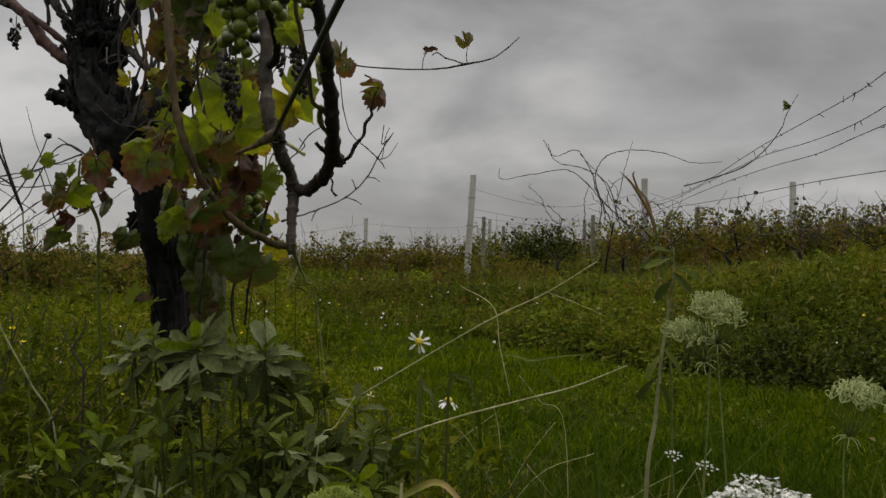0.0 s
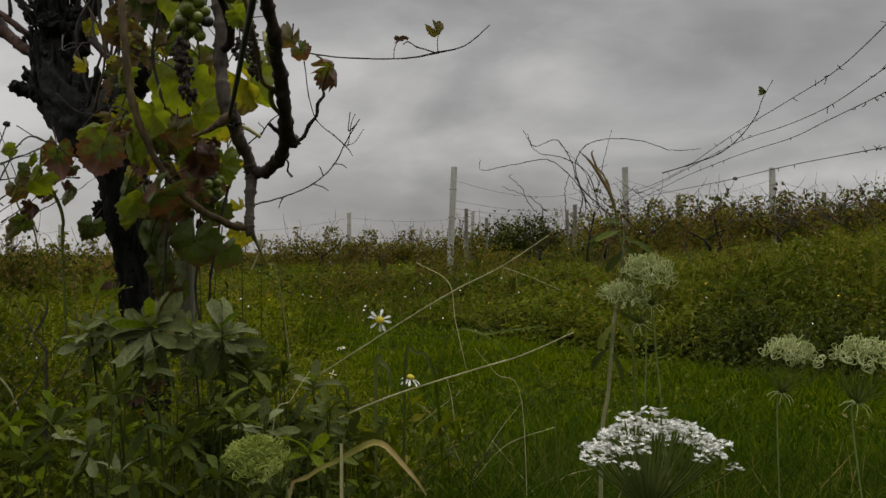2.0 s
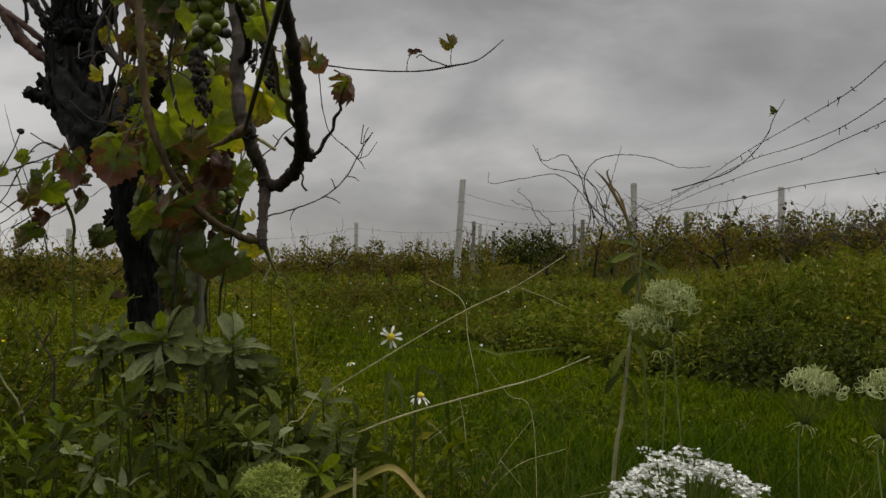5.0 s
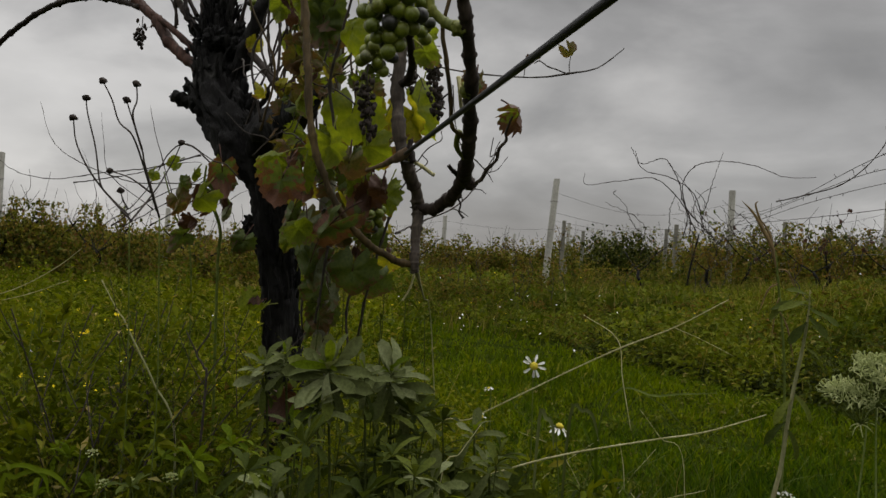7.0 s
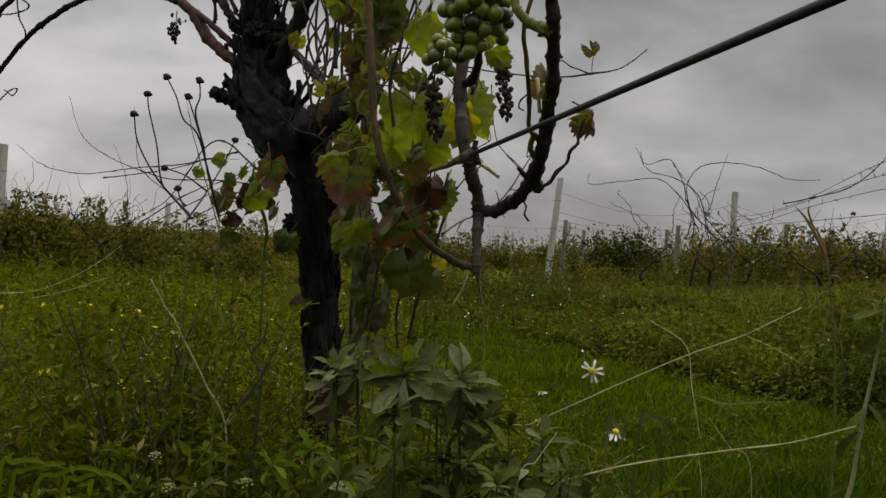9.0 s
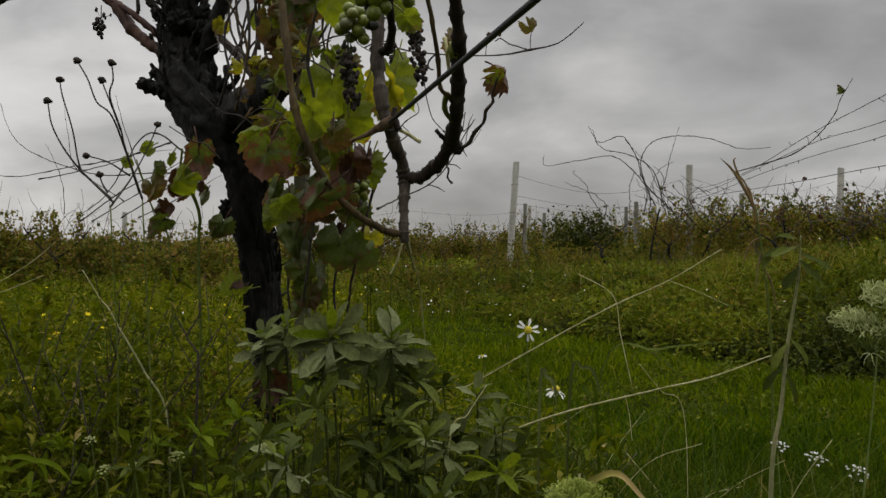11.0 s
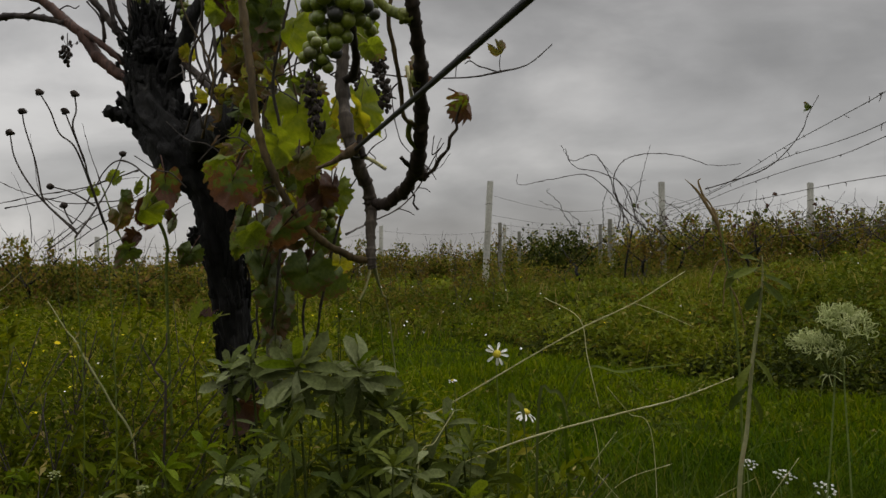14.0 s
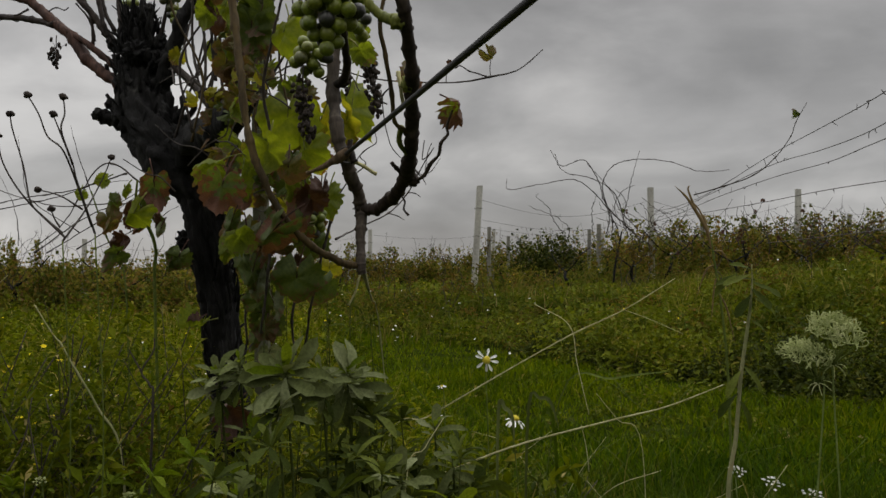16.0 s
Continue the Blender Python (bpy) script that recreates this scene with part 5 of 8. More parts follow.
for at, s in (((0.213, 0.965, 1.074), 0.0108), ((0.205, 0.885, 1.141), 0.0100), ((0.204, 1.160, 0.960), 0.0092), ((0.101, 1.290, 0.922), 0.0125)):
    bm = bmesh.new()
    blob(bm, at, (s, s, s * 1.1), 3, 0.55, 24)
    part("node", bm, GREEN_CANE if at[2] > 1.0 else CANE, vine)
cane([(0.107, 1.250, 0.819), (0.068, 1.230, 0.829), (0.023, 1.200, 0.860), (-0.016, 1.180, 0.906), (-0.043, 1.170, 0.961), (-0.070, 1.170, 1.034), (-0.085, 1.180, 1.119), (-0.101, 1.200, 1.209), (-0.121, 1.220, 1.320), (-0.137, 1.250, 1.394)],
     [0.0060, 0.0062, 0.0060, 0.0055, 0.0058, 0.0062, 0.0066, 0.0070, 0.0068, 0.0068], TAN_CANE, "tan jointed cane", 12, 0.36)
cane([(0.092, 1.200, 1.013), (0.071, 1.200, 0.998), (0.046, 1.210, 0.986), (0.016, 1.220, 0.977)], [0.0085, 0.0085, 0.0060, 0.0030], PEELING, "peeling knuckle of old wood", 14, 0.5, name="knuckle")
cane([(0.092, 1.210, 0.999), (0.117, 1.200, 0.987), (0.138, 1.200, 0.974)], [0.0035, 0.003], STRAW, "pale broken stub", 6)
cane([(0.101, 1.200, 0.993), (0.093, 1.200, 1.019), (0.094, 1.200, 1.030)], [0.006, 0.004], CANE, "", 7)
cane([(0.122, 0.880, 1.248), (0.138, 0.890, 1.220), (0.158, 0.900, 1.193), (0.165, 0.900, 1.169), (0.183, 0.900, 1.152), (0.204, 0.890, 1.143)], [0.005, 0.0055, 0.006, 0.0062, 0.0068, 0.008], GREEN_CANE, "yellow-green young shoot", 9)
cane([(0.182, 0.950, 1.213), (0.173, 0.950, 1.162), (0.180, 0.960, 1.114), (0.187, 0.980, 1.063), (0.190, 1.000, 1.028), (0.204, 1.030, 1.018)], [0.003, 0.003, 0.0034, 0.003, 0.0034], TAN_CANE, "", 7)
cane([(0.195, 0.990, 1.097), (0.199, 0.980, 1.076), (0.203, 0.990, 1.050)], [0.003, 0.0026], STRAW, "", 6)
cane([(0.186, 0.980, 1.075), (0.175, 0.980, 1.064), (0.173, 0.980, 1.054), (0.180, 0.980, 1.050)], [0.0014, 0.0011], TWIG, "", 5, 0, name="tendril")
cane([(0.196, 1.030, 1.023), (0.191, 1.050, 1.007), (0.200, 1.070, 0.990)], [0.005, 0.003], GREEN_CANE, "", 7)
cane([(0.208, 1.160, 0.958), (0.222, 1.150, 0.967), (0.231, 1.140, 0.981), (0.246, 1.130, 0.997), (0.250, 1.120, 1.013), (0.260, 1.115, 1.027), (0.259, 1.110, 1.040), (0.268, 1.110, 1.064)], [0.0036, 0.0027, 0.0032, 0.0024, 0.0029, 0.0020, 0.0023, 0.0015], GREY_CANE, "pale knotted twig", 8, 0.3)
cane([(0.191, 1.150, 0.965), (0.179, 1.130, 0.975), (0.172, 1.120, 0.983)], [0.0042, 0.003], CANE, "", 7)
cane([(0.174, 1.210, 0.943), (0.185, 1.200, 0.929), (0.184, 1.200, 0.915), (0.192, 1.200, 0.905)], [0.0018, 0.0014, 0.0022], TWIG, "", 5, 0, name="tendril")
cane([(0.054, 1.260, 1.132), (0.075, 1.240, 1.141), (0.087, 1.200, 1.162), (0.094, 1.120, 1.189), (0.102, 1.050, 1.206)], [0.008, 0.007, 0.0065, 0.006], CANE, "", 8)
cane([(-0.014, 1.700, 0.883), (-0.016, 2.100, 0.931), (0.046, 2.200, 0.972), (0.091, 2.300, 1.039), (0.119, 2.300, 1.094), (0.154, 2.300, 1.152), (0.165, 2.300, 1.168)], [0.0024, 0.0021, 0.0019, 0.0016, 0.0012], TWIG, "", 6, 0, name="shoot")
cane([(0.022, 2.200, 1.316), (0.034, 2.200, 1.222), (0.056, 2.200, 1.152), (0.103, 2.200, 1.110), (0.142, 2.200, 1.080), (0.153, 2.200, 1.141), (0.165, 2.200, 1.167)], [0.0016, 0.0014, 0.0012, 0.0010], TWIG, "", 5, 0, name="shoot")
cane([(0.142, 2.200, 1.080), (0.166, 2.200, 1.091), (0.189, 2.200, 1.125)], [0.0012, 0.0008], TWIG, "", 5, 0, name="shoot")
cane([(0.119, 2.300, 1.094), (0.089, 2.300, 1.123), (0.073, 2.300, 1.135)], [0.002, 0.0016], TWIG, "", 5, 0, name="shoot")
cane([(0.154, 2.300, 1.152), (0.131, 2.300, 1.135), (0.137, 2.300, 1.189)], [0.0018, 0.0014], TWIG, "", 5, 0, name="shoot")

for pts in ([(-0.088, 1.400, 0.843), (-0.091, 1.400, 0.811), (-0.104, 1.420, 0.735), (-0.116, 1.450, 0.690)], [(0.024, 1.420, 0.907), (0.012, 1.420, 0.861), (-0.004, 1.430, 0.798), (-0.021, 1.450, 0.735), (-0.039, 1.500, 0.666)],
            [(-0.060, 1.500, 0.756), (-0.067, 1.500, 0.710), (-0.059, 1.500, 0.643)], [(-0.153, 1.500, 0.783), (-0.161, 1.500, 0.732), (-0.162, 1.520, 0.662)]):
    cane(pts, [0.0028, 0.0022], TWIG, "", 6, 0, name="shoot")
cane([(0.068, 1.500, 0.816), (0.066, 1.500, 0.797), (0.059, 1.500, 0.771), (0.047, 1.500, 0.744)], [0.0025, 0.0018], STRAW, "", 6, 0, name="tendril")

# leaves
for at, size, angle, swing, nod, mat, label, kind in (
    ((-0.036, 1.300, 1.075), 0.1080, 266, 8, 6, LIME_LEAF, "long hanging yellow-green leaf", 1),
    ((-0.046, 1.210, 1.008), 0.0740, 276, -12, 12, LIME_LEAF, "", 0),
    ((-0.003, 1.420, 1.083), 0.1197, 262, 25, 10, YELLOW_LEAF, "yellowing leaf", 4),
    ((0.055, 1.480, 1.121), 0.1195, 288, -12, 8, LIME_LEAF, "yellow-green leaf shining against the sky", 4),
    ((-0.097, 1.110, 0.936), 0.0740, 262, 20, 14, RED_LEAF, "leaf with a withered brick-red rim", 0),
    ((-0.138, 1.200, 0.990), 0.0600, 195, 0, 50, GREEN_LEAF, "", 2),
    ((-0.350, 1.500, 0.972), 0.0820, 272, 30, 12, RED_LEAF, "drooping leaf with a withered red-brown tip", 7),
    ((-0.364, 1.420, 0.915), 0.0700, 230, -10, 10, LIME_LEAF, "yellow-green leaf with a brown withered tip", 6),
    ((-0.044, 1.180, 0.860), 0.1104, 218, -25, 25, RED_LEAF, "folded leaf with a pale pink back", 4),
    ((-0.038, 1.400, 0.789), 0.0960, 265, 5, 8, DARK_LEAF, "dull dark green drooping leaf", 1),
    ((-0.121, 1.400, 0.799), 0.0761, 280, 20, 10, DARK_LEAF, "", 4),
    ((-0.000, 1.300, 0.915), 0.0975, 262, 30, 8, RED_LEAF, "green leaf withered along one side", 5),
    ((0.044, 1.220, 0.946), 0.0397, 260, 30, 10, BROWN_LEAF, "shrivelled dark leaf", 3),
    ((0.278, 1.108, 1.068), 0.0480, 322, -40, 40, TURNING_LEAF, "half-withered leaf at the tip of a twig", 2),
    ((-0.151, 1.350, 0.896), 0.0615, 250, 10, 10, DARK_LEAF, "", 5),
    ((-0.116, 1.300, 0.959), 0.0696, 275, 10, 20, GREEN_LEAF, "", 4),
    ((-0.034, 1.300, 0.969), 0.0746, 265, -10, 10, GREEN_LEAF, "", 5),
    ((-0.004, 1.300, 1.020), 0.0800, 262, -25, 8, LIME_LEAF, "", 6),
    ((-0.020, 1.240, 0.983), 0.0600, 255, -10, 12, OLIVE_LEAF, "", 1),
    ((0.040, 1.500, 1.099), 0.1029, 275, -35, 8, YELLOW_LEAF, "", 0),
    ((0.018, 1.400, 0.938), 0.0761, 268, -10, 5, GREEN_LEAF, "", 4),
    ((-0.027, 1.400, 1.130), 0.0634, 262, -10, 5, OLIVE_LEAF, "", 4),
    ((-0.059, 1.400, 0.917), 0.0676, 250, -10, 15, OLIVE_LEAF, "", 1),
    ((-0.043, 1.500, 0.897), 0.0783, 262, -20, 10, GREEN_LEAF, "", 0),
    ((-0.126, 1.500, 1.106), 0.0559, 262, -20, 10, OLIVE_LEAF, "", 4),
    ((-0.279, 1.600, 1.379), 0.0886, 210, 0, 20, YELLOW_LEAF, "", 4),
    ((-0.042, 1.350, 1.248), 0.0769, 262, 0, 5, YELLOW_LEAF, "", 4),
    ((-0.233, 1.500, 1.157), 0.0447, 240, 0, 10, YELLOW_LEAF, "", 1),
    ((-0.018, 1.500, 0.772), 0.0760, 255, 10, 8, DARK_LEAF, "", 1),
    ((-0.156, 1.600, 1.296), 0.0661, 265, 10, 10, OLIVE_LEAF, "", 1),
    ((-0.220, 1.700, 1.336), 0.0597, 250, 30, 10, DARK_LEAF, "", 0),
    ((-0.022, 1.200, 1.205), 0.0792, 268, -35, -8, LIME_LEAF, "", 1),
    ((-0.430, 1.500, 0.838), 0.0600, 220, 15, 30, DARK_LEAF, "", 7),
    ((-0.433, 1.550, 0.974), 0.0322, 260, 0, 0, GREEN_LEAF, "", 4),
    ((-0.356, 1.550, 0.894), 0.0345, 250, 20, 0, PALE_LEAF, "", 4),
    ((-0.370, 1.700, 0.836), 0.0572, 250, 20, 0, DARK_LEAF, "", 1),
    ((-0.390, 1.700, 0.823), 0.0447, 230, -20, 0, DARK_LEAF, "", 4),
    ((-0.130, 1.480, 0.745), 0.0640, 262, 15, 8, DARK_LEAF, "", 1),
    ((-0.112, 1.470, 0.690), 0.0560, 272, -20, 8, OLIVE_LEAF, "", 4),
    ((-0.142, 1.500, 0.672), 0.0600, 255, 10, 12, DARK_LEAF, "", 5),
    ((-0.118, 1.520, 0.640), 0.0520, 268, 25, 10, PALE_LEAF, "", 0),
    ((-0.194, 1.600, 0.832), 0.0900, 262, 10, 8, DARK_LEAF, "", 4),
    ((-0.207, 1.620, 0.883), 0.0850, 270, 10, 8, OLIVE_LEAF, "", 1),
    ((-0.160, 1.580, 0.865), 0.0800, 255, 10, 8, DARK_LEAF, "", 5),
    ((-0.117, 1.420, 0.781), 0.0706, 265, 10, 5, PALE_LEAF, "pale underside of a hanging leaf", 4),
    ((-0.091, 1.450, 0.743), 0.0609, 275, -15, 5, PALE_LEAF, "", 5),
    ((-0.117, 1.500, 0.707), 0.0738, 250, 10, 10, DARK_LEAF, "", 0),
    ((-0.175, 1.420, 0.851), 0.0706, 255, 15, 10, GREEN_LEAF, "", 4),
    ((-0.132, 1.400, 0.872), 0.0634, 255, -15, 10, PALE_LEAF, "", 1),
    ((-0.335, 1.710, 0.698), 0.0420, 200, 0, 50, BROWN_LEAF, "tan withered leaf curled on the trunk", 5),
    ((-0.500, 1.600, 1.001), 0.0354, 200, 0, 0, GREEN_LEAF, "", 0),
    ((-0.551, 1.600, 0.971), 0.0283, 250, 0, 0, GREEN_LEAF, "", 1),
    ((-0.352, 1.730, 0.680), 0.0800, 190, 0, 62, GREEN_LEAF, "dull green leaf held level beside the trunk", 6),
    ((-0.149, 1.300, 1.176), 0.0517, 260, 20, 15, OLIVE_LEAF, "", 0),
    ((-0.298, 1.700, 1.302), 0.0497, 240, 0, 10, GREEN_LEAF, "", 1),
    ((-0.430, 1.850, 1.325), 0.0454, 245, 10, 10, YELLOW_LEAF, "", 0),
    ((-0.100, 1.350, 1.279), 0.0820, 260, -10, 10, DARK_LEAF, "", 0),
    ((-0.029, 1.500, 0.858), 0.0671, 255, 10, 10, DARK_LEAF, "", 1),
    ((0.103, 1.100, 1.224), 0.0435, 300, 0, 0, GREEN_LEAF, "", 1),
    ((0.125, 1.120, 1.159), 0.0397, 320, 20, 30, GREEN_LEAF, "", 2),
    ((-0.030, 1.700, 0.812), 0.0559, 260, 10, 10, YELLOW_LEAF, "", 1),
    ((-0.218, 1.600, 0.518), 0.0827, 230, 20, 30, BROWN_LEAF, "", 2),
    ((0.007, 1.300, 0.939), 0.0597, 250, 20, 20, BROWN_LEAF, "", 0),
    ((-0.221, 1.500, 1.322), 0.0783, 250, 10, 10, BROWN_LEAF, "", 1),
    ((-0.117, 1.350, 1.247), 0.0820, 265, 10, 10, DARK_LEAF, "", 0),
    ((0.189, 1.300, 1.138), 0.0358, 300, 10, 10, RED_LEAF, "", 1),
    ((0.082, 1.300, 1.231), 0.0696, 280, -10, 10, GREEN_LEAF, "", 0),
    ((0.201, 1.150, 1.122), 0.0415, 250, 30, 25, OLIVE_LEAF, "", 3),
):
    grape_leaf(vine, at, size * 0.92, angle, swing, nod, mat, label, kind)


ex = random.Random(77)
for k in range(36):
    s = ex.random()
    base = Vector((-0.237, 1.500, 1.314)).lerp(Vector((-0.087, 1.500, 0.796)), s) + Vector((ex.uniform(-0.05, 0.12), ex.uniform(-0.10, 0.30), ex.uniform(-0.03, 0.03)))
    mat = ex.choice((DARK_LEAF, DARK_LEAF, GREEN_LEAF, GREEN_LEAF, YELLOW_LEAF, BROWN_LEAF, RED_LEAF))
    grape_leaf(vine, base, ex.uniform(0.03, 0.06), ex.uniform(215, 320), ex.uniform(-50, 50), ex.uniform(-15, 45), mat)
for k in range(34):
    s = ex.random()
    base = Vector((-0.187, 1.500, 1.368)).lerp(Vector((-0.103, 1.500, 0.978)), s) + Vector((ex.uniform(-0.035, 0.075), ex.uniform(-0.15, 0.25), ex.uniform(-0.03, 0.03)))
    mat = ex.choice((DARK_LEAF, BROWN_LEAF, GREEN_LEAF, DARK_LEAF, YELLOW_LEAF))
    grape_leaf(vine, base, ex.uniform(0.028, 0.052), ex.uniform(215, 320), ex.uniform(-70, 70), ex.uniform(-15, 50), mat)
for k in range(70):
    s = ex.random()
    base = Vector((-0.164, 1.360, 1.400)).lerp(Vector((-0.127, 1.360, 1.010)), s) + Vector((ex.gauss(0, 0.026), ex.uniform(-0.12, 0.12), ex.uniform(-0.03, 0.03)))
    grape_leaf(vine, base, ex.uniform(0.02, 0.046), ex.uniform(200, 340), ex.uniform(-70, 70), ex.uniform(-30, 50), ex.choice((OLIVE_LEAF, OLIVE_LEAF, DARK_LEAF, GREEN_LEAF, YELLOW_LEAF)))
for k in range(46):
    base = Vector((-0.089, 1.400, 0.968)) + Vector((ex.uniform(-0.085, 0.085), ex.uniform(-0.10, 0.25), ex.uniform(-0.12, 0.10)))
    mat = ex.choice((GREEN_LEAF, YELLOW_LEAF, OLIVE_LEAF, DARK_LEAF, RED_LEAF, GREEN_LEAF))
    grape_leaf(vine, base, ex.uniform(0.028, 0.058), ex.uniform(205, 335), ex.uniform(-65, 65), ex.uniform(-20, 50), mat)
for k in range(14):
    base = Vector((-0.436, 1.620, 0.952)) + Vector((ex.uniform(-0.06, 0.06), ex.uniform(-0.08, 0.10), ex.uniform(-0.08, 0.06)))
    grape_leaf(vine, base, ex.uniform(0.028, 0.05), ex.uniform(205, 335), ex.uniform(-60, 60), ex.uniform(-20, 40), ex.choice((DARK_LEAF, RED_LEAF, OLIVE_LEAF, BROWN_LEAF, GREEN_LEAF)))
for k in range(18):
    base = Vector((-0.210, 1.520, 1.082)) + Vector((ex.uniform(-0.06, 0.06), ex.uniform(-0.08, 0.12), ex.uniform(-0.09, 0.08)))
    grape_leaf(vine, base, ex.uniform(0.026, 0.05), ex.uniform(205, 335), ex.uniform(-60, 60), ex.uniform(-20, 40), ex.choice((OLIVE_LEAF, OLIVE_LEAF, DARK_LEAF, YELLOW_LEAF, BROWN_LEAF)))
for k in range(10):
    a = Vector((-0.294, 1.600, 1.119)) + Vector((ex.uniform(-0.02, 0.22), ex.uniform(-0.25, 0.25), ex.uniform(-0.12, 0.05)))
    cane([a, a + Vector((ex.uniform(-0.03, 0.03), 0, 0.14)), a + Vector((ex.uniform(-0.05, 0.05), 0, 0.28)), a + Vector((ex.uniform(-0.07, 0.07), 0, 0.45))], [0.0026, 0.0016], TWIG if k % 3 else TAN_CANE, "", 6, 0, name="shoot")


for k in range(26):
    a = Vector((-0.168, 1.450, 1.191)) + Vector((ex.uniform(-0.12, 0.20), ex.uniform(-0.2, 0.25), ex.uniform(-0.30, 0.12)))
    d = Vector((ex.uniform(-1, 1), ex.uniform(-0.4, 0.4), ex.uniform(-0.3, 1))).normalized() * ex.uniform(0.04, 0.11)
    cane([a, a + d * 0.5 + Vector((0, 0, 0.01)), a + d, a + d * 1.3 + Vector((ex.uniform(-0.03, 0.03), 0, ex.uniform(-0.03, 0.03)))], [0.0016, 0.0009], TWIG, "", 5, 0, name="tendril")
for a, b in (((0.046, 2.200, 0.972), (0.090, 2.200, 0.954)), ((0.091, 2.300, 1.039), (0.127, 2.300, 1.026)), ((-0.016, 2.100, 0.931), (-0.028, 2.100, 0.901)), ((0.066, 2.250, 1.000), (0.053, 2.250, 1.027)), ((0.119, 2.300, 1.094), (0.143, 2.300, 1.062))):
    a, b = Vector(a), Vector(b)
    cane([a, a.lerp(b, 0.6) + Vector((0, 0, 0.004)), b], [0.0018, 0.001], TWIG, "", 5, 0, name="tendril")


# grapes
def berry_material(name, stops):
    m, nodes, links, bsdf = material(name)
    col = ramp(nodes, links, spread(nodes, links, "object"), stops)
    bloom = ramp(nodes, links, noise_node(nodes, links, 3.0, 4), [(0.35, (0.75, 0.75, 0.75)), (0.7, (1.25, 1.25, 1.3))])
    links.new(mixed(nodes, links, 1.0, col, bloom, "MULTIPLY"), bsdf.inputs["Base Color"])
    bsdf.inputs["Roughness"].default_value = 0.42
    bsdf.inputs["Subsurface Weight"].default_value = 0.25
    bsdf.inputs["Subsurface Radius"].default_value = (0.006, 0.008, 0.003)
    return m


BERRY = berry_material("green_grape", [(0.0, (0.090, 0.120, 0.007)), (0.6, (0.150, 0.175, 0.012)), (0.84, (0.11, 0.12, 0.014)), (0.91, (0.03, 0.032, 0.015)), (1.0, (0.018, 0.016, 0.018))])
bm = bmesh.new()
bmesh.ops.create_icosphere(bm, subdivisions=3, radius=1)
berry = bpy.data.meshes.new("berry")
bm.to_mesh(berry)
bm.free()
berry.materials.append(BERRY)
berry.shade_smooth()
DARK_BERRY = berry.copy()
DARK_BERRY.materials[0] = berry_material("dark_grape", [(0.0, (0.02, 0.022, 0.016)), (0.6, (0.05, 0.055, 0.02)), (1.0, (0.09, 0.10, 0.03))])


def bunch(centre, half, size, n, seed, label="", owner=None, skin=None):
    r = np.random.default_rng(seed)
    owner = owner or vine
    bm = bmesh.new()
    top, low = Vector(centre) + Vector((0, 0, half[2] * 1.25)), Vector(centre) - Vector((0, 0, half[2] * 0.8))
    tube(bm, [top, Vector(centre) + Vector((0.003, 0, half[2] * 0.4)), low], [0.0025, 0.0015], 6, 8)
    stem = part("grape_cluster", bm, GREEN_CANE, owner, label)
    done = []
    for _ in range(n * 60):
        if len(done) >= n:
            break
        d = r.normal(size=3)
        d = d / np.linalg.norm(d) * r.uniform(0.55, 1.0)
        taper = 1.0 if d[2] > 0 else 1 + 0.55 * d[2]
        p = np.array(centre) + d * half * [taper, taper, 1]
        if all(np.linalg.norm(p - q) > size * 1.72 for q in done):
            done.append(p)
            k = size * r.uniform(0.9, 1.1)
            piece("berry", skin or berry, stem, Matrix.Translation(p) @ Euler(r.uniform(0, 6, 3)).to_matrix().to_4x4() @ Matrix.Diagonal((k, k, k * 1.04, 1)))


bunch((0.105, 0.920, 1.168), (0.044, 0.036, 0.055), 0.0105, 70, 1, "bunch of green grapes, some turning dark")
bunch((0.035, 1.160, 1.159), (0.031, 0.027, 0.034), 0.0100, 44, 2, "bunch of green grapes with a dull bloom")
bunch((0.141, 1.000, 1.171), (0.014, 0.014, 0.03), 0.009, 9, 3, "few green grapes on a drying bunch")
bunch((-0.600, 1.980, 1.479), (0.026, 0.022, 0.034), 0.0095, 26, 4, "small green bunch close to the trunk")
bunch((-0.471, 1.900, 1.494), (0.026, 0.022, 0.034), 0.0095, 30, 8, "small dark bunch close to the trunk", None, DARK_BERRY)
bunch((-0.107, 1.400, 1.355), (0.034, 0.028, 0.036), 0.0100, 44, 9, "bunch of dark green grapes in the leaves", None, DARK_BERRY)
bunch((-0.450, 1.900, 1.430), (0.02, 0.02, 0.034), 0.009, 20, 5, "small green bunch close to the trunk")
bunch((-0.008, 1.400, 0.902), (0.026, 0.022, 0.036), 0.009, 26, 6, "green bunch half hidden by leaves")


def dried_bunch(a, b, wide, n, size, seed):
    r = np.random.default_rng(seed)
    a, b = Vector(a), Vector(b)
    bm = bmesh.new()
    tube(bm, [a + Vector((0, 0, 0.03)), a, (a + b) / 2 + Vector((0.004, 0, 0)), b], [0.0016, 0.001], 5, 10)
    stem = part("rachis", bm, TWIG, vine, "bunch of shrivelled black grapes")
    for _ in range(n):
        s = r.random()
        c = a.lerp(b, s)
        d = Vector(r.normal(size=3)).normalized() * wide * (1 - 0.4 * s) * r.uniform(0.4, 1.0)
        bm = bmesh.new()
        tube(bm, [c, c + d * 0.6, c + d], [0.0007], 4, 3)
        k = size * r.uniform(0.6, 1.2)
        blob(bm, c + d, (k, k, k * 1.3), 1, 0.6, 22)
        part("dried_berry", bm, SEED, stem)


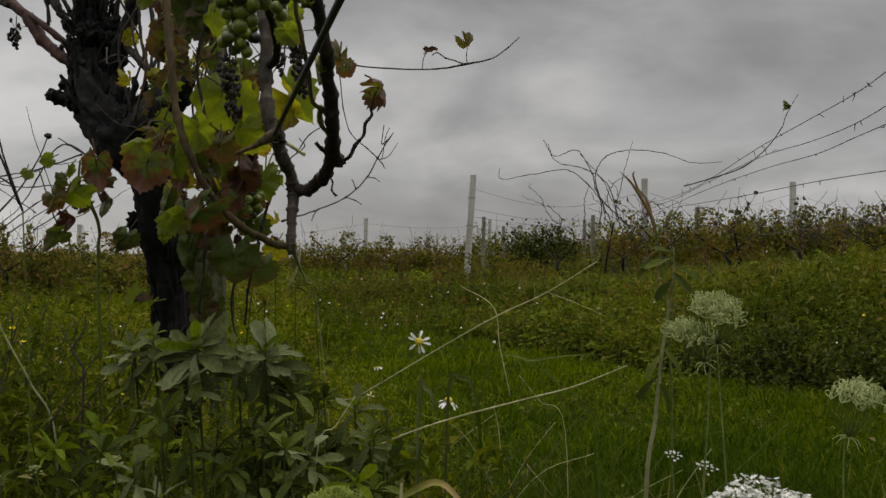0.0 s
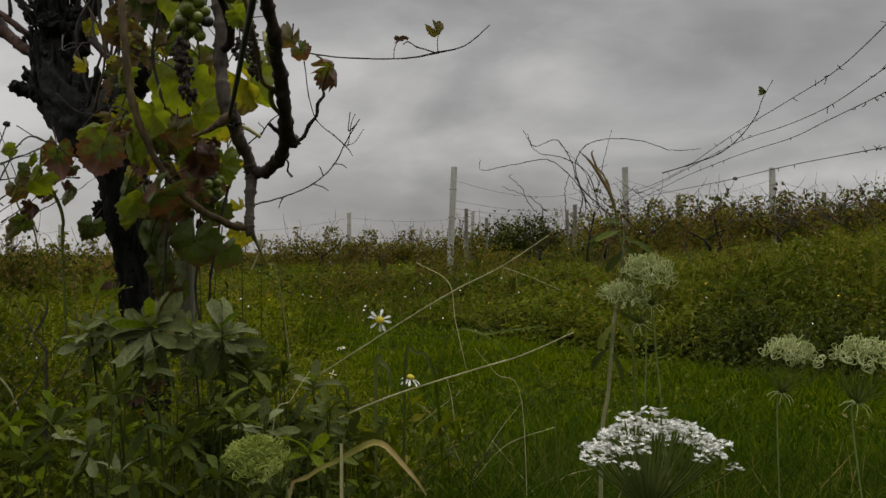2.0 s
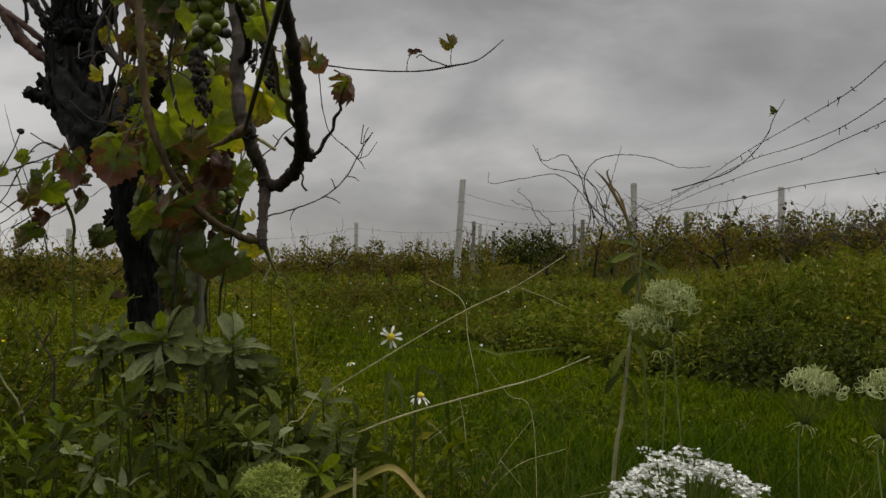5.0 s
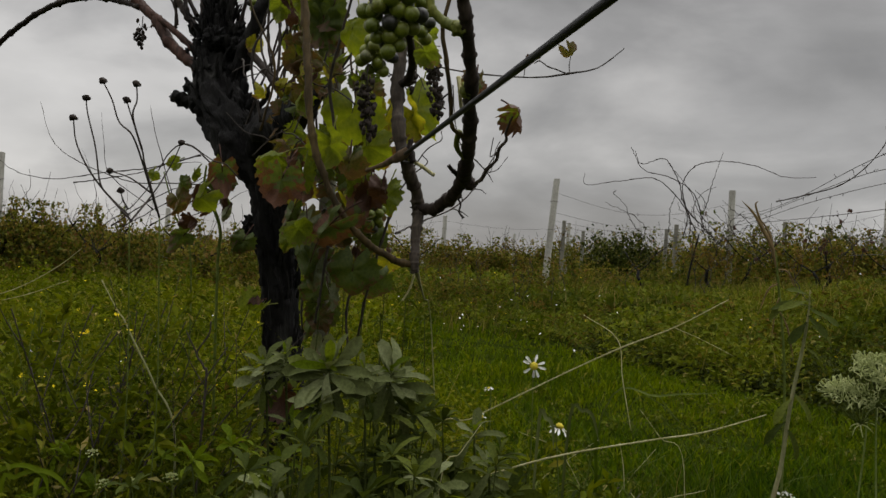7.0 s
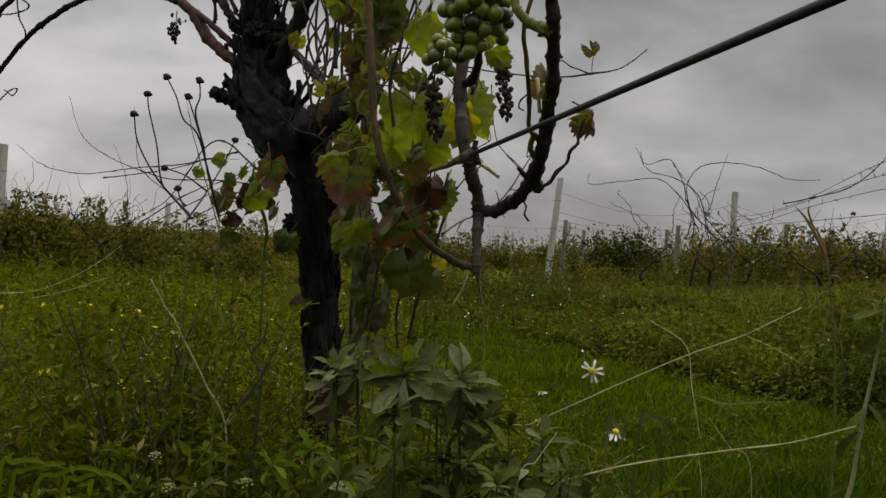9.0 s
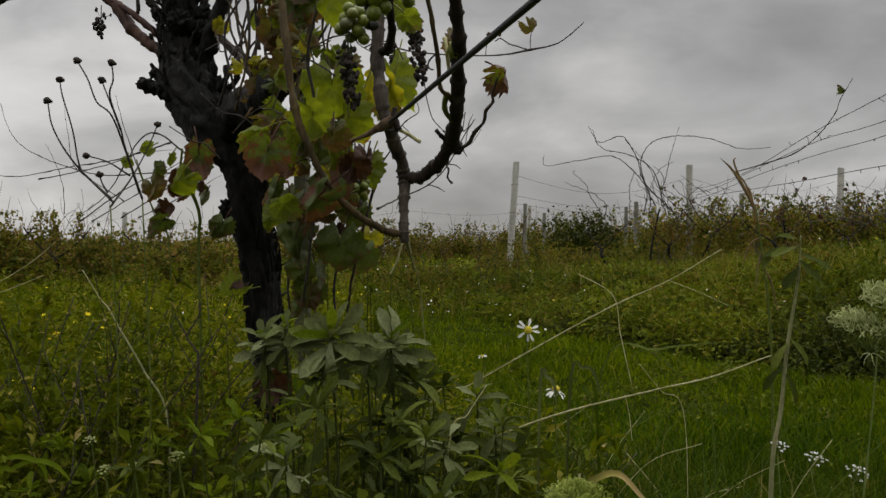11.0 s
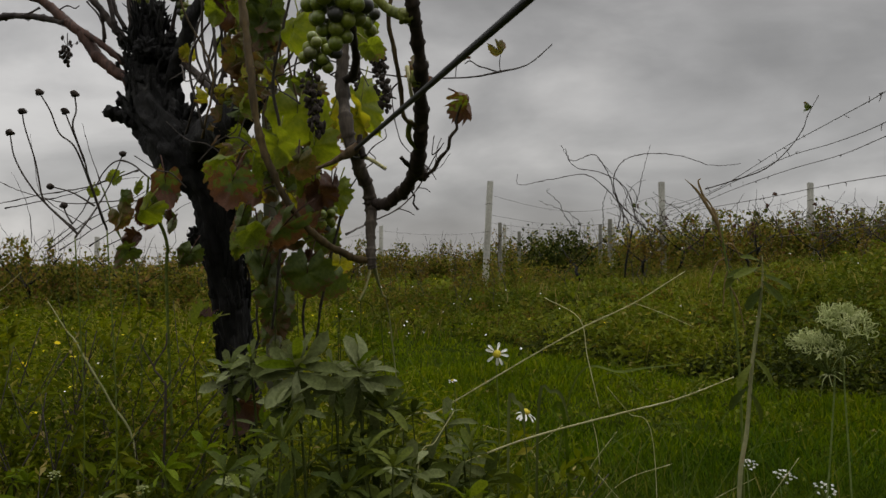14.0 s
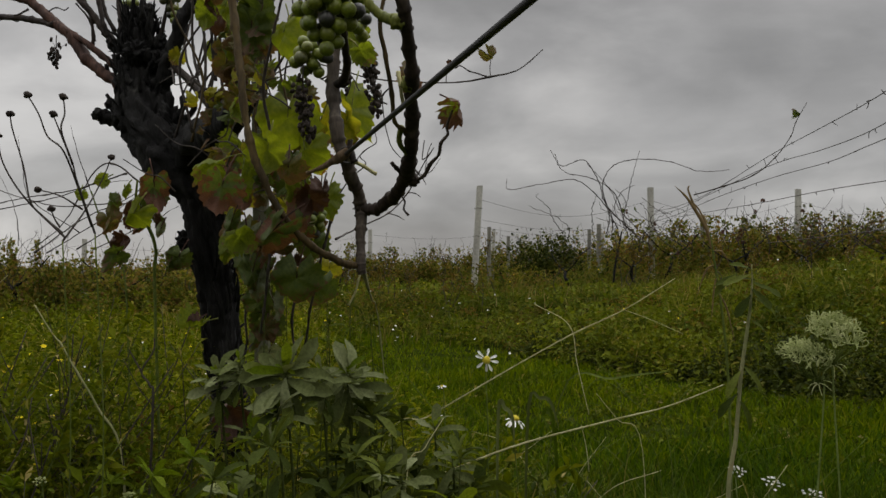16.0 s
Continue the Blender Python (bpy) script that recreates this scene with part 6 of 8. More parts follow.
dried_bunch((0.132, 1.14, 1.15), (0.146, 1.14, 1.068), 0.019, 90, 0.0038, 1)
dried_bunch((0.026, 1.14, 1.113), (0.036, 1.14, 1.021), 0.021, 105, 0.0040, 2)
dried_bunch((-0.904, 2.200, 1.445), (-0.911, 2.200, 1.392), 0.030, 34, 0.0055, 3)
dried_bunch((0.077, 1.300, 1.163), (0.070, 1.300, 1.123), 0.016, 14, 0.0038, 4)

# cable
k0, kd = Vector((0.086, 1.200, 1.006)), Vector((0.2906, -0.9568, -0.0096))
cable = thing("support_cable", k0, "taut dark cable tied to the vine", "cable")
bm = bmesh.new()
tube(bm, [k0 - kd * 0.03, k0 + kd * 0.5, k0 + kd * 1.2, k0 + kd * 2.4], [0.0034], 12, 60)
part("strand", bm, CABLE, cable)
bm = bmesh.new()
tube(bm, [k0 + Vector((0.0125 * math.cos(a), 0.003 * a, 0.0125 * math.sin(a))) for a in np.linspace(0, 9, 20)], [0.0022], 6, 60)
part("tie", bm, WIRE, cable, "rusty tie wire wound round the cane")


# ---------------------------------------------------------------- plants in the foreground
def simple_leaf(name, mat, seed, slim=0.34, curl=0.25, teeth=0.03):
    """A long oval leaf with a keel; stalk end at the origin, tip along y, one unit long."""
    r = np.random.default_rng(seed)
    rows, verts, faces = 9, [], []
    for i in range(rows):
        s = i / (rows - 1)
        w = slim * 0.74 * s**0.8 * (1 - s**4.6) ** 0.62 * (1 + teeth * r.normal()) + 0.004
        if i == 0:
            w = 0.02
        z = curl * (0.35 * s - s * s)
        for f in (-1, -0.5, 0, 0.5, 1):
            verts.append((f * w, s, z + 0.36 * abs(f) * w + 0.014 * r.normal() * abs(f) + 0.02 * math.sin(9 * s + seed) * f))
    for i in range(rows - 1):
        for j in range(4):
            a = i * 5 + j
            faces.append((a, a + 1, a + 6, a + 5))
    return raw_mesh(name, verts, faces, mat, True)


OVAL = {mat: [simple_leaf("leaf", mat, s, sl, c) for s, sl, c in ((1, 0.31, 0.25), (2, 0.26, 0.5), (3, 0.33, 0.05), (4, 0.28, 0.9))] for mat in (GREY_LEAF, FRESH_LEAF, BRIGHT_LEAF)}
pr = random.Random(9)


def leafy_weed(foot, tip, leaves, size, mat, label, top=6):
    """An upright weed: a stem, leaves in a spiral, a rosette at its tip."""
    foot = Vector((foot[0], foot[1], float(land(foot[0], foot[1]))))
    tip = Vector(tip)
    ob = thing("leafy_weed", foot, label, "weed", "leafy weeds round the vine")
    mid = foot.lerp(tip, 0.5) + Vector((pr.uniform(-0.02, 0.02), pr.uniform(-0.02, 0.02), 0))
    bm = bmesh.new()
    tube(bm, [foot - Vector((0, 0, 0.02)), mid, tip], [0.0017, 0.0014, 0.0010], 6, 10)
    part("stem", bm, DARK_STEM, ob)
    path = glide([foot, mid, tip], 40)
    for k in range(leaves):
        rosette = k < top + 5
        s = 1.0 if rosette else 1 - 0.85 * (k - top + 1) / max(leaves - top, 1)
        at = Vector(path[int(s * 40)])
        a = k * 2.4 + pr.uniform(-0.3, 0.3)
        rise = (-0.05 + 1.25 * (1 - k / (top + 5)) ** 1.3 + pr.uniform(-0.35, 0.35)) if rosette else pr.uniform(-0.9, 0.7)
        d = Vector((math.cos(a), math.sin(a), rise)).normalized()
        length = size * (pr.uniform(0.4, 0.95) if rosette else pr.uniform(0.55, 1.05))
        turn = basis(d, Vector((-d.x * 0.4, -d.y * 0.4, 1)) + Vector((pr.uniform(-0.3, 0.3), pr.uniform(-0.3, 0.3), 0)))
        mesh = OVAL[mat][pr.randrange(4)]
        turn = turn @ Matrix.Rotation(pr.gauss(0, 0.45), 4, "Y") @ Matrix.Rotation(pr.gauss(0, 0.25), 4, "X")
        piece("leaf", mesh, ob, Matrix.Translation(at) @ turn @ Matrix.Diagonal((length, length, length, 1)))
    return ob


GREY, FRESH = "grey-green downy weed with oblong leaves", "fresh green leafy weed with broad leaves"


def rosette_weed(foot, tip, size, leaves, lean, seed, label):
    """A stout weed topped by a wide whorl of large leaves; the inner ones stand up, the outer ones hang."""
    r = random.Random(seed)
    foot = Vector((foot[0], foot[1], float(land(foot[0], foot[1]))))
    tip = Vector(tip)
    ob = thing("leafy_weed", foot, label, "weed", "leafy weeds round the vine")
    mid = foot.lerp(tip, 0.5) + Vector((0.01, 0.01, 0))
    bm = bmesh.new()
    tube(bm, [foot - Vector((0, 0, 0.02)), mid, tip], [0.0022, 0.0020, 0.0018], 7, 12)
    part("stem", bm, DARK_STEM, ob)
    tilt = Matrix.Rotation(lean[1], 3, "X") @ Matrix.Rotation(lean[0], 3, "Y")
    leaves = int(leaves * 1.35)
    for k in range(leaves):
        s = k / (leaves - 1)
        a = k * 2.4 + r.uniform(-0.25, 0.25)
        up = radians(75 - 80 * s**0.7 + r.uniform(-16, 16) - (30 if k % 4 == 3 and s > 0.4 else 0))
        d = tilt @ Vector((math.cos(a) * math.cos(up), math.sin(a) * math.cos(up), math.sin(up)))
        long = size * (0.35 + 0.65 * min(1.0, s * 2.6)) * r.uniform(0.50, 1.05)
        face = tilt @ Vector((-math.cos(a) * math.sin(up), -math.sin(a) * math.sin(up), math.cos(up)))
        turn = basis(d, face) @ Matrix.Rotation(r.gauss(0, 0.5), 4, "Y") @ Matrix.Rotation(r.gauss(0, 0.16), 4, "X")
        at = tip - (tip - mid).normalized() * 0.03 * s
        piece("leaf", OVAL[BRIGHT_LEAF if s < 0.2 else FRESH_LEAF if s > 0.75 and k % 3 == 0 else GREY_LEAF][(0, 1, 2, 3)[k % 4]], ob, Matrix.Translation(at) @ turn @ Matrix.Diagonal((long * r.uniform(0.85, 1.15), long, long, 1)))
    # lower leaves take the darker green: shade below the whorl put into colour
    for k in range(22):
        s = r.uniform(0.3, 0.95)
        at = foot.lerp(tip, s)
        a = r.uniform(0, 6.28)
        d = Vector((math.cos(a), math.sin(a), r.uniform(-0.9, 0.1))).normalized()
        turn = basis(d, Vector((0, 0, 1)) + Vector((r.uniform(-0.3, 0.3), r.uniform(-0.5, 0.1), 0)))
        long = size * r.uniform(0.45, 0.85)
        piece("leaf", OVAL[GREY_LEAF if k % 6 == 0 else FRESH_LEAF][k % 4], ob, Matrix.Translation(at) @ turn @ Matrix.Diagonal((long, long, long, 1)))


for tip, back, size, n, lean in (
    ((-0.054, 0.971, 0.668), 0.05, 0.0500, 22, (-0.25, 0.75)), ((-0.022, 0.960, 0.686), 0.05, 0.0440, 16, (0.1, 0.6)), ((0.054, 0.913, 0.682), 0.04, 0.0690, 28, (0.1, 0.85)), ((0.118, 1.036, 0.664), 0.03, 0.0660, 24, (0.3, 0.75)), ((0.090, 0.985, 0.668), 0.03, 0.0480, 16, (-0.1, 0.5)),
    ((0.130, 1.100, 0.635), 0.03, 0.0557, 18, (0.35, 0.6)), ((0.047, 0.900, 0.632), 0.02, 0.0537, 16, (-0.25, 0.7)), ((0.244, 1.100, 0.578), 0.03, 0.0522, 10, (0.1, 0.3)),
    ((0.037, 0.750, 0.555), 0.01, 0.0522, 11, (-0.2, 0.3)), ((0.210, 0.920, 0.543), 0.01, 0.0569, 11, (0.1, 0.4)), ((0.274, 1.050, 0.540), 0.02, 0.0503, 10, (0.2, 0.3))):
    rosette_weed((tip[0], tip[1] + back), tip, size, n, lean, int(size * 1e5) + n, GREY)
for tip, back, n, size, mat in (
    ((0.011, 0.936, 0.582), 0.03, 8, 0.0653, BRIGHT_LEAF), ((-0.050, 0.850, 0.571), 0.02, 8, 0.0515, BRIGHT_LEAF), ((0.082, 0.720, 0.612), 0.01, 8, 0.0539, FRESH_LEAF), ((0.028, 0.680, 0.583), 0.01, 8, 0.0439, FRESH_LEAF),
    ((0.015, 0.660, 0.544), 0.01, 8, 0.0477, FRESH_LEAF), ((0.150, 0.750, 0.549), 0.01, 8, 0.0555, FRESH_LEAF), ((0.283, 0.850, 0.514), 0.01, 9, 0.0500, BRIGHT_LEAF), ((0.232, 0.620, 0.538), 0.01, 8, 0.0457, FRESH_LEAF),
    ((0.152, 0.600, 0.537), 0.01, 8, 0.0436, FRESH_LEAF), ((-0.085, 0.800, 0.556), 0.01, 8, 0.0410, BRIGHT_LEAF), ((0.288, 1.000, 0.545), 0.02, 8, 0.0444, FRESH_LEAF), ((0.193, 0.850, 0.555), 0.01, 8, 0.0472, FRESH_LEAF),
):
    leafy_weed((tip[0] + pr.uniform(-0.04, 0.04), tip[1] + back), tip, int(n * 2.0), size, mat, GREY if mat is GREY_LEAF else FRESH)


for k in range(72):
    x_, y_ = pr.uniform(-0.60, 0.30), pr.uniform(0.62, 1.30)
    z_ = float(land(x_, y_)) + pr.uniform(0.12, 0.33) * (0.7 if y_ < 0.75 else 1.0)
    mat = pr.choice((FRESH_LEAF, BRIGHT_LEAF) if x_ < -0.05 else (FRESH_LEAF, FRESH_LEAF, FRESH_LEAF, BRIGHT_LEAF))
    leafy_weed((x_ + pr.uniform(-0.03, 0.03), y_ + 0.02), (x_, y_, z_), 18, pr.uniform(0.038, 0.062), mat, GREY if mat is GREY_LEAF else FRESH)
for k in range(34):
    x_, y_ = pr.uniform(0.14, 0.46), pr.uniform(0.95, 1.6)
    z_ = float(land(x_, y_)) + pr.uniform(0.08, 0.24) * (1.5 - 1.6 * (x_ - 0.1))
    mat = FRESH_LEAF if pr.random() < 0.85 else GREY_LEAF
    leafy_weed((x_ + pr.uniform(-0.03, 0.03), y_ + 0.02), (x_, y_, z_), 13, pr.uniform(0.03, 0.05), mat, GREY if mat is GREY_LEAF else FRESH)
for k in range(15):
    x_, y_ = pr.uniform(0.13, 0.34), pr.uniform(0.86, 1.2)
    z_ = 0.60 - 0.42 * max(0.0, x_ - 0.14) - pr.uniform(0.0, 0.12)
    leafy_weed((x_ + pr.uniform(-0.03, 0.03), y_ + 0.02), (x_, y_, z_), 17, pr.uniform(0.045, 0.07), FRESH_LEAF, "dark green leafy weed with long narrow leaves")
# dark leaves here, their colour also carrying the shade beside the vine
for k in range(22):
    tip = Vector((0.121, 1.120, 0.566)) + Vector((pr.uniform(-0.10, 0.10), pr.uniform(-0.10, 0.20), pr.uniform(-0.11, 0.05)))
    leafy_weed((tip.x + pr.uniform(-0.02, 0.02), tip.y + 0.02), tip, 20, pr.uniform(0.04, 0.06), FRESH_LEAF, FRESH)
for k, tip in enumerate(((-0.132, 1.600, 0.779), (-0.137, 1.750, 0.820), (-0.038, 1.550, 0.760), (-0.051, 1.800, 0.796), (0.019, 1.700, 0.734), (-0.109, 1.450, 0.727), (0.025, 1.400, 0.709), (0.064, 1.700, 0.697))):
    leafy_weed((tip[0] + pr.uniform(-0.03, 0.03), tip[1] + 0.02), tip, 26, pr.uniform(0.022, 0.034), FRESH_LEAF, "slender upright weed with small olive leaves", 4)
r = np.random.default_rng(41)
n = 5200
x, y = r.uniform(-0.70, 0.70, n), r.uniform(0.66, 1.6, n)
# blades towards the lane also take the grass with shade in its colour
shaded = x > 0.30 + 0.08 * np.sin(9 * y)
for name, keep, mat, tall, label in (("mound_grass", ~shaded, MOUND, 0.36, "dark tangled grass round the vine's foot"), ("lush_grass", shaded, SHADED_GRASS, 0.30, "deep green grass at the lane's edge, coloured darker as in shade")):
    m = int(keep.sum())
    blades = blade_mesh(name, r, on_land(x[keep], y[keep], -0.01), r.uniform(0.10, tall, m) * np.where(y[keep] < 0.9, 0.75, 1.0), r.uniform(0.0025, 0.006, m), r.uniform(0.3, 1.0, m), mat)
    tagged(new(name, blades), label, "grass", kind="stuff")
n = 420
x, y = r.uniform(-0.75, 0.36, n), r.uniform(0.62, 1.75, n)
weeds("mound_weeds", r, x, y, 22, r.uniform(0.10, 0.34, n), np.full(n, 0.030), MOUND, "dense leafy undergrowth round the vine's foot", 0.42)


def curved(name, points, radii, mat, owner, label="", sides=6):
    bm = bmesh.new()
    tube(bm, points, radii, sides, 6 * (len(points) - 1))
    return part(name, bm, mat, owner, label)


def ground_under(p):
    return Vector((p[0], p[1], float(land(p[0], p[1])) - 0.01))


# daisies
def daisy(centre, radius, face, foot, petals, label, seed, hang=0.0):
    r = random.Random(seed)
    c, f = Vector(centre), Vector(face).normalized()
    g = ground_under(foot)
    ob = thing("daisy", g, label, "flower", "daisies by the vine")
    curved("stem", [g, g.lerp(c, 0.5) + Vector((0.015, 0, 0.02)), c - f * 0.02, c - f * 0.002], [0.0014, 0.001], STEM, ob)
    bm = bmesh.new()
    blob(bm, (0, 0, 0), (radius * 0.36, radius * 0.36, radius * 0.24), 2, 0.15, 30)
    turn = basis(Vector((0.1, 0.2, 1)) if abs(f.z) < 0.7 else Vector((0.1, 1, 0.2)), f)
    bmesh.ops.transform(bm, matrix=Matrix.Translation(c) @ turn, verts=bm.verts)
    part("disc", bm, DISC, ob, "yellow flower disc")
    for k in petals:
        a = 2 * math.pi * k / 13 + r.uniform(-0.08, 0.08)
        d = turn.to_3x3() @ Vector((math.cos(a), math.sin(a), r.uniform(-0.35, 0.05) - hang)).normalized()
        m = Matrix.Translation(c + d * radius * 0.22) @ basis(d, f) @ Matrix.Diagonal((radius, radius * 0.85, radius, 1))
        piece("petal", PETAL_MESH, ob, m)


PETAL_MESH = simple_leaf("petal", PETAL, 3, 0.24, 0.12, 0.01)
daisy((0.322, 1.360, 0.652), 0.0215, (0.1, -1, 0.25), (0.30, 1.42), (0, 1, 3, 5, 6, 8, 10, 11), "white daisy with some petals missing", 1)
daisy((0.376, 1.400, 0.541), 0.022, (0.25, -0.22, 0.94), (0.36, 1.45), (0, 1, 2, 4, 6, 8, 9, 10, 12), "drooping white daisy losing its petals", 2, 0.45)
daisy((0.236, 1.450, 0.592), 0.009, (-0.2, -0.6, 0.8), (0.22, 1.5), (0, 2, 4, 6, 8, 10, 12), "tiny white half-open daisy", 3)
daisy((0.235, 1.350, 0.553), 0.008, (-0.2, -0.8, 0.5), (0.22, 1.4), (0, 3, 6, 9), "tiny white half-open daisy", 4)


# dry grass stalks
def dry_stalk(label, *lines):
    g = Vector(lines[0][0][0])
    ob = thing("dry_grass_stalk", g, label, "grass stalk", "dry grass stalks")
    for points, radii, mat in lines:
        curved("stalk", points, radii, mat, ob, "", 5)


s1 = (0.542, 1.170, 0.753)
dry_stalk("long dry grass stalk with side stems",
          ([ground_under((0.043, 1.380, 0.438)), (0.145, 1.320, 0.511), (0.219, 1.280, 0.559), (0.297, 1.250, 0.609), (0.378, 1.220, 0.661), (0.464, 1.190, 0.713), s1, (0.619, 1.150, 0.804)], [0.001088, 0.001088, 0.001088, 0.001224, 0.001088, 0.001224, 0.000952, 0.00068], STRAW),
          ([s1, (0.587, 1.180, 0.737), (0.640, 1.190, 0.714)], [0.000612, 0.000408], STRAW),
          ([(0.401, 1.200, 0.760), (0.456, 1.180, 0.727), (0.467, 1.160, 0.667), (0.485, 1.150, 0.588)], [0.000612, 0.000748, 0.000612], STRAW),
          ([(0.388, 1.200, 0.760), (0.346, 1.220, 0.710), (0.313, 1.220, 0.662)], [0.000544, 0.000408], STEM))
dry_stalk("long straw-coloured grass stalk leaning across the lane",
          ([ground_under((0.073, 1.180, 0.396)), (0.156, 1.130, 0.453), (0.221, 1.100, 0.487), (0.360, 1.040, 0.556), (0.494, 0.970, 0.608), (0.563, 0.930, 0.634), (0.631, 0.900, 0.668)], [0.00136, 0.00136, 0.001428, 0.00136, 0.001224, 0.00102, 0.00068], STRAW),
          ([(0.458, 1.000, 0.596), (0.465, 1.000, 0.565), (0.469, 1.000, 0.531)], [0.000544], STRAW))
dry_stalk("pale bent grass stalk", ([ground_under((0.209, 0.950, 0.517)), (0.214, 0.950, 0.518), (0.239, 0.960, 0.568), (0.264, 0.970, 0.608)], [0.000952, 0.000816, 0.000544], STRAW))
gr = np.random.default_rng(64)
for k in range(44):
    x_, y_ = gr.uniform(0.18, 0.72), gr.uniform(1.1, 1.95)
    g = Vector((x_, y_, float(land(x_, y_)) - 0.01))
    d = Vector((gr.choice((-1, 1)) * gr.uniform(0.06, 0.2), gr.normal() * 0.04, 0))
    h = gr.uniform(0.16, 0.40)
    dry_stalk("thin arching grass stem over the lane's edge", ([g, g + d * 0.4 + Vector((0, 0, h * 0.5)), g + d * 0.9 + Vector((0, 0, h * 0.9)), g + d * 1.5 + Vector((0, 0, h * gr.uniform(0.95, 1.3)))], [0.0009, 0.0005], STRAW if k % 5 == 0 else STEM))
dry_stalk("drooping green grass stem", ([ground_under((0.646, 1.300, 0.498)), (0.631, 1.250, 0.517), (0.562, 1.200, 0.602), (0.505, 1.180, 0.640), (0.475, 1.180, 0.610)], [0.000816, 0.00068], STEM),
          ([(0.562, 1.200, 0.602), (0.533, 1.200, 0.635), (0.495, 1.200, 0.676)], [0.000816, 0.000408], STEM))
dry_stalk("thin pale grass stem", ([ground_under((0.587, 1.200, 0.506)), (0.577, 1.200, 0.523), (0.534, 1.180, 0.576), (0.499, 1.170, 0.619)], [0.00068, 0.000476], STRAW))
dry_stalk("thin green grass stem", ([ground_under((0.631, 1.300, 0.420)), (0.617, 1.250, 0.451), (0.589, 1.220, 0.541), (0.536, 1.200, 0.608)], [0.000884, 0.000544], STEM))
dry_stalk("thin straw stalk in the meadow", ([ground_under((-0.324, 1.300, 0.465)), (-0.324, 1.300, 0.465), (-0.377, 1.310, 0.563), (-0.410, 1.320, 0.609), (-0.443, 1.340, 0.644), (-0.466, 1.350, 0.674), (-0.487, 1.360, 0.691), (-0.533, 1.380, 0.744)], [0.0021, 0.0021, 0.0019, 0.0016, 0.0010], PALE_STEM))
dry_stalk("thin straw stalk leaning in the meadow", ([ground_under((-0.608, 1.700, 0.256)), (-0.637, 1.600, 0.363), (-0.763, 1.600, 0.443), (-0.835, 1.600, 0.499), (-1.009, 1.600, 0.615)], [0.001088, 0.000816], STEM))
dry_stalk("thin bowed dry stems in the meadow", ([(-1.052, 1.700, 0.659), (-0.967, 1.700, 0.672), (-0.885, 1.700, 0.707), (-0.812, 1.700, 0.753), (-0.760, 1.700, 0.797)], [0.000952], STRAW), ([(-0.979, 1.700, 0.652), (-0.882, 1.700, 0.681), (-0.788, 1.700, 0.719)], [0.000816], STRAW))
dry_stalk("dark forked dead stem", ([ground_under((-0.285, 1.300, 0.493)), (-0.253, 1.250, 0.562), (-0.259, 1.250, 0.611), (-0.274, 1.250, 0.635), (-0.254, 1.250, 0.670), (-0.252, 1.250, 0.694)], [0.0024, 0.0020, 0.0013], TWIG),
          ([(-0.274, 1.250, 0.635), (-0.289, 1.250, 0.660), (-0.297, 1.250, 0.674)], [0.0018, 0.0009], TWIG))


# broad grass blades
def ribbon(points, widths, mat, label, name="grass_blade"):
    p = glide([(*q, w) for q, w in zip(points, widths)], 18)
    verts, faces = [], []
    for i, row in enumerate(p):
        d = Vector(p[min(i + 1, 18)][:3] - p[max(i - 1, 0)][:3]).normalized()
        side = d.cross(Vector((0.3, -0.8, 0.5))).normalized()
        lift = side.cross(d) * row[3] * 0.22
        c = Vector(row[:3])
        verts += [c - side * row[3] / 2 + lift, c, c + side * row[3] / 2 + lift]
    for i in range(18):
        for j in (0, 1):
            a = 3 * i + j
            faces.append((a, a + 1, a + 4, a + 3))
    g = Vector(points[0])
    ob = thing(name, g, label, "grass blade", "single grass blades")
    mesh = raw_mesh("blade", [Vector(v) - g for v in verts], faces, mat, True)
    link_mesh("blade", mesh, ob)


ribbon([ground_under((0.285, 0.600)), (0.305, 0.590, 0.500), (0.333, 0.580, 0.551), (0.360, 0.580, 0.566), (0.385, 0.580, 0.580), (0.400, 0.580, 0.586), (0.412, 0.580, 0.582), (0.426, 0.580, 0.567), (0.442, 0.580, 0.549), (0.452, 0.580, 0.534)],
       [0.002, 0.003, 0.004, 0.005, 0.0065, 0.0065, 0.006, 0.005, 0.0035, 0.0015], BLADE, "withering green and tan grass blade bent over")
ribbon([ground_under((0.369, 0.570)), (0.369, 0.570, 0.500), (0.369, 0.570, 0.548), (0.369, 0.570, 0.587)], [0.003, 0.0035, 0.0035, 0.003], STRAW, "short cut straw stub")
ribbon([ground_under((0.395, 1.260, 0.545)), (0.443, 1.200, 0.606), (0.527, 1.170, 0.643), (0.613, 1.160, 0.657)], [0.0012, 0.0025, 0.004, 0.001], STEM, "thin pale green grass blade lying level")
ribbon([ground_under((0.385, 1.150)), (0.387, 1.120, 0.586), (0.407, 1.120, 0.616), (0.423, 1.120, 0.609), (0.436, 1.120, 0.569)], [0.003, 0.005, 0.006, 0.006, 0.001], GREY_LEAF, "drooping grey-green grass blade beside a daisy")
ribbon([ground_under((0.342, 1.150)), (0.341, 1.120, 0.578), (0.352, 1.120, 0.599), (0.363, 1.120, 0.587), (0.367, 1.120, 0.552)], [0.003, 0.005, 0.007, 0.006, 0.001], GREY_LEAF, "hanging grey-green grass blade below a daisy")
ribbon([ground_under((0.454, 1.250, 0.488)), (0.434, 1.200, 0.552), (0.414, 1.200, 0.577), (0.427, 1.180, 0.555)], [0.005, 0.006, 0.005, 0.002], NEAR_GRASS, "drooping green grass blade")


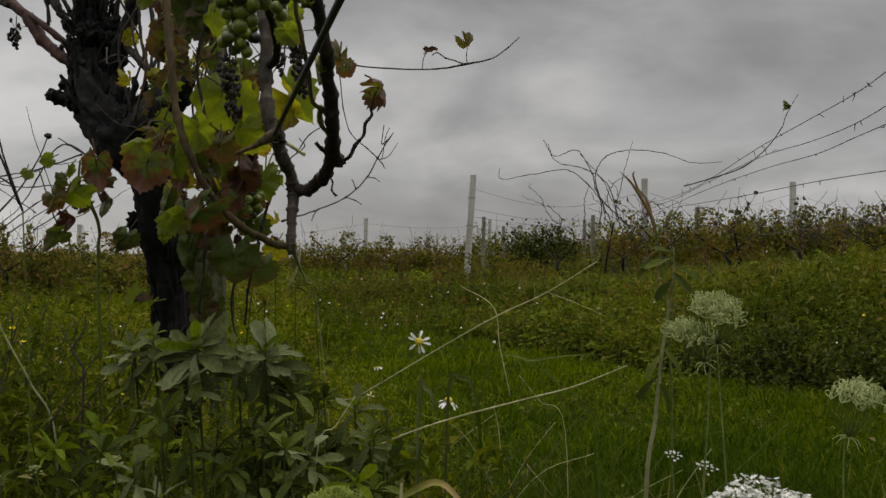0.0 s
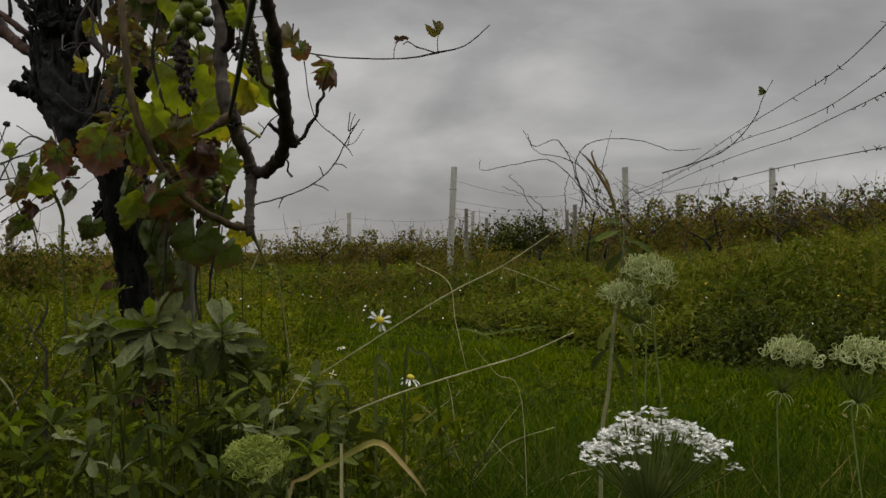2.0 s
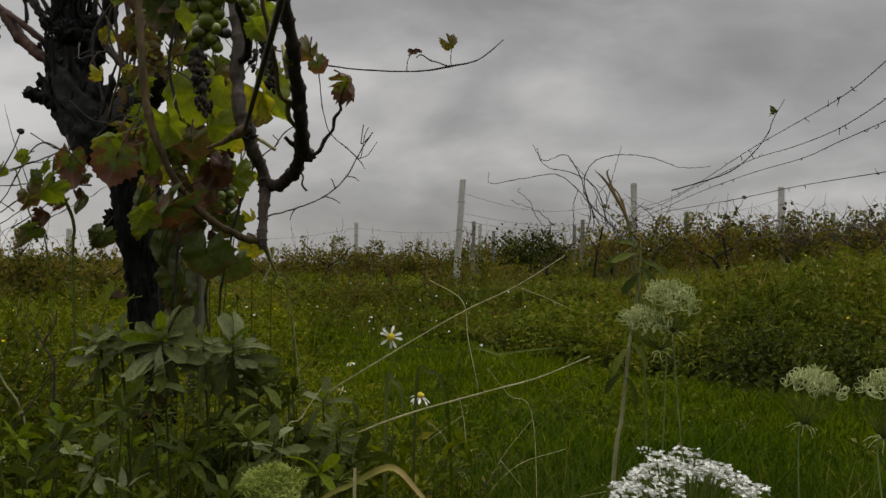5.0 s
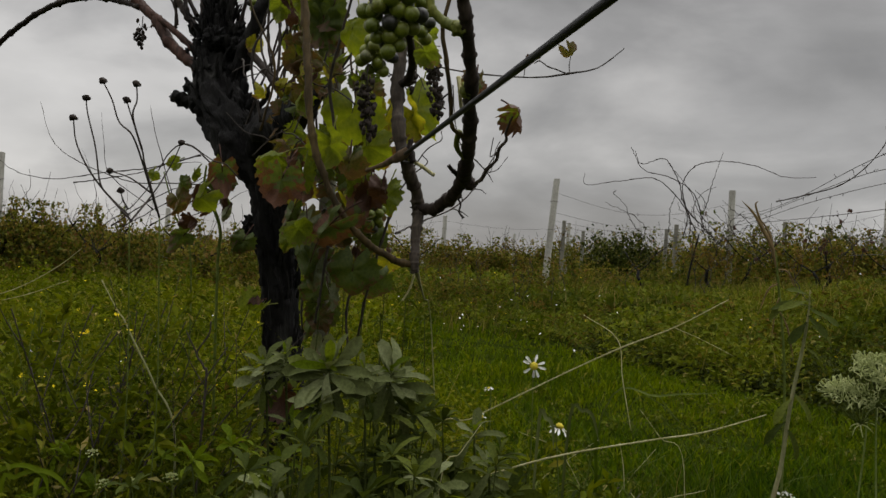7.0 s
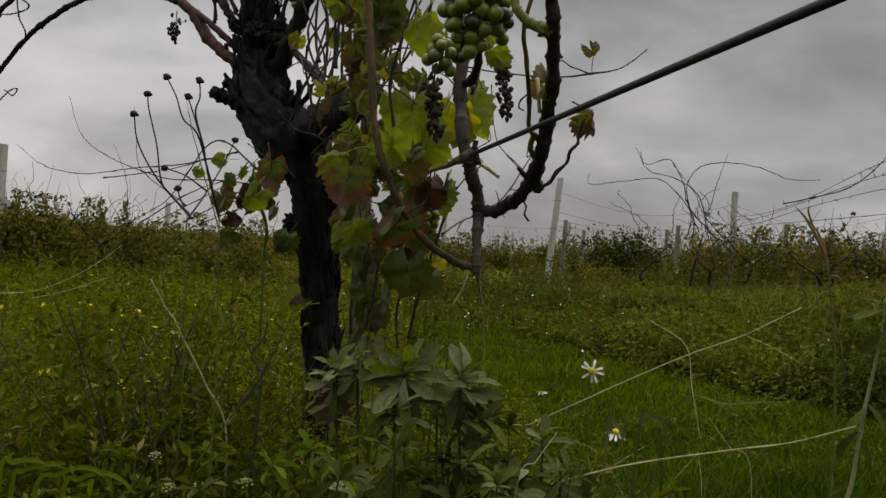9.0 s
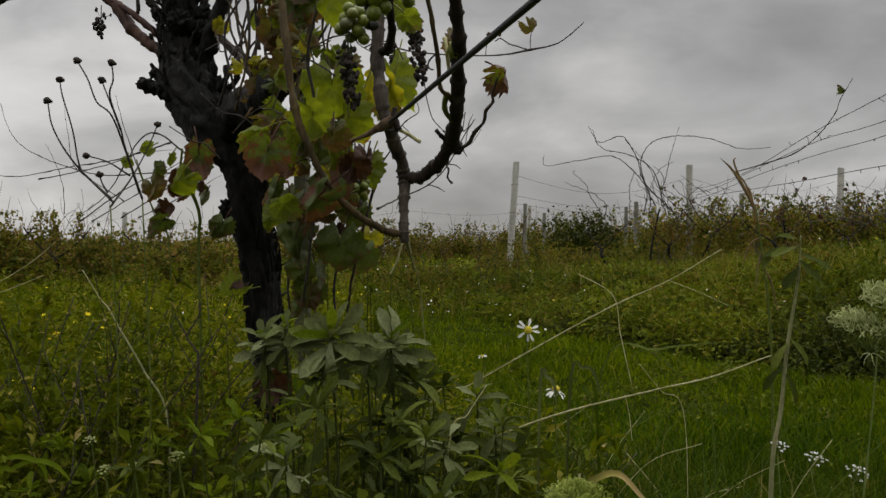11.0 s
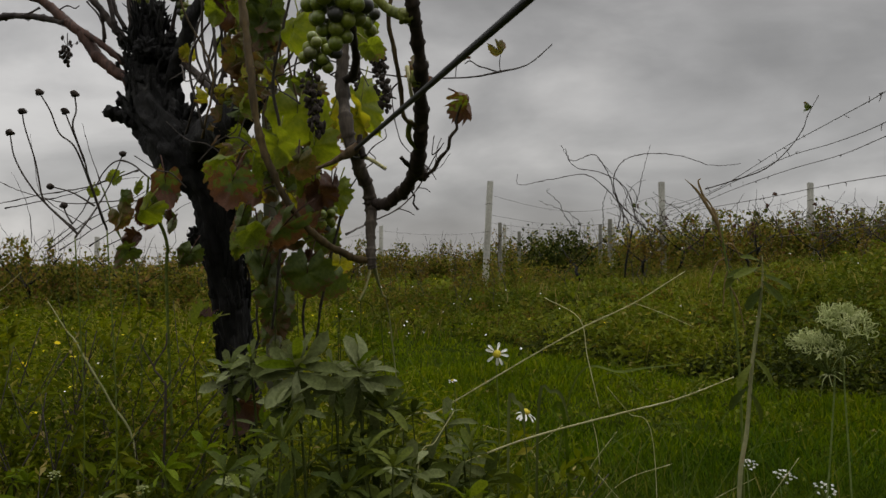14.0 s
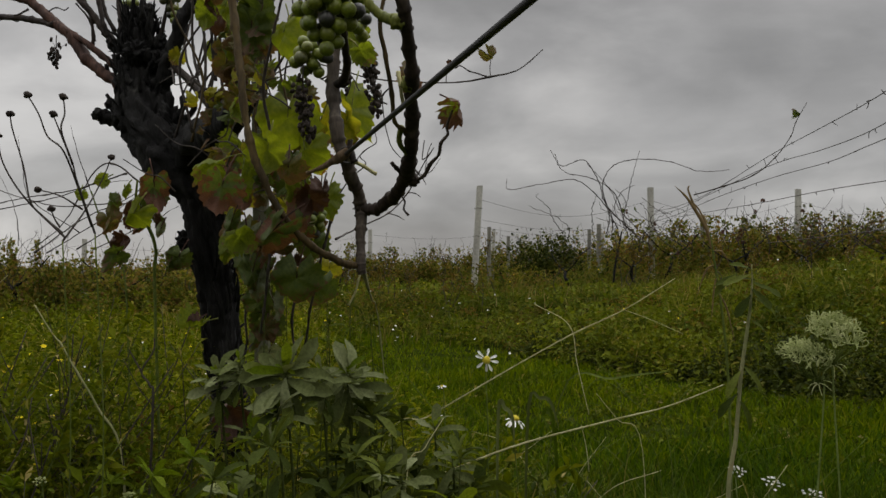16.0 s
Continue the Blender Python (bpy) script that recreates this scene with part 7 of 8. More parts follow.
ribbon([ground_under((-0.503, 0.980)), (-0.483, 0.950, 0.437), (-0.451, 0.950, 0.471), (-0.409, 0.950, 0.487), (-0.373, 0.950, 0.477), (-0.362, 0.950, 0.450)], [0.004, 0.007, 0.007, 0.007, 0.007, 0.001], BRIGHT_LEAF, "broad arching green grass leaf")
ribbon([ground_under((-0.539, 0.980)), (-0.519, 0.950, 0.440), (-0.504, 0.950, 0.470), (-0.461, 0.950, 0.486), (-0.434, 0.950, 0.481)], [0.004, 0.007, 0.007, 0.007, 0.001], BRIGHT_LEAF, "broad arching green grass leaf")
ribbon([ground_under((-0.459, 0.980)), (-0.439, 0.950, 0.441), (-0.416, 0.950, 0.468), (-0.382, 0.950, 0.482), (-0.351, 0.950, 0.476), (-0.328, 0.950, 0.455)], [0.004, 0.007, 0.007, 0.007, 0.007, 0.001], BRIGHT_LEAF, "broad arching green grass leaf")
ribbon([ground_under((-0.559, 0.980)), (-0.539, 0.950, 0.458), (-0.518, 0.950, 0.481), (-0.488, 0.950, 0.489), (-0.466, 0.950, 0.485)], [0.004, 0.007, 0.007, 0.007, 0.001], BRIGHT_LEAF, "broad arching green grass leaf")


# wild carrots
def umbel(centre, radius, face, rays, label, mat, owner, closed, florets, seed):
    """A seed head (closed: rays curl up and in) or a flat flower head, on its stalk's end."""
    r = np.random.default_rng(seed)
    c, f = Vector(centre), Vector(face).normalized()
    turn = basis(Vector((1, 0.2, 0)), f).to_3x3()
    hub = c - f * radius * (1.45 if closed else 0.75)
    head = bmesh.new()
    blob(head, hub, (0.002, 0.002, 0.002), 1)
    head = part("umbel", head, STEM, owner, label)
    for k in range(rays):
        a, s = k * 2.39996, math.sqrt((k + 0.5) / rays)
        out = turn @ Vector((math.cos(a), math.sin(a), 0))
        wob = 1 + 0.16 * r.normal()
        if closed:
            mid = hub + out * radius * s * 1.12 + f * radius * 0.95
            end = c + out * radius * s * 0.92 + f * radius * (0.36 * (1 - s * s) * wob - 0.1 * s)
            pts = [hub, hub.lerp(mid, 0.5) + out * radius * 0.06 * s, mid, end]
        else:
            end = c + out * radius * s * (1 + 0.06 * r.normal()) + f * radius * (0.50 * (1 - s * s) - 0.08 + 0.05 * r.normal())
            if rays > 40 and s > 0.55 and abs(math.atan2(out.x - 0.1, -out.y)) < 0.5:
                continue
            pts = [hub, hub.lerp(end, 0.6) + out * radius * 0.05, end]
        bm = bmesh.new()
        tube(bm, pts, [radius * 0.015, radius * 0.011], 4, 8)
        part("ray", bm, STEM, head)
        bm = bmesh.new()
        for j in range(florets):
            d = Vector(r.normal(size=3))
            d = (d - f * min(d.dot(f), 0) * 1.4).normalized()
            tip = end + d * radius * (0.36 if closed else 0.10)
            if closed:
                sw = out.cross(f) * radius * 0.05 * r.normal()
                o = d * radius
                tube(bm, [end, end + o * 0.24 + f * radius * 0.02, end + o * 0.33 + f * radius * 0.13 + sw, end + o * 0.20 + f * radius * 0.22 + sw * 2, end + o * 0.08 + f * radius * 0.14 + sw * 2, end + o * 0.14 + f * radius * 0.05 + sw], [radius * (0.015 if florets > 6 else 0.022), radius * 0.011], 4, 12)
            else:
                q = max(radius * r.uniform(0.03, 0.055), 0.0016)
                n = (f + Vector(r.normal(size=3)) * 0.35).normalized()
                u = n.orthogonal().normalized()
                w = n.cross(u)
                vs = [bm.verts.new(tip + (u * math.cos(t) + w * math.sin(t)) * q * (1.0 if i % 2 else 0.45)) for i, t in enumerate(np.linspace(0, 2 * math.pi, 11)[:-1])]
                mid_v = bm.verts.new(tip - n * q * 0.35)
                for i in range(10):
                    bm.faces.new((vs[i], vs[(i + 1) % 10], mid_v))
        tagged(part("umbellet", bm, mat, head, smooth=False), kind="stuff")
    return hub


def wild_carrot(centre, radius, face, foot, label, closed, seed, rays=30, florets=5, bracts=True, mat=None):
    g = ground_under(foot)
    ob = thing("wild_carrot", g, label, "wild carrot", "wild carrots")
    hub = umbel(centre, radius, face, rays, "curled pale green seed head" if closed else "white lacy flower head", mat or (LACE if closed else PETAL), ob, closed, florets, seed)
    f = Vector(face).normalized()
    curved("stem", [g, g.lerp(hub, 0.5) + Vector((0.012, 0.01, 0)), hub - f * radius * 0.7, hub], [0.0012, 0.0011, 0.0009], CARROT_STEM if radius > 0.015 else STEM, ob)
    if bracts:
        u = f.orthogonal().normalized()
        for k in range(7):
            d = Matrix.Rotation(k * 0.9, 3, f) @ u
            curved("bract", [hub, hub + d * radius * 0.3 - f * radius * 0.05, hub + d * radius * 0.5 - f * radius * 0.28], [0.0007, 0.0004], LACE if closed else STEM, ob, "", 4)


wild_carrot((0.691, 0.680, 0.751), 0.029, (-0.15, -0.5, 0.85), (0.74, 0.80), "wild carrot gone to a curled pale seed head", True, 1)
wild_carrot((0.669, 0.700, 0.725), 0.027, (-0.45, -0.4, 0.8), (0.68, 0.82), "wild carrot gone to a curled pale seed head", True, 2)
wild_carrot((0.856, 0.720, 0.656), 0.031, (0.15, -0.25, 0.95), (0.84, 0.78), "wild carrot with a nest-like seed head", True, 3)
wild_carrot((0.352, 0.300, 0.631), 0.0215, (-0.38, -0.42, 0.82), (0.36, 0.34), "wild carrot with a small greenish seed head", True, 4, 44, 10, False, YOUNG_LACE)
wild_carrot((0.891, 0.600, 0.666), 0.033, (0.1, -0.3, 0.95), (0.90, 0.60), "wild carrot with a nest-like seed head", True, 5)
wild_carrot((0.607, 0.220, 0.654), 0.0445, (0.10, 0.03, 1.0), (0.60, 0.27), "wild carrot in white lacy bloom", False, 6, 84, 14)
for k, (at, rad) in enumerate((((0.822, 1.550, 0.418), 0.018), ((0.875, 1.500, 0.407), 0.022), ((0.936, 1.450, 0.394), 0.023), ((0.013, 0.750, 0.558), 0.011), ((-0.133, 0.850, 0.521), 0.010), ((-0.325, 1.000, 0.503), 0.010), ((-0.278, 0.950, 0.474), 0.010), ((-0.235, 0.950, 0.480), 0.009), ((-0.506, 1.000, 0.425), 0.009))):
    wild_carrot(at, rad, (0.1 * math.sin(k), -0.35, 0.9), (at[0] + 0.02 * math.sin(2 * k), at[1] + 0.03), "small white-flowered weed in the grass" if k < 3 else "small weed with pale withering flower heads", False, 20 + k, 14, 9, False, None if k < 3 else LACE)

# the tall dead weed stalk on the lane's edge
g = ground_under((0.699, 1.150, 0.458))
weed = thing("tall_weed", g, "tall dry reddish weed stalk with drooping leaves", "weed")
curved("stem", [g, (0.701, 1.150, 0.458), (0.713, 1.150, 0.555), (0.721, 1.150, 0.652), (0.733, 1.150, 0.740), (0.738, 1.150, 0.790), (0.738, 1.150, 0.828)], [0.0036, 0.0036, 0.0033, 0.003, 0.0025, 0.0016, 0.0008], PALE_STEM, weed, "", 9)
for a, b, size, mat in (((0.722, 1.150, 0.669), (0.7, -0.4, -0.7), 0.05, FRESH_LEAF), ((0.718, 1.150, 0.625), (-0.8, -0.3, -0.6), 0.05, FRESH_LEAF), ((0.734, 1.150, 0.740), (0.9, 0.2, -0.5), 0.05, FRESH_LEAF),
                        ((0.722, 1.150, 0.661), (-0.7, -0.6, -0.7), 0.05, FRESH_LEAF), ((0.717, 1.150, 0.616), (0.5, -0.3, -0.9), 0.05, FRESH_LEAF), ((0.743, 1.150, 0.802), (-0.9, 0.1, 0.1), 0.06, FRESH_LEAF), ((0.721, 1.170, 0.812), (-0.8, -0.2, -0.5), 0.05, FRESH_LEAF), ((0.745, 1.150, 0.811), (-0.6, -0.3, 0.4), 0.05, FRESH_LEAF), ((0.739, 1.150, 0.775), (0.8, -0.2, -0.4), 0.045, FRESH_LEAF)):
    piece("leaf", OVAL[mat][1], weed, Matrix.Translation(a) @ basis(Vector(b), Vector((0, -0.5, 1))) @ Matrix.Diagonal((size, size, size, 1)), "drooping dark green leaf")


for a, b, size in (((0.738, 1.150, 0.800), (0.8, -0.3, -0.45), 0.050), ((0.738, 1.150, 0.812), (-0.9, -0.2, -0.35), 0.052), ((0.737, 1.150, 0.790), (0.5, -0.6, -0.7), 0.048), ((0.737, 1.150, 0.780), (-0.6, -0.4, -0.75), 0.050)):
    piece("leaf", OVAL[FRESH_LEAF][2], weed, Matrix.Translation(a) @ basis(Vector(b), Vector((0, -0.5, 1))) @ Matrix.Diagonal((size, size, size, 1)), "drooping dark green leaf")

# a withered reed with a split tan top
g = ground_under((0.860, 1.72))
reed = thing("withered_reed", g, "withered reed with a split tan top", "reed")
curved("stem", [g, (0.845, 1.710, 0.600), (0.810, 1.700, 0.862), (0.798, 1.700, 0.905)], [0.0032, 0.0028, 0.0026, 0.003], STEM, reed, "", 7)
for pts, rad in (([(0.810, 1.700, 0.862), (0.798, 1.700, 0.905), (0.779, 1.700, 0.940), (0.753, 1.700, 0.979), (0.729, 1.700, 1.002)], [0.0024, 0.0042, 0.0042, 0.0028, 0.0005]),
                 ([(0.779, 1.700, 0.940), (0.758, 1.700, 0.992), (0.762, 1.700, 1.004)], [0.0026, 0.0022, 0.0005]),
                 ([(0.810, 1.700, 0.862), (0.794, 1.700, 0.922), (0.790, 1.700, 0.940)], [0.0022, 0.0036, 0.0012]),
                 ([(0.798, 1.700, 0.905), (0.783, 1.710, 0.952), (0.746, 1.700, 0.983)], [0.0022, 0.0020, 0.0005])):
    curved("dry_leaf", pts, rad, SPLINTER, reed, "split withered tan leaf", 6)
for k in range(4):
    a = Vector((0.810, 1.700, 0.862)) - Vector((-0.004 * k, 0, 0.03 * k))
    d = Vector((0.05 * math.cos(2.3 * k), 0.02, -0.05 - 0.02 * k))
    curved("dry_leaf", [a, a + d * 0.5 + Vector((0, 0, 0.02)), a + d], [0.0012, 0.0020, 0.0005], SPLINTER, reed, "hanging withered leaf", 5)


# dry stems with dark seed heads beside the vine
def seed_weed(lines, label):
    g = ground_under(lines[0][0])
    ob = thing("seed_head_weed", g, label, "dry weed", "dry weeds with seed heads")
    curved("stem", [g, Vector(g).lerp(Vector(lines[0][0]), 0.5) + Vector((0.02, 0, 0)), lines[0][0]], [0.0012, 0.0012], STEM, ob)
    for k, line in enumerate(lines):
        curved("stem", line, [0.0020, 0.0014, 0.0011], TWIG, ob, "", 5)
        bm = bmesh.new()
        c = Vector(line[-1])
        blob(bm, c, (0.0066, 0.0066, 0.0056), 2, 0.5, 25)
        part("seed_head", bm, SEED, ob, "dark round seed head")


seed_weed([[(-0.316, 1.150, 0.870), (-0.338, 1.130, 0.953), (-0.341, 1.120, 0.980), (-0.362, 1.120, 1.030), (-0.375, 1.120, 1.061)], [(-0.341, 1.120, 0.980), (-0.351, 1.100, 1.031), (-0.346, 1.100, 1.058), (-0.349, 1.100, 1.085)],
           [(-0.317, 1.140, 0.881), (-0.322, 1.100, 0.941), (-0.328, 1.060, 0.994), (-0.353, 1.060, 1.016), (-0.368, 1.060, 1.051), (-0.386, 1.060, 1.080)]], "dry brown weed with round dark seed heads")
seed_weed([[(-0.394, 1.200, 0.859), (-0.401, 1.300, 0.919), (-0.388, 1.340, 0.979), (-0.372, 1.340, 1.019)], [(-0.341, 1.100, 0.861), (-0.407, 1.100, 0.923), (-0.444, 1.100, 0.978), (-0.455, 1.100, 1.024)], [(-0.355, 1.120, 0.869), (-0.379, 1.100, 0.896), (-0.399, 1.100, 0.919), (-0.412, 1.100, 0.977), (-0.430, 1.100, 1.032), (-0.435, 1.100, 1.058)],
           [(-0.383, 1.250, 0.916), (-0.424, 1.250, 0.940), (-0.465, 1.250, 0.951)], [(-0.399, 1.200, 0.883), (-0.409, 1.200, 0.898), (-0.415, 1.200, 0.914)]], "dry brown weed with round dark seed heads")

# bare canes and twigs between the near vine and the meadow
tangle = thing("bare_cane_tangle", ground_under((-0.75, 2.2)), "tangle of thin bare canes with knotted joints", "bare canes")
for pts, rad in (([(-0.613, 2.000, 1.060), (-0.815, 2.150, 1.033), (-1.014, 2.250, 1.016), (-1.200, 2.300, 0.991), (-1.360, 2.350, 1.008), (-1.493, 2.400, 1.072)], 0.0034), ([(-0.528, 2.000, 0.977), (-0.708, 2.100, 0.988), (-0.901, 2.200, 0.991), (-1.113, 2.300, 1.042), (-1.247, 2.350, 1.112), (-1.331, 2.400, 1.240)], 0.0032),
                 ([(-0.555, 2.000, 1.020), (-0.717, 2.100, 1.097), (-0.879, 2.200, 0.936), (-1.042, 2.300, 0.854)], 0.004), ([(-1.006, 2.300, 0.860), (-0.812, 2.200, 0.957), (-0.645, 2.100, 1.008), (-0.522, 2.000, 1.082)], 0.003), ([(-0.970, 2.300, 0.859), (-0.761, 2.200, 0.953), (-0.598, 2.100, 1.027)], 0.0026),
                 ([(-1.003, 2.200, 0.877), (-1.010, 2.200, 0.959), (-1.033, 2.200, 1.023), (-1.065, 2.200, 1.079)], 0.0018), ([(-0.639, 2.000, 0.835), (-0.732, 2.000, 1.082), (-0.764, 2.000, 1.185)], 0.0024), ([(-0.783, 2.100, 0.912), (-0.972, 2.200, 1.011), (-0.998, 2.200, 1.116), (-1.010, 2.200, 1.189)], 0.002),
                 ([(-1.138, 2.300, 0.983), (-0.917, 2.200, 1.009), (-0.742, 2.100, 1.040), (-0.608, 2.000, 1.042)], 0.003), ([(-0.787, 2.100, 0.866), (-0.607, 2.000, 0.951), (-0.467, 1.900, 1.043)], 0.0028), ([(-0.740, 2.100, 0.866), (-0.576, 2.000, 0.922), (-0.431, 1.900, 0.973)], 0.0024)):
    bm = bmesh.new()
    tube(bm, pts, [rad * 0.65, rad * 0.2], 6, 10 * (len(pts) - 1), 0, 1, 0.6, 0.003)
    part("cane", bm, TWIG, tangle)
g = ground_under((-0.354, 1.600, 0.504))
stem = thing("young_vine_stem", g, "slender green-brown upright stem beside the trunk", "stem")
curved("stem", [g, (-0.376, 1.580, 0.748), (-0.372, 1.570, 0.852), (-0.384, 1.550, 0.907), (-0.399, 1.530, 0.943), (-0.394, 1.520, 0.994)], [0.003, 0.0032, 0.0036, 0.004, 0.003, 0.002], STEM, stem)
g = ground_under((-0.465, 1.700, 0.401))
stem = thing("young_vine_stem", g, "slender brown upright stem in the weeds", "stem")
curved("stem", [g, (-0.487, 1.700, 0.761), (-0.535, 1.700, 0.886), (-0.571, 1.700, 0.988)], [0.002, 0.002, 0.0015], STEM, stem)

# the twig with two small leaves seen past the cane
far_vine = thing("bare_vine_shoot", (-0.9, 3.95, float(land(-0.9, 3.95))), "long thin vine shoot with two small leaves", "vine shoot")
cane([(-0.9, 3.95, float(land(-0.9, 3.95)) - 0.02), (-0.9, 3.95, 0.9), (-0.86, 3.92, 1.5), (-0.6, 3.9, 1.78), (-0.241, 3.900, 1.714), (-0.055, 3.900, 1.695), (0.179, 3.900, 1.693), (0.319, 3.900, 1.717), (0.432, 3.900, 1.741), (0.504, 3.900, 1.787), (0.565, 3.900, 1.844)],
     [0.006, 0.005, 0.005, 0.0038, 0.0034, 0.0034, 0.0034, 0.005, 0.003, 0.0028, 0.002], TWIG, "", 7, 0.15, far_vine)
cane([(0.306, 3.900, 1.719), (0.227, 3.900, 1.745), (0.186, 3.900, 1.769), (0.161, 3.900, 1.757)], [0.0035, 0.0025], TWIG, "", 5, 0, far_vine, "tendril")
cane([(0.326, 3.900, 1.720), (0.321, 3.900, 1.758), (0.325, 3.900, 1.798)], [0.0022, 0.0018], TWIG, "", 5, 0, far_vine, "tendril")
cane([(0.118, 3.900, 1.689), (0.120, 3.900, 1.732), (0.130, 3.900, 1.761)], [0.0022, 0.0018], TWIG, "", 5, 0, far_vine, "tendril")
grape_leaf(far_vine, (0.329, 3.900, 1.806), 0.0783, 330, 30, 45, OLIVE_LEAF, "small curled olive leaf", 3)
grape_leaf(far_vine, (0.156, 3.900, 1.774), 0.0626, 20, 20, 65, BROWN_LEAF, "small grey withered leaf", 5)

# arching bare canes over the far row, the broken stake, the wires rising to the side
arch = thing("arching_bare_canes", ground_under((2.0, 12.2)), "leafless vine canes arching over the far row", "bare canes")
for pts, rad in (([(2.294, 12.200, 1.343), (1.901, 12.100, 1.721), (1.790, 12.000, 2.018), (1.587, 12.000, 2.324), (1.284, 12.000, 2.248), (1.186, 12.000, 2.417)], 0.014), ([(2.180, 12.200, 1.419), (2.015, 12.100, 1.874), (1.700, 12.000, 2.079), (1.322, 12.000, 2.172), (1.133, 12.000, 2.463)], 0.012),
                 ([(2.066, 12.200, 1.419), (1.813, 12.000, 1.790), (1.473, 12.000, 2.057), (1.019, 12.000, 2.005), (0.578, 12.000, 1.929), (0.547, 12.000, 2.082)], 0.011), ([(2.012, 12.200, 1.497), (1.835, 12.000, 1.942), (1.964, 12.000, 2.246), (2.302, 12.000, 2.344), (2.751, 12.000, 2.304), (3.123, 12.000, 2.181), (3.509, 12.000, 2.203)], 0.012),
                 ([(2.166, 12.100, 1.721), (2.226, 12.000, 2.093), (2.325, 12.000, 2.458)], 0.009), ([(2.332, 12.200, 1.420), (2.076, 12.000, 1.637), (1.926, 12.000, 1.942), (1.625, 12.000, 2.285)], 0.010), ([(1.913, 12.200, 1.342), (1.938, 12.100, 1.568), (1.850, 12.000, 1.828)], 0.014),
                 ([(2.233, 12.300, 1.308), (2.157, 12.300, 1.502), (2.165, 12.200, 1.805), (2.015, 12.100, 1.951)], 0.011)):
    bm = bmesh.new()
    tube(bm, pts, [rad * 0.62, rad * 0.28], 6, 12 * (len(pts) - 1), 0.1, 20, 0.5, 0.012)
    part("cane", bm, TWIG, arch)
ar = np.random.default_rng(17)
for k in range(14):
    a = Vector((2.119, 12.200, 1.342)) + Vector((ar.uniform(-0.9, 1.2), ar.normal() * 0.15, ar.uniform(-0.3, 0.2)))
    pts = [a]
    d_ = Vector((ar.normal() * 0.12 - 0.03, 0, 0.2))
    for j in range(4):
        pts.append(pts[-1] + d_ * ar.uniform(0.6, 1.1))
        d_ = d_ + Vector((ar.normal() * 0.07, ar.normal() * 0.03, -0.035))
    bm = bmesh.new()
    tube(bm, pts, [0.006, 0.0025], 5, 30, 0, 1, 0.5, 0.03)
    part("cane", bm, TWIG, arch)
curved("stem", [ground_under((2.0, 12.2)), (2.027, 12.200, 0.880), (2.119, 12.200, 1.381)], [0.016, 0.014, 0.010], TRUNK, arch, "", 8)
for pts, sag, barbs in (([(2.900, 14.450, 1.80), (2.930, 12.600, 1.745), (2.920, 10.500, 1.775), (3.007, 8.600, 1.949), (2.998, 7.200, 1.998), (2.997, 6.200, 2.038), (2.833, 5.200, 2.028), (2.587, 3.800, 2.060)], 0.0, 16), ([(2.900, 14.450, 1.74), (2.930, 12.600, 1.700), (2.920, 10.500, 1.755), (3.029, 8.600, 1.861), (3.088, 7.400, 1.851), (3.074, 6.400, 1.854), (2.935, 5.200, 1.879), (2.783, 3.800, 1.933)], 0.0, 16),
                        ([(2.900, 14.450, 1.62), (2.950, 12.600, 1.640), (2.986, 10.500, 1.708), (3.061, 8.600, 1.746), (3.135, 7.400, 1.747), (3.042, 6.400, 1.739), (2.935, 5.200, 1.734), (2.782, 3.800, 1.733)], 0.0, 14),
                        ([(2.652, 11.000, 1.508), (3.007, 9.000, 1.521), (2.996, 7.000, 1.481), (2.934, 5.200, 1.410), (2.781, 3.800, 1.345)], 0.0, 12), ([(3.404, 10.000, 1.157), (3.441, 8.000, 1.164), (3.380, 6.200, 1.175), (3.118, 4.400, 1.170)], 0.0, 8)):
    wire(pts, 0.0034, "rusty trellis wire with dry tendrils", sag, barbs)
shoot = thing("bare_vine_shoot", (2.716, 9.200, 1.711), "bare vine shoot climbing a trellis wire", "vine shoot")
cane([(2.473, 9.400, 1.641), (2.716, 9.200, 1.711), (2.974, 9.000, 1.806), (3.198, 9.000, 1.993), (3.349, 9.000, 2.203), (3.394, 9.000, 2.334), (3.507, 9.000, 2.544)], [0.006, 0.006, 0.005, 0.0045, 0.003], TWIG, "", 7, 0.1, shoot, "shoot")
grape_leaf(shoot, (3.434, 9.000, 2.431), 0.0983, 70, 55, 10, DARK_LEAF, "small withered leaf", 3)


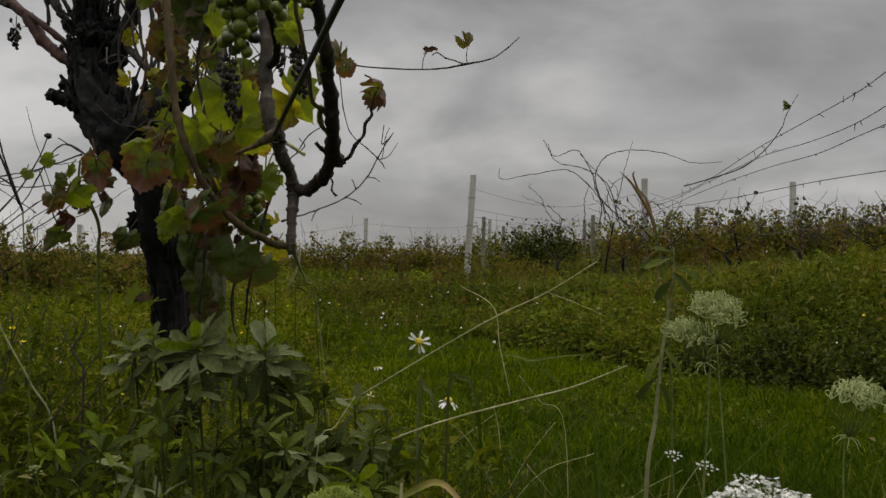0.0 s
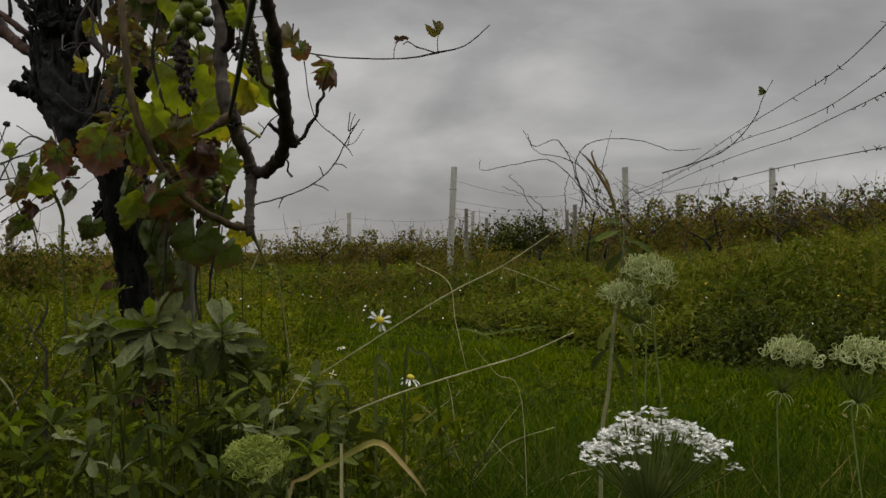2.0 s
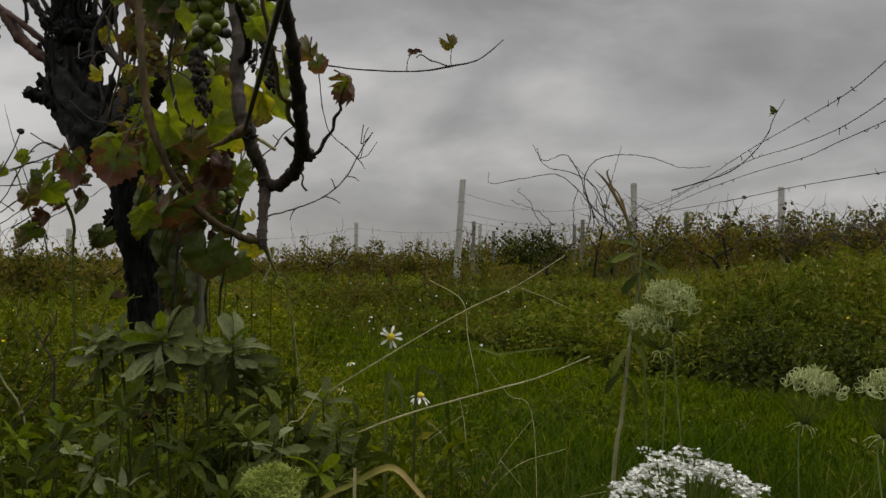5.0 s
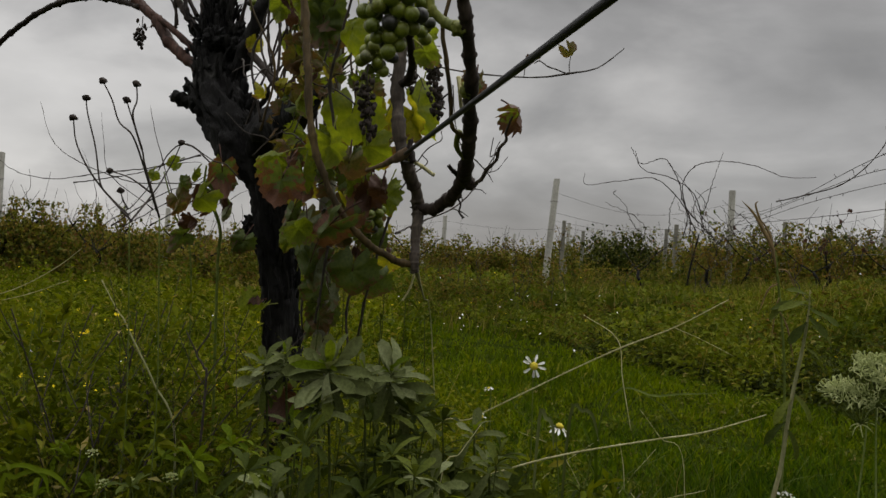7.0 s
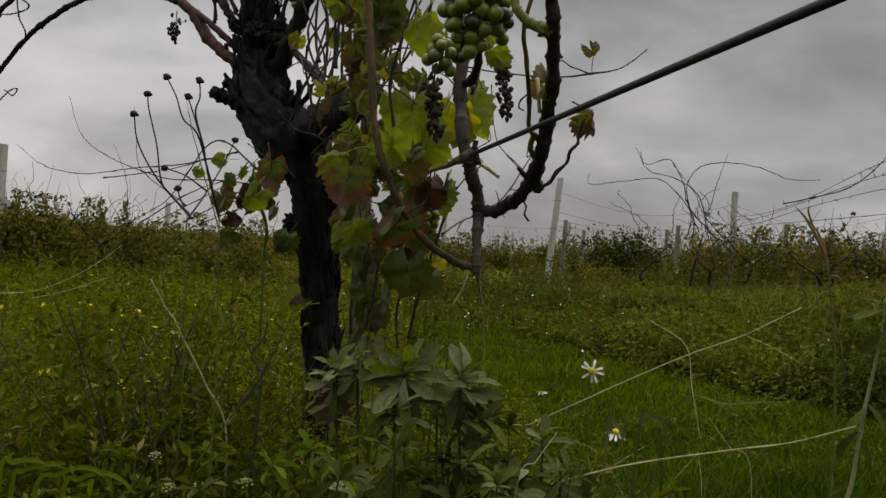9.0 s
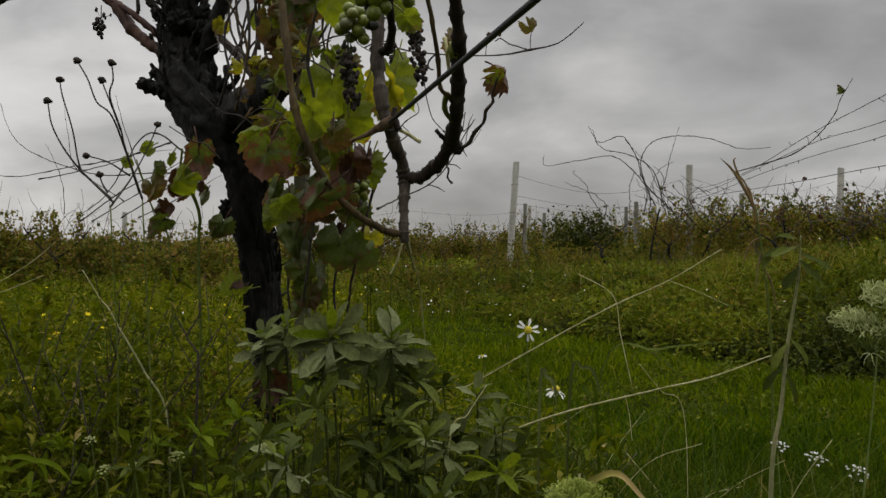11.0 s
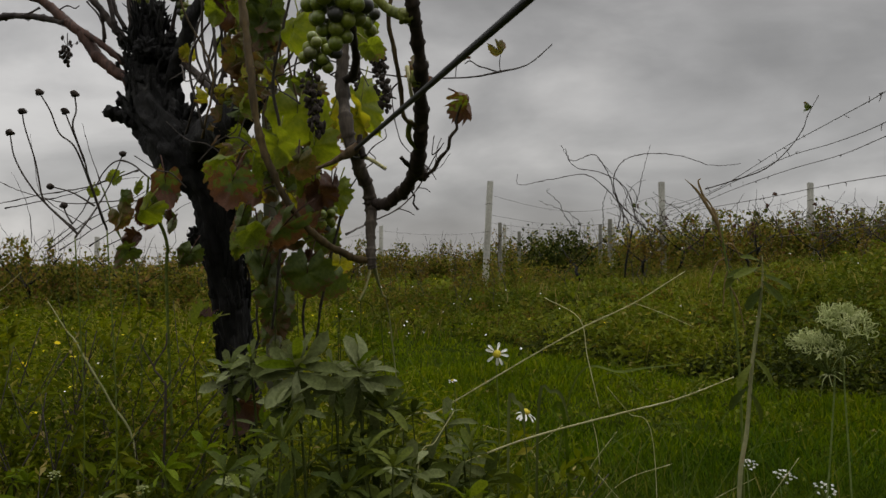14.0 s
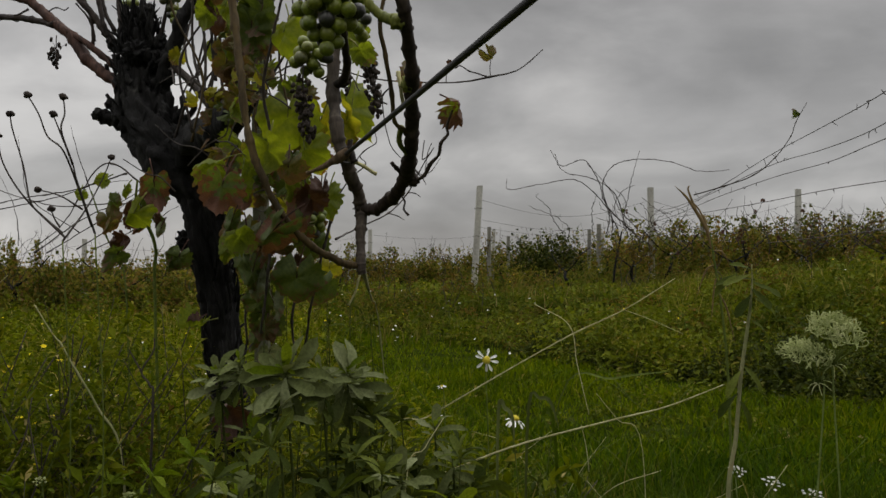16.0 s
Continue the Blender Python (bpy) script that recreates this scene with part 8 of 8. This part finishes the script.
# bare shoots standing out of the far row
sr = np.random.default_rng(55)
for k in range(54):
    p = Vector((2.9, 12.600, 1.220)).lerp(Vector((8.0, 15.000, 1.560)), sr.random()) + Vector((0, sr.normal() * 0.2, sr.uniform(-0.25, 0.0)))
    ob = thing("bare_vine_shoot", p, "bare brown vine shoot standing out of the far row", "vine shoot", "bare shoots of the far row")
    pts, d_ = [p], Vector((sr.normal() * 0.10, 0, sr.uniform(0.09, 0.17)))
    for j in range(4):
        pts.append(pts[-1] + d_)
        d_ = d_ + Vector((sr.normal() * 0.05, sr.normal() * 0.03, sr.normal() * 0.02 - 0.012))
    bm = bmesh.new()
    tube(bm, pts, [0.006, 0.003], 5, 24, 0, 1, 0.4, 0.015)
    part("shoot", bm, TWIG, ob)
    for j in range(int(sr.integers(0, 5))):
        c_ = pts[1].lerp(pts[4], sr.random()) + Vector((sr.normal() * 0.03, 0, sr.normal() * 0.03))
        piece("leaf", LEAVES[BROWN_LEAF if j % 2 else DARK_LEAF][int(sr.integers(0, 6))], ob, Matrix.Translation(c_) @ Euler(sr.uniform(0, 6, 3)).to_matrix().to_4x4() @ Matrix.Diagonal((0.06, 0.06, 0.06, 1)))


# flowers in the meadow
def flower_meshes():
    bm = bmesh.new()
    for k in range(11):
        a = k * 2 * math.pi / 11
        for s in (0.0,):
            d, e = Vector((math.cos(a), math.sin(a), 0.25)), Vector((-math.sin(a), math.cos(a), 0))
            vs = [bm.verts.new(p) for p in (Vector((0, 0, 0)), d * 0.6 - e * 0.2, d * 1.0, d * 0.6 + e * 0.2)]
            bm.faces.new(vs)
    blob(bm, (0, 0, 0.05), (0.35, 0.35, 0.2), 1)
    head = bpy.data.meshes.new("petals")
    bm.to_mesh(head)
    bm.free()
    head.materials.append(YELLOW)
    white = head.copy()
    white.materials.clear()
    white.materials.append(PETAL)
    return head, white


HEAD, WHITE = flower_meshes()
bm = bmesh.new()
tube(bm, [(0, 0, -1.0), (0.03, 0.02, -0.5), (0, 0, 0)], [0.006, 0.004], 5, 6)
fstem = bpy.data.meshes.new("stem")
bm.to_mesh(fstem)
bm.free()
fstem.materials.append(STEM)
fr = np.random.default_rng(21)


def meadow_flower(x, y, tall, size, mesh, label, category, group):
    z = float(land(x, y))
    ob = thing("meadow_flower", (x, y, z), label, category, group)
    c = Vector((x, y, z + tall))
    piece("petals", mesh, ob, Matrix.Translation(c) @ Euler((fr.normal() * 0.4 + 0.35, fr.normal() * 0.4, 0)).to_matrix().to_4x4() @ Matrix.Diagonal((size, size, size, 1)))
    piece("stem", fstem, ob, Matrix.Translation(c) @ Matrix.Diagonal((0.3, 0.3, tall + 0.02, 1)))


for p in ((-1.341, 2.400, 0.364), (-0.997, 1.700, 0.331), (-0.758, 1.600, 0.338), (-1.205, 2.400, 0.340), (-1.018, 2.300, 0.355), (-0.868, 2.000, 0.314), (-1.771, 3.600, 0.378), (-1.376, 2.600, 0.328), (-2.325, 4.500, 0.390), (-1.129, 2.400, 0.513), (-0.588, 1.500, 0.416), (-0.886, 2.000, 0.426), (-1.072, 2.600, 0.513), (-1.326, 3.000, 0.524), (-1.321, 2.400, 0.364), (-1.670, 3.400, 0.401), (-2.231, 4.200, 0.419), (-2.546, 4.400, 0.375), (-0.940, 2.200, 0.377), (-1.155, 2.400, 0.343), (-0.697, 1.600, 0.342)):
    tall = max(0.06, p[2] - float(land(p[0], p[1])))
    meadow_flower(p[0], p[1], tall, 0.0115 + fr.random() * 0.003, HEAD, "small yellow meadow flower on a thin stem", "flower", "yellow meadow flowers")
for _ in range(70):
    y_ = 2.2 * (9 / 2.2) ** fr.random()
    x_ = -0.9 - fr.random() * (0.55 * y_ + 0.2)
    meadow_flower(x_, y_, fr.uniform(0.15, 0.38), 0.0095, HEAD, "small yellow meadow flower on a thin stem", "flower", "yellow meadow flowers")
for _ in range(44):
    y_ = 1.7 * (6 / 1.7) ** fr.random()
    meadow_flower(-0.75 - fr.random() * (0.5 * y_ + 0.2), y_, fr.uniform(0.12, 0.36), 0.0055, WHITE, "tiny white flower among the meadow herbs", "flower", "tiny white meadow flowers")
for _ in range(85):
    x_ = fr.uniform(-4, 6.5)
    y_ = float(bank_line(x_)) + abs(fr.normal()) * 2.2 - 0.3
    if y_ < 14:
        meadow_flower(x_, y_, fr.uniform(0.25, 0.5), 0.0105, WHITE if fr.random() < 0.6 else HEAD, "tiny pale flower in the bank weeds", "flower", "small bank flowers")
for _ in range(28):
    x_, y_ = -0.4 + fr.normal() * 1.2, 9.0 + fr.normal() * 1.3
    meadow_flower(x_, y_, fr.uniform(0.12, 0.3), 0.012, WHITE, "tiny white daisy at the far end of the lane", "flower", "white daisies by the lane")
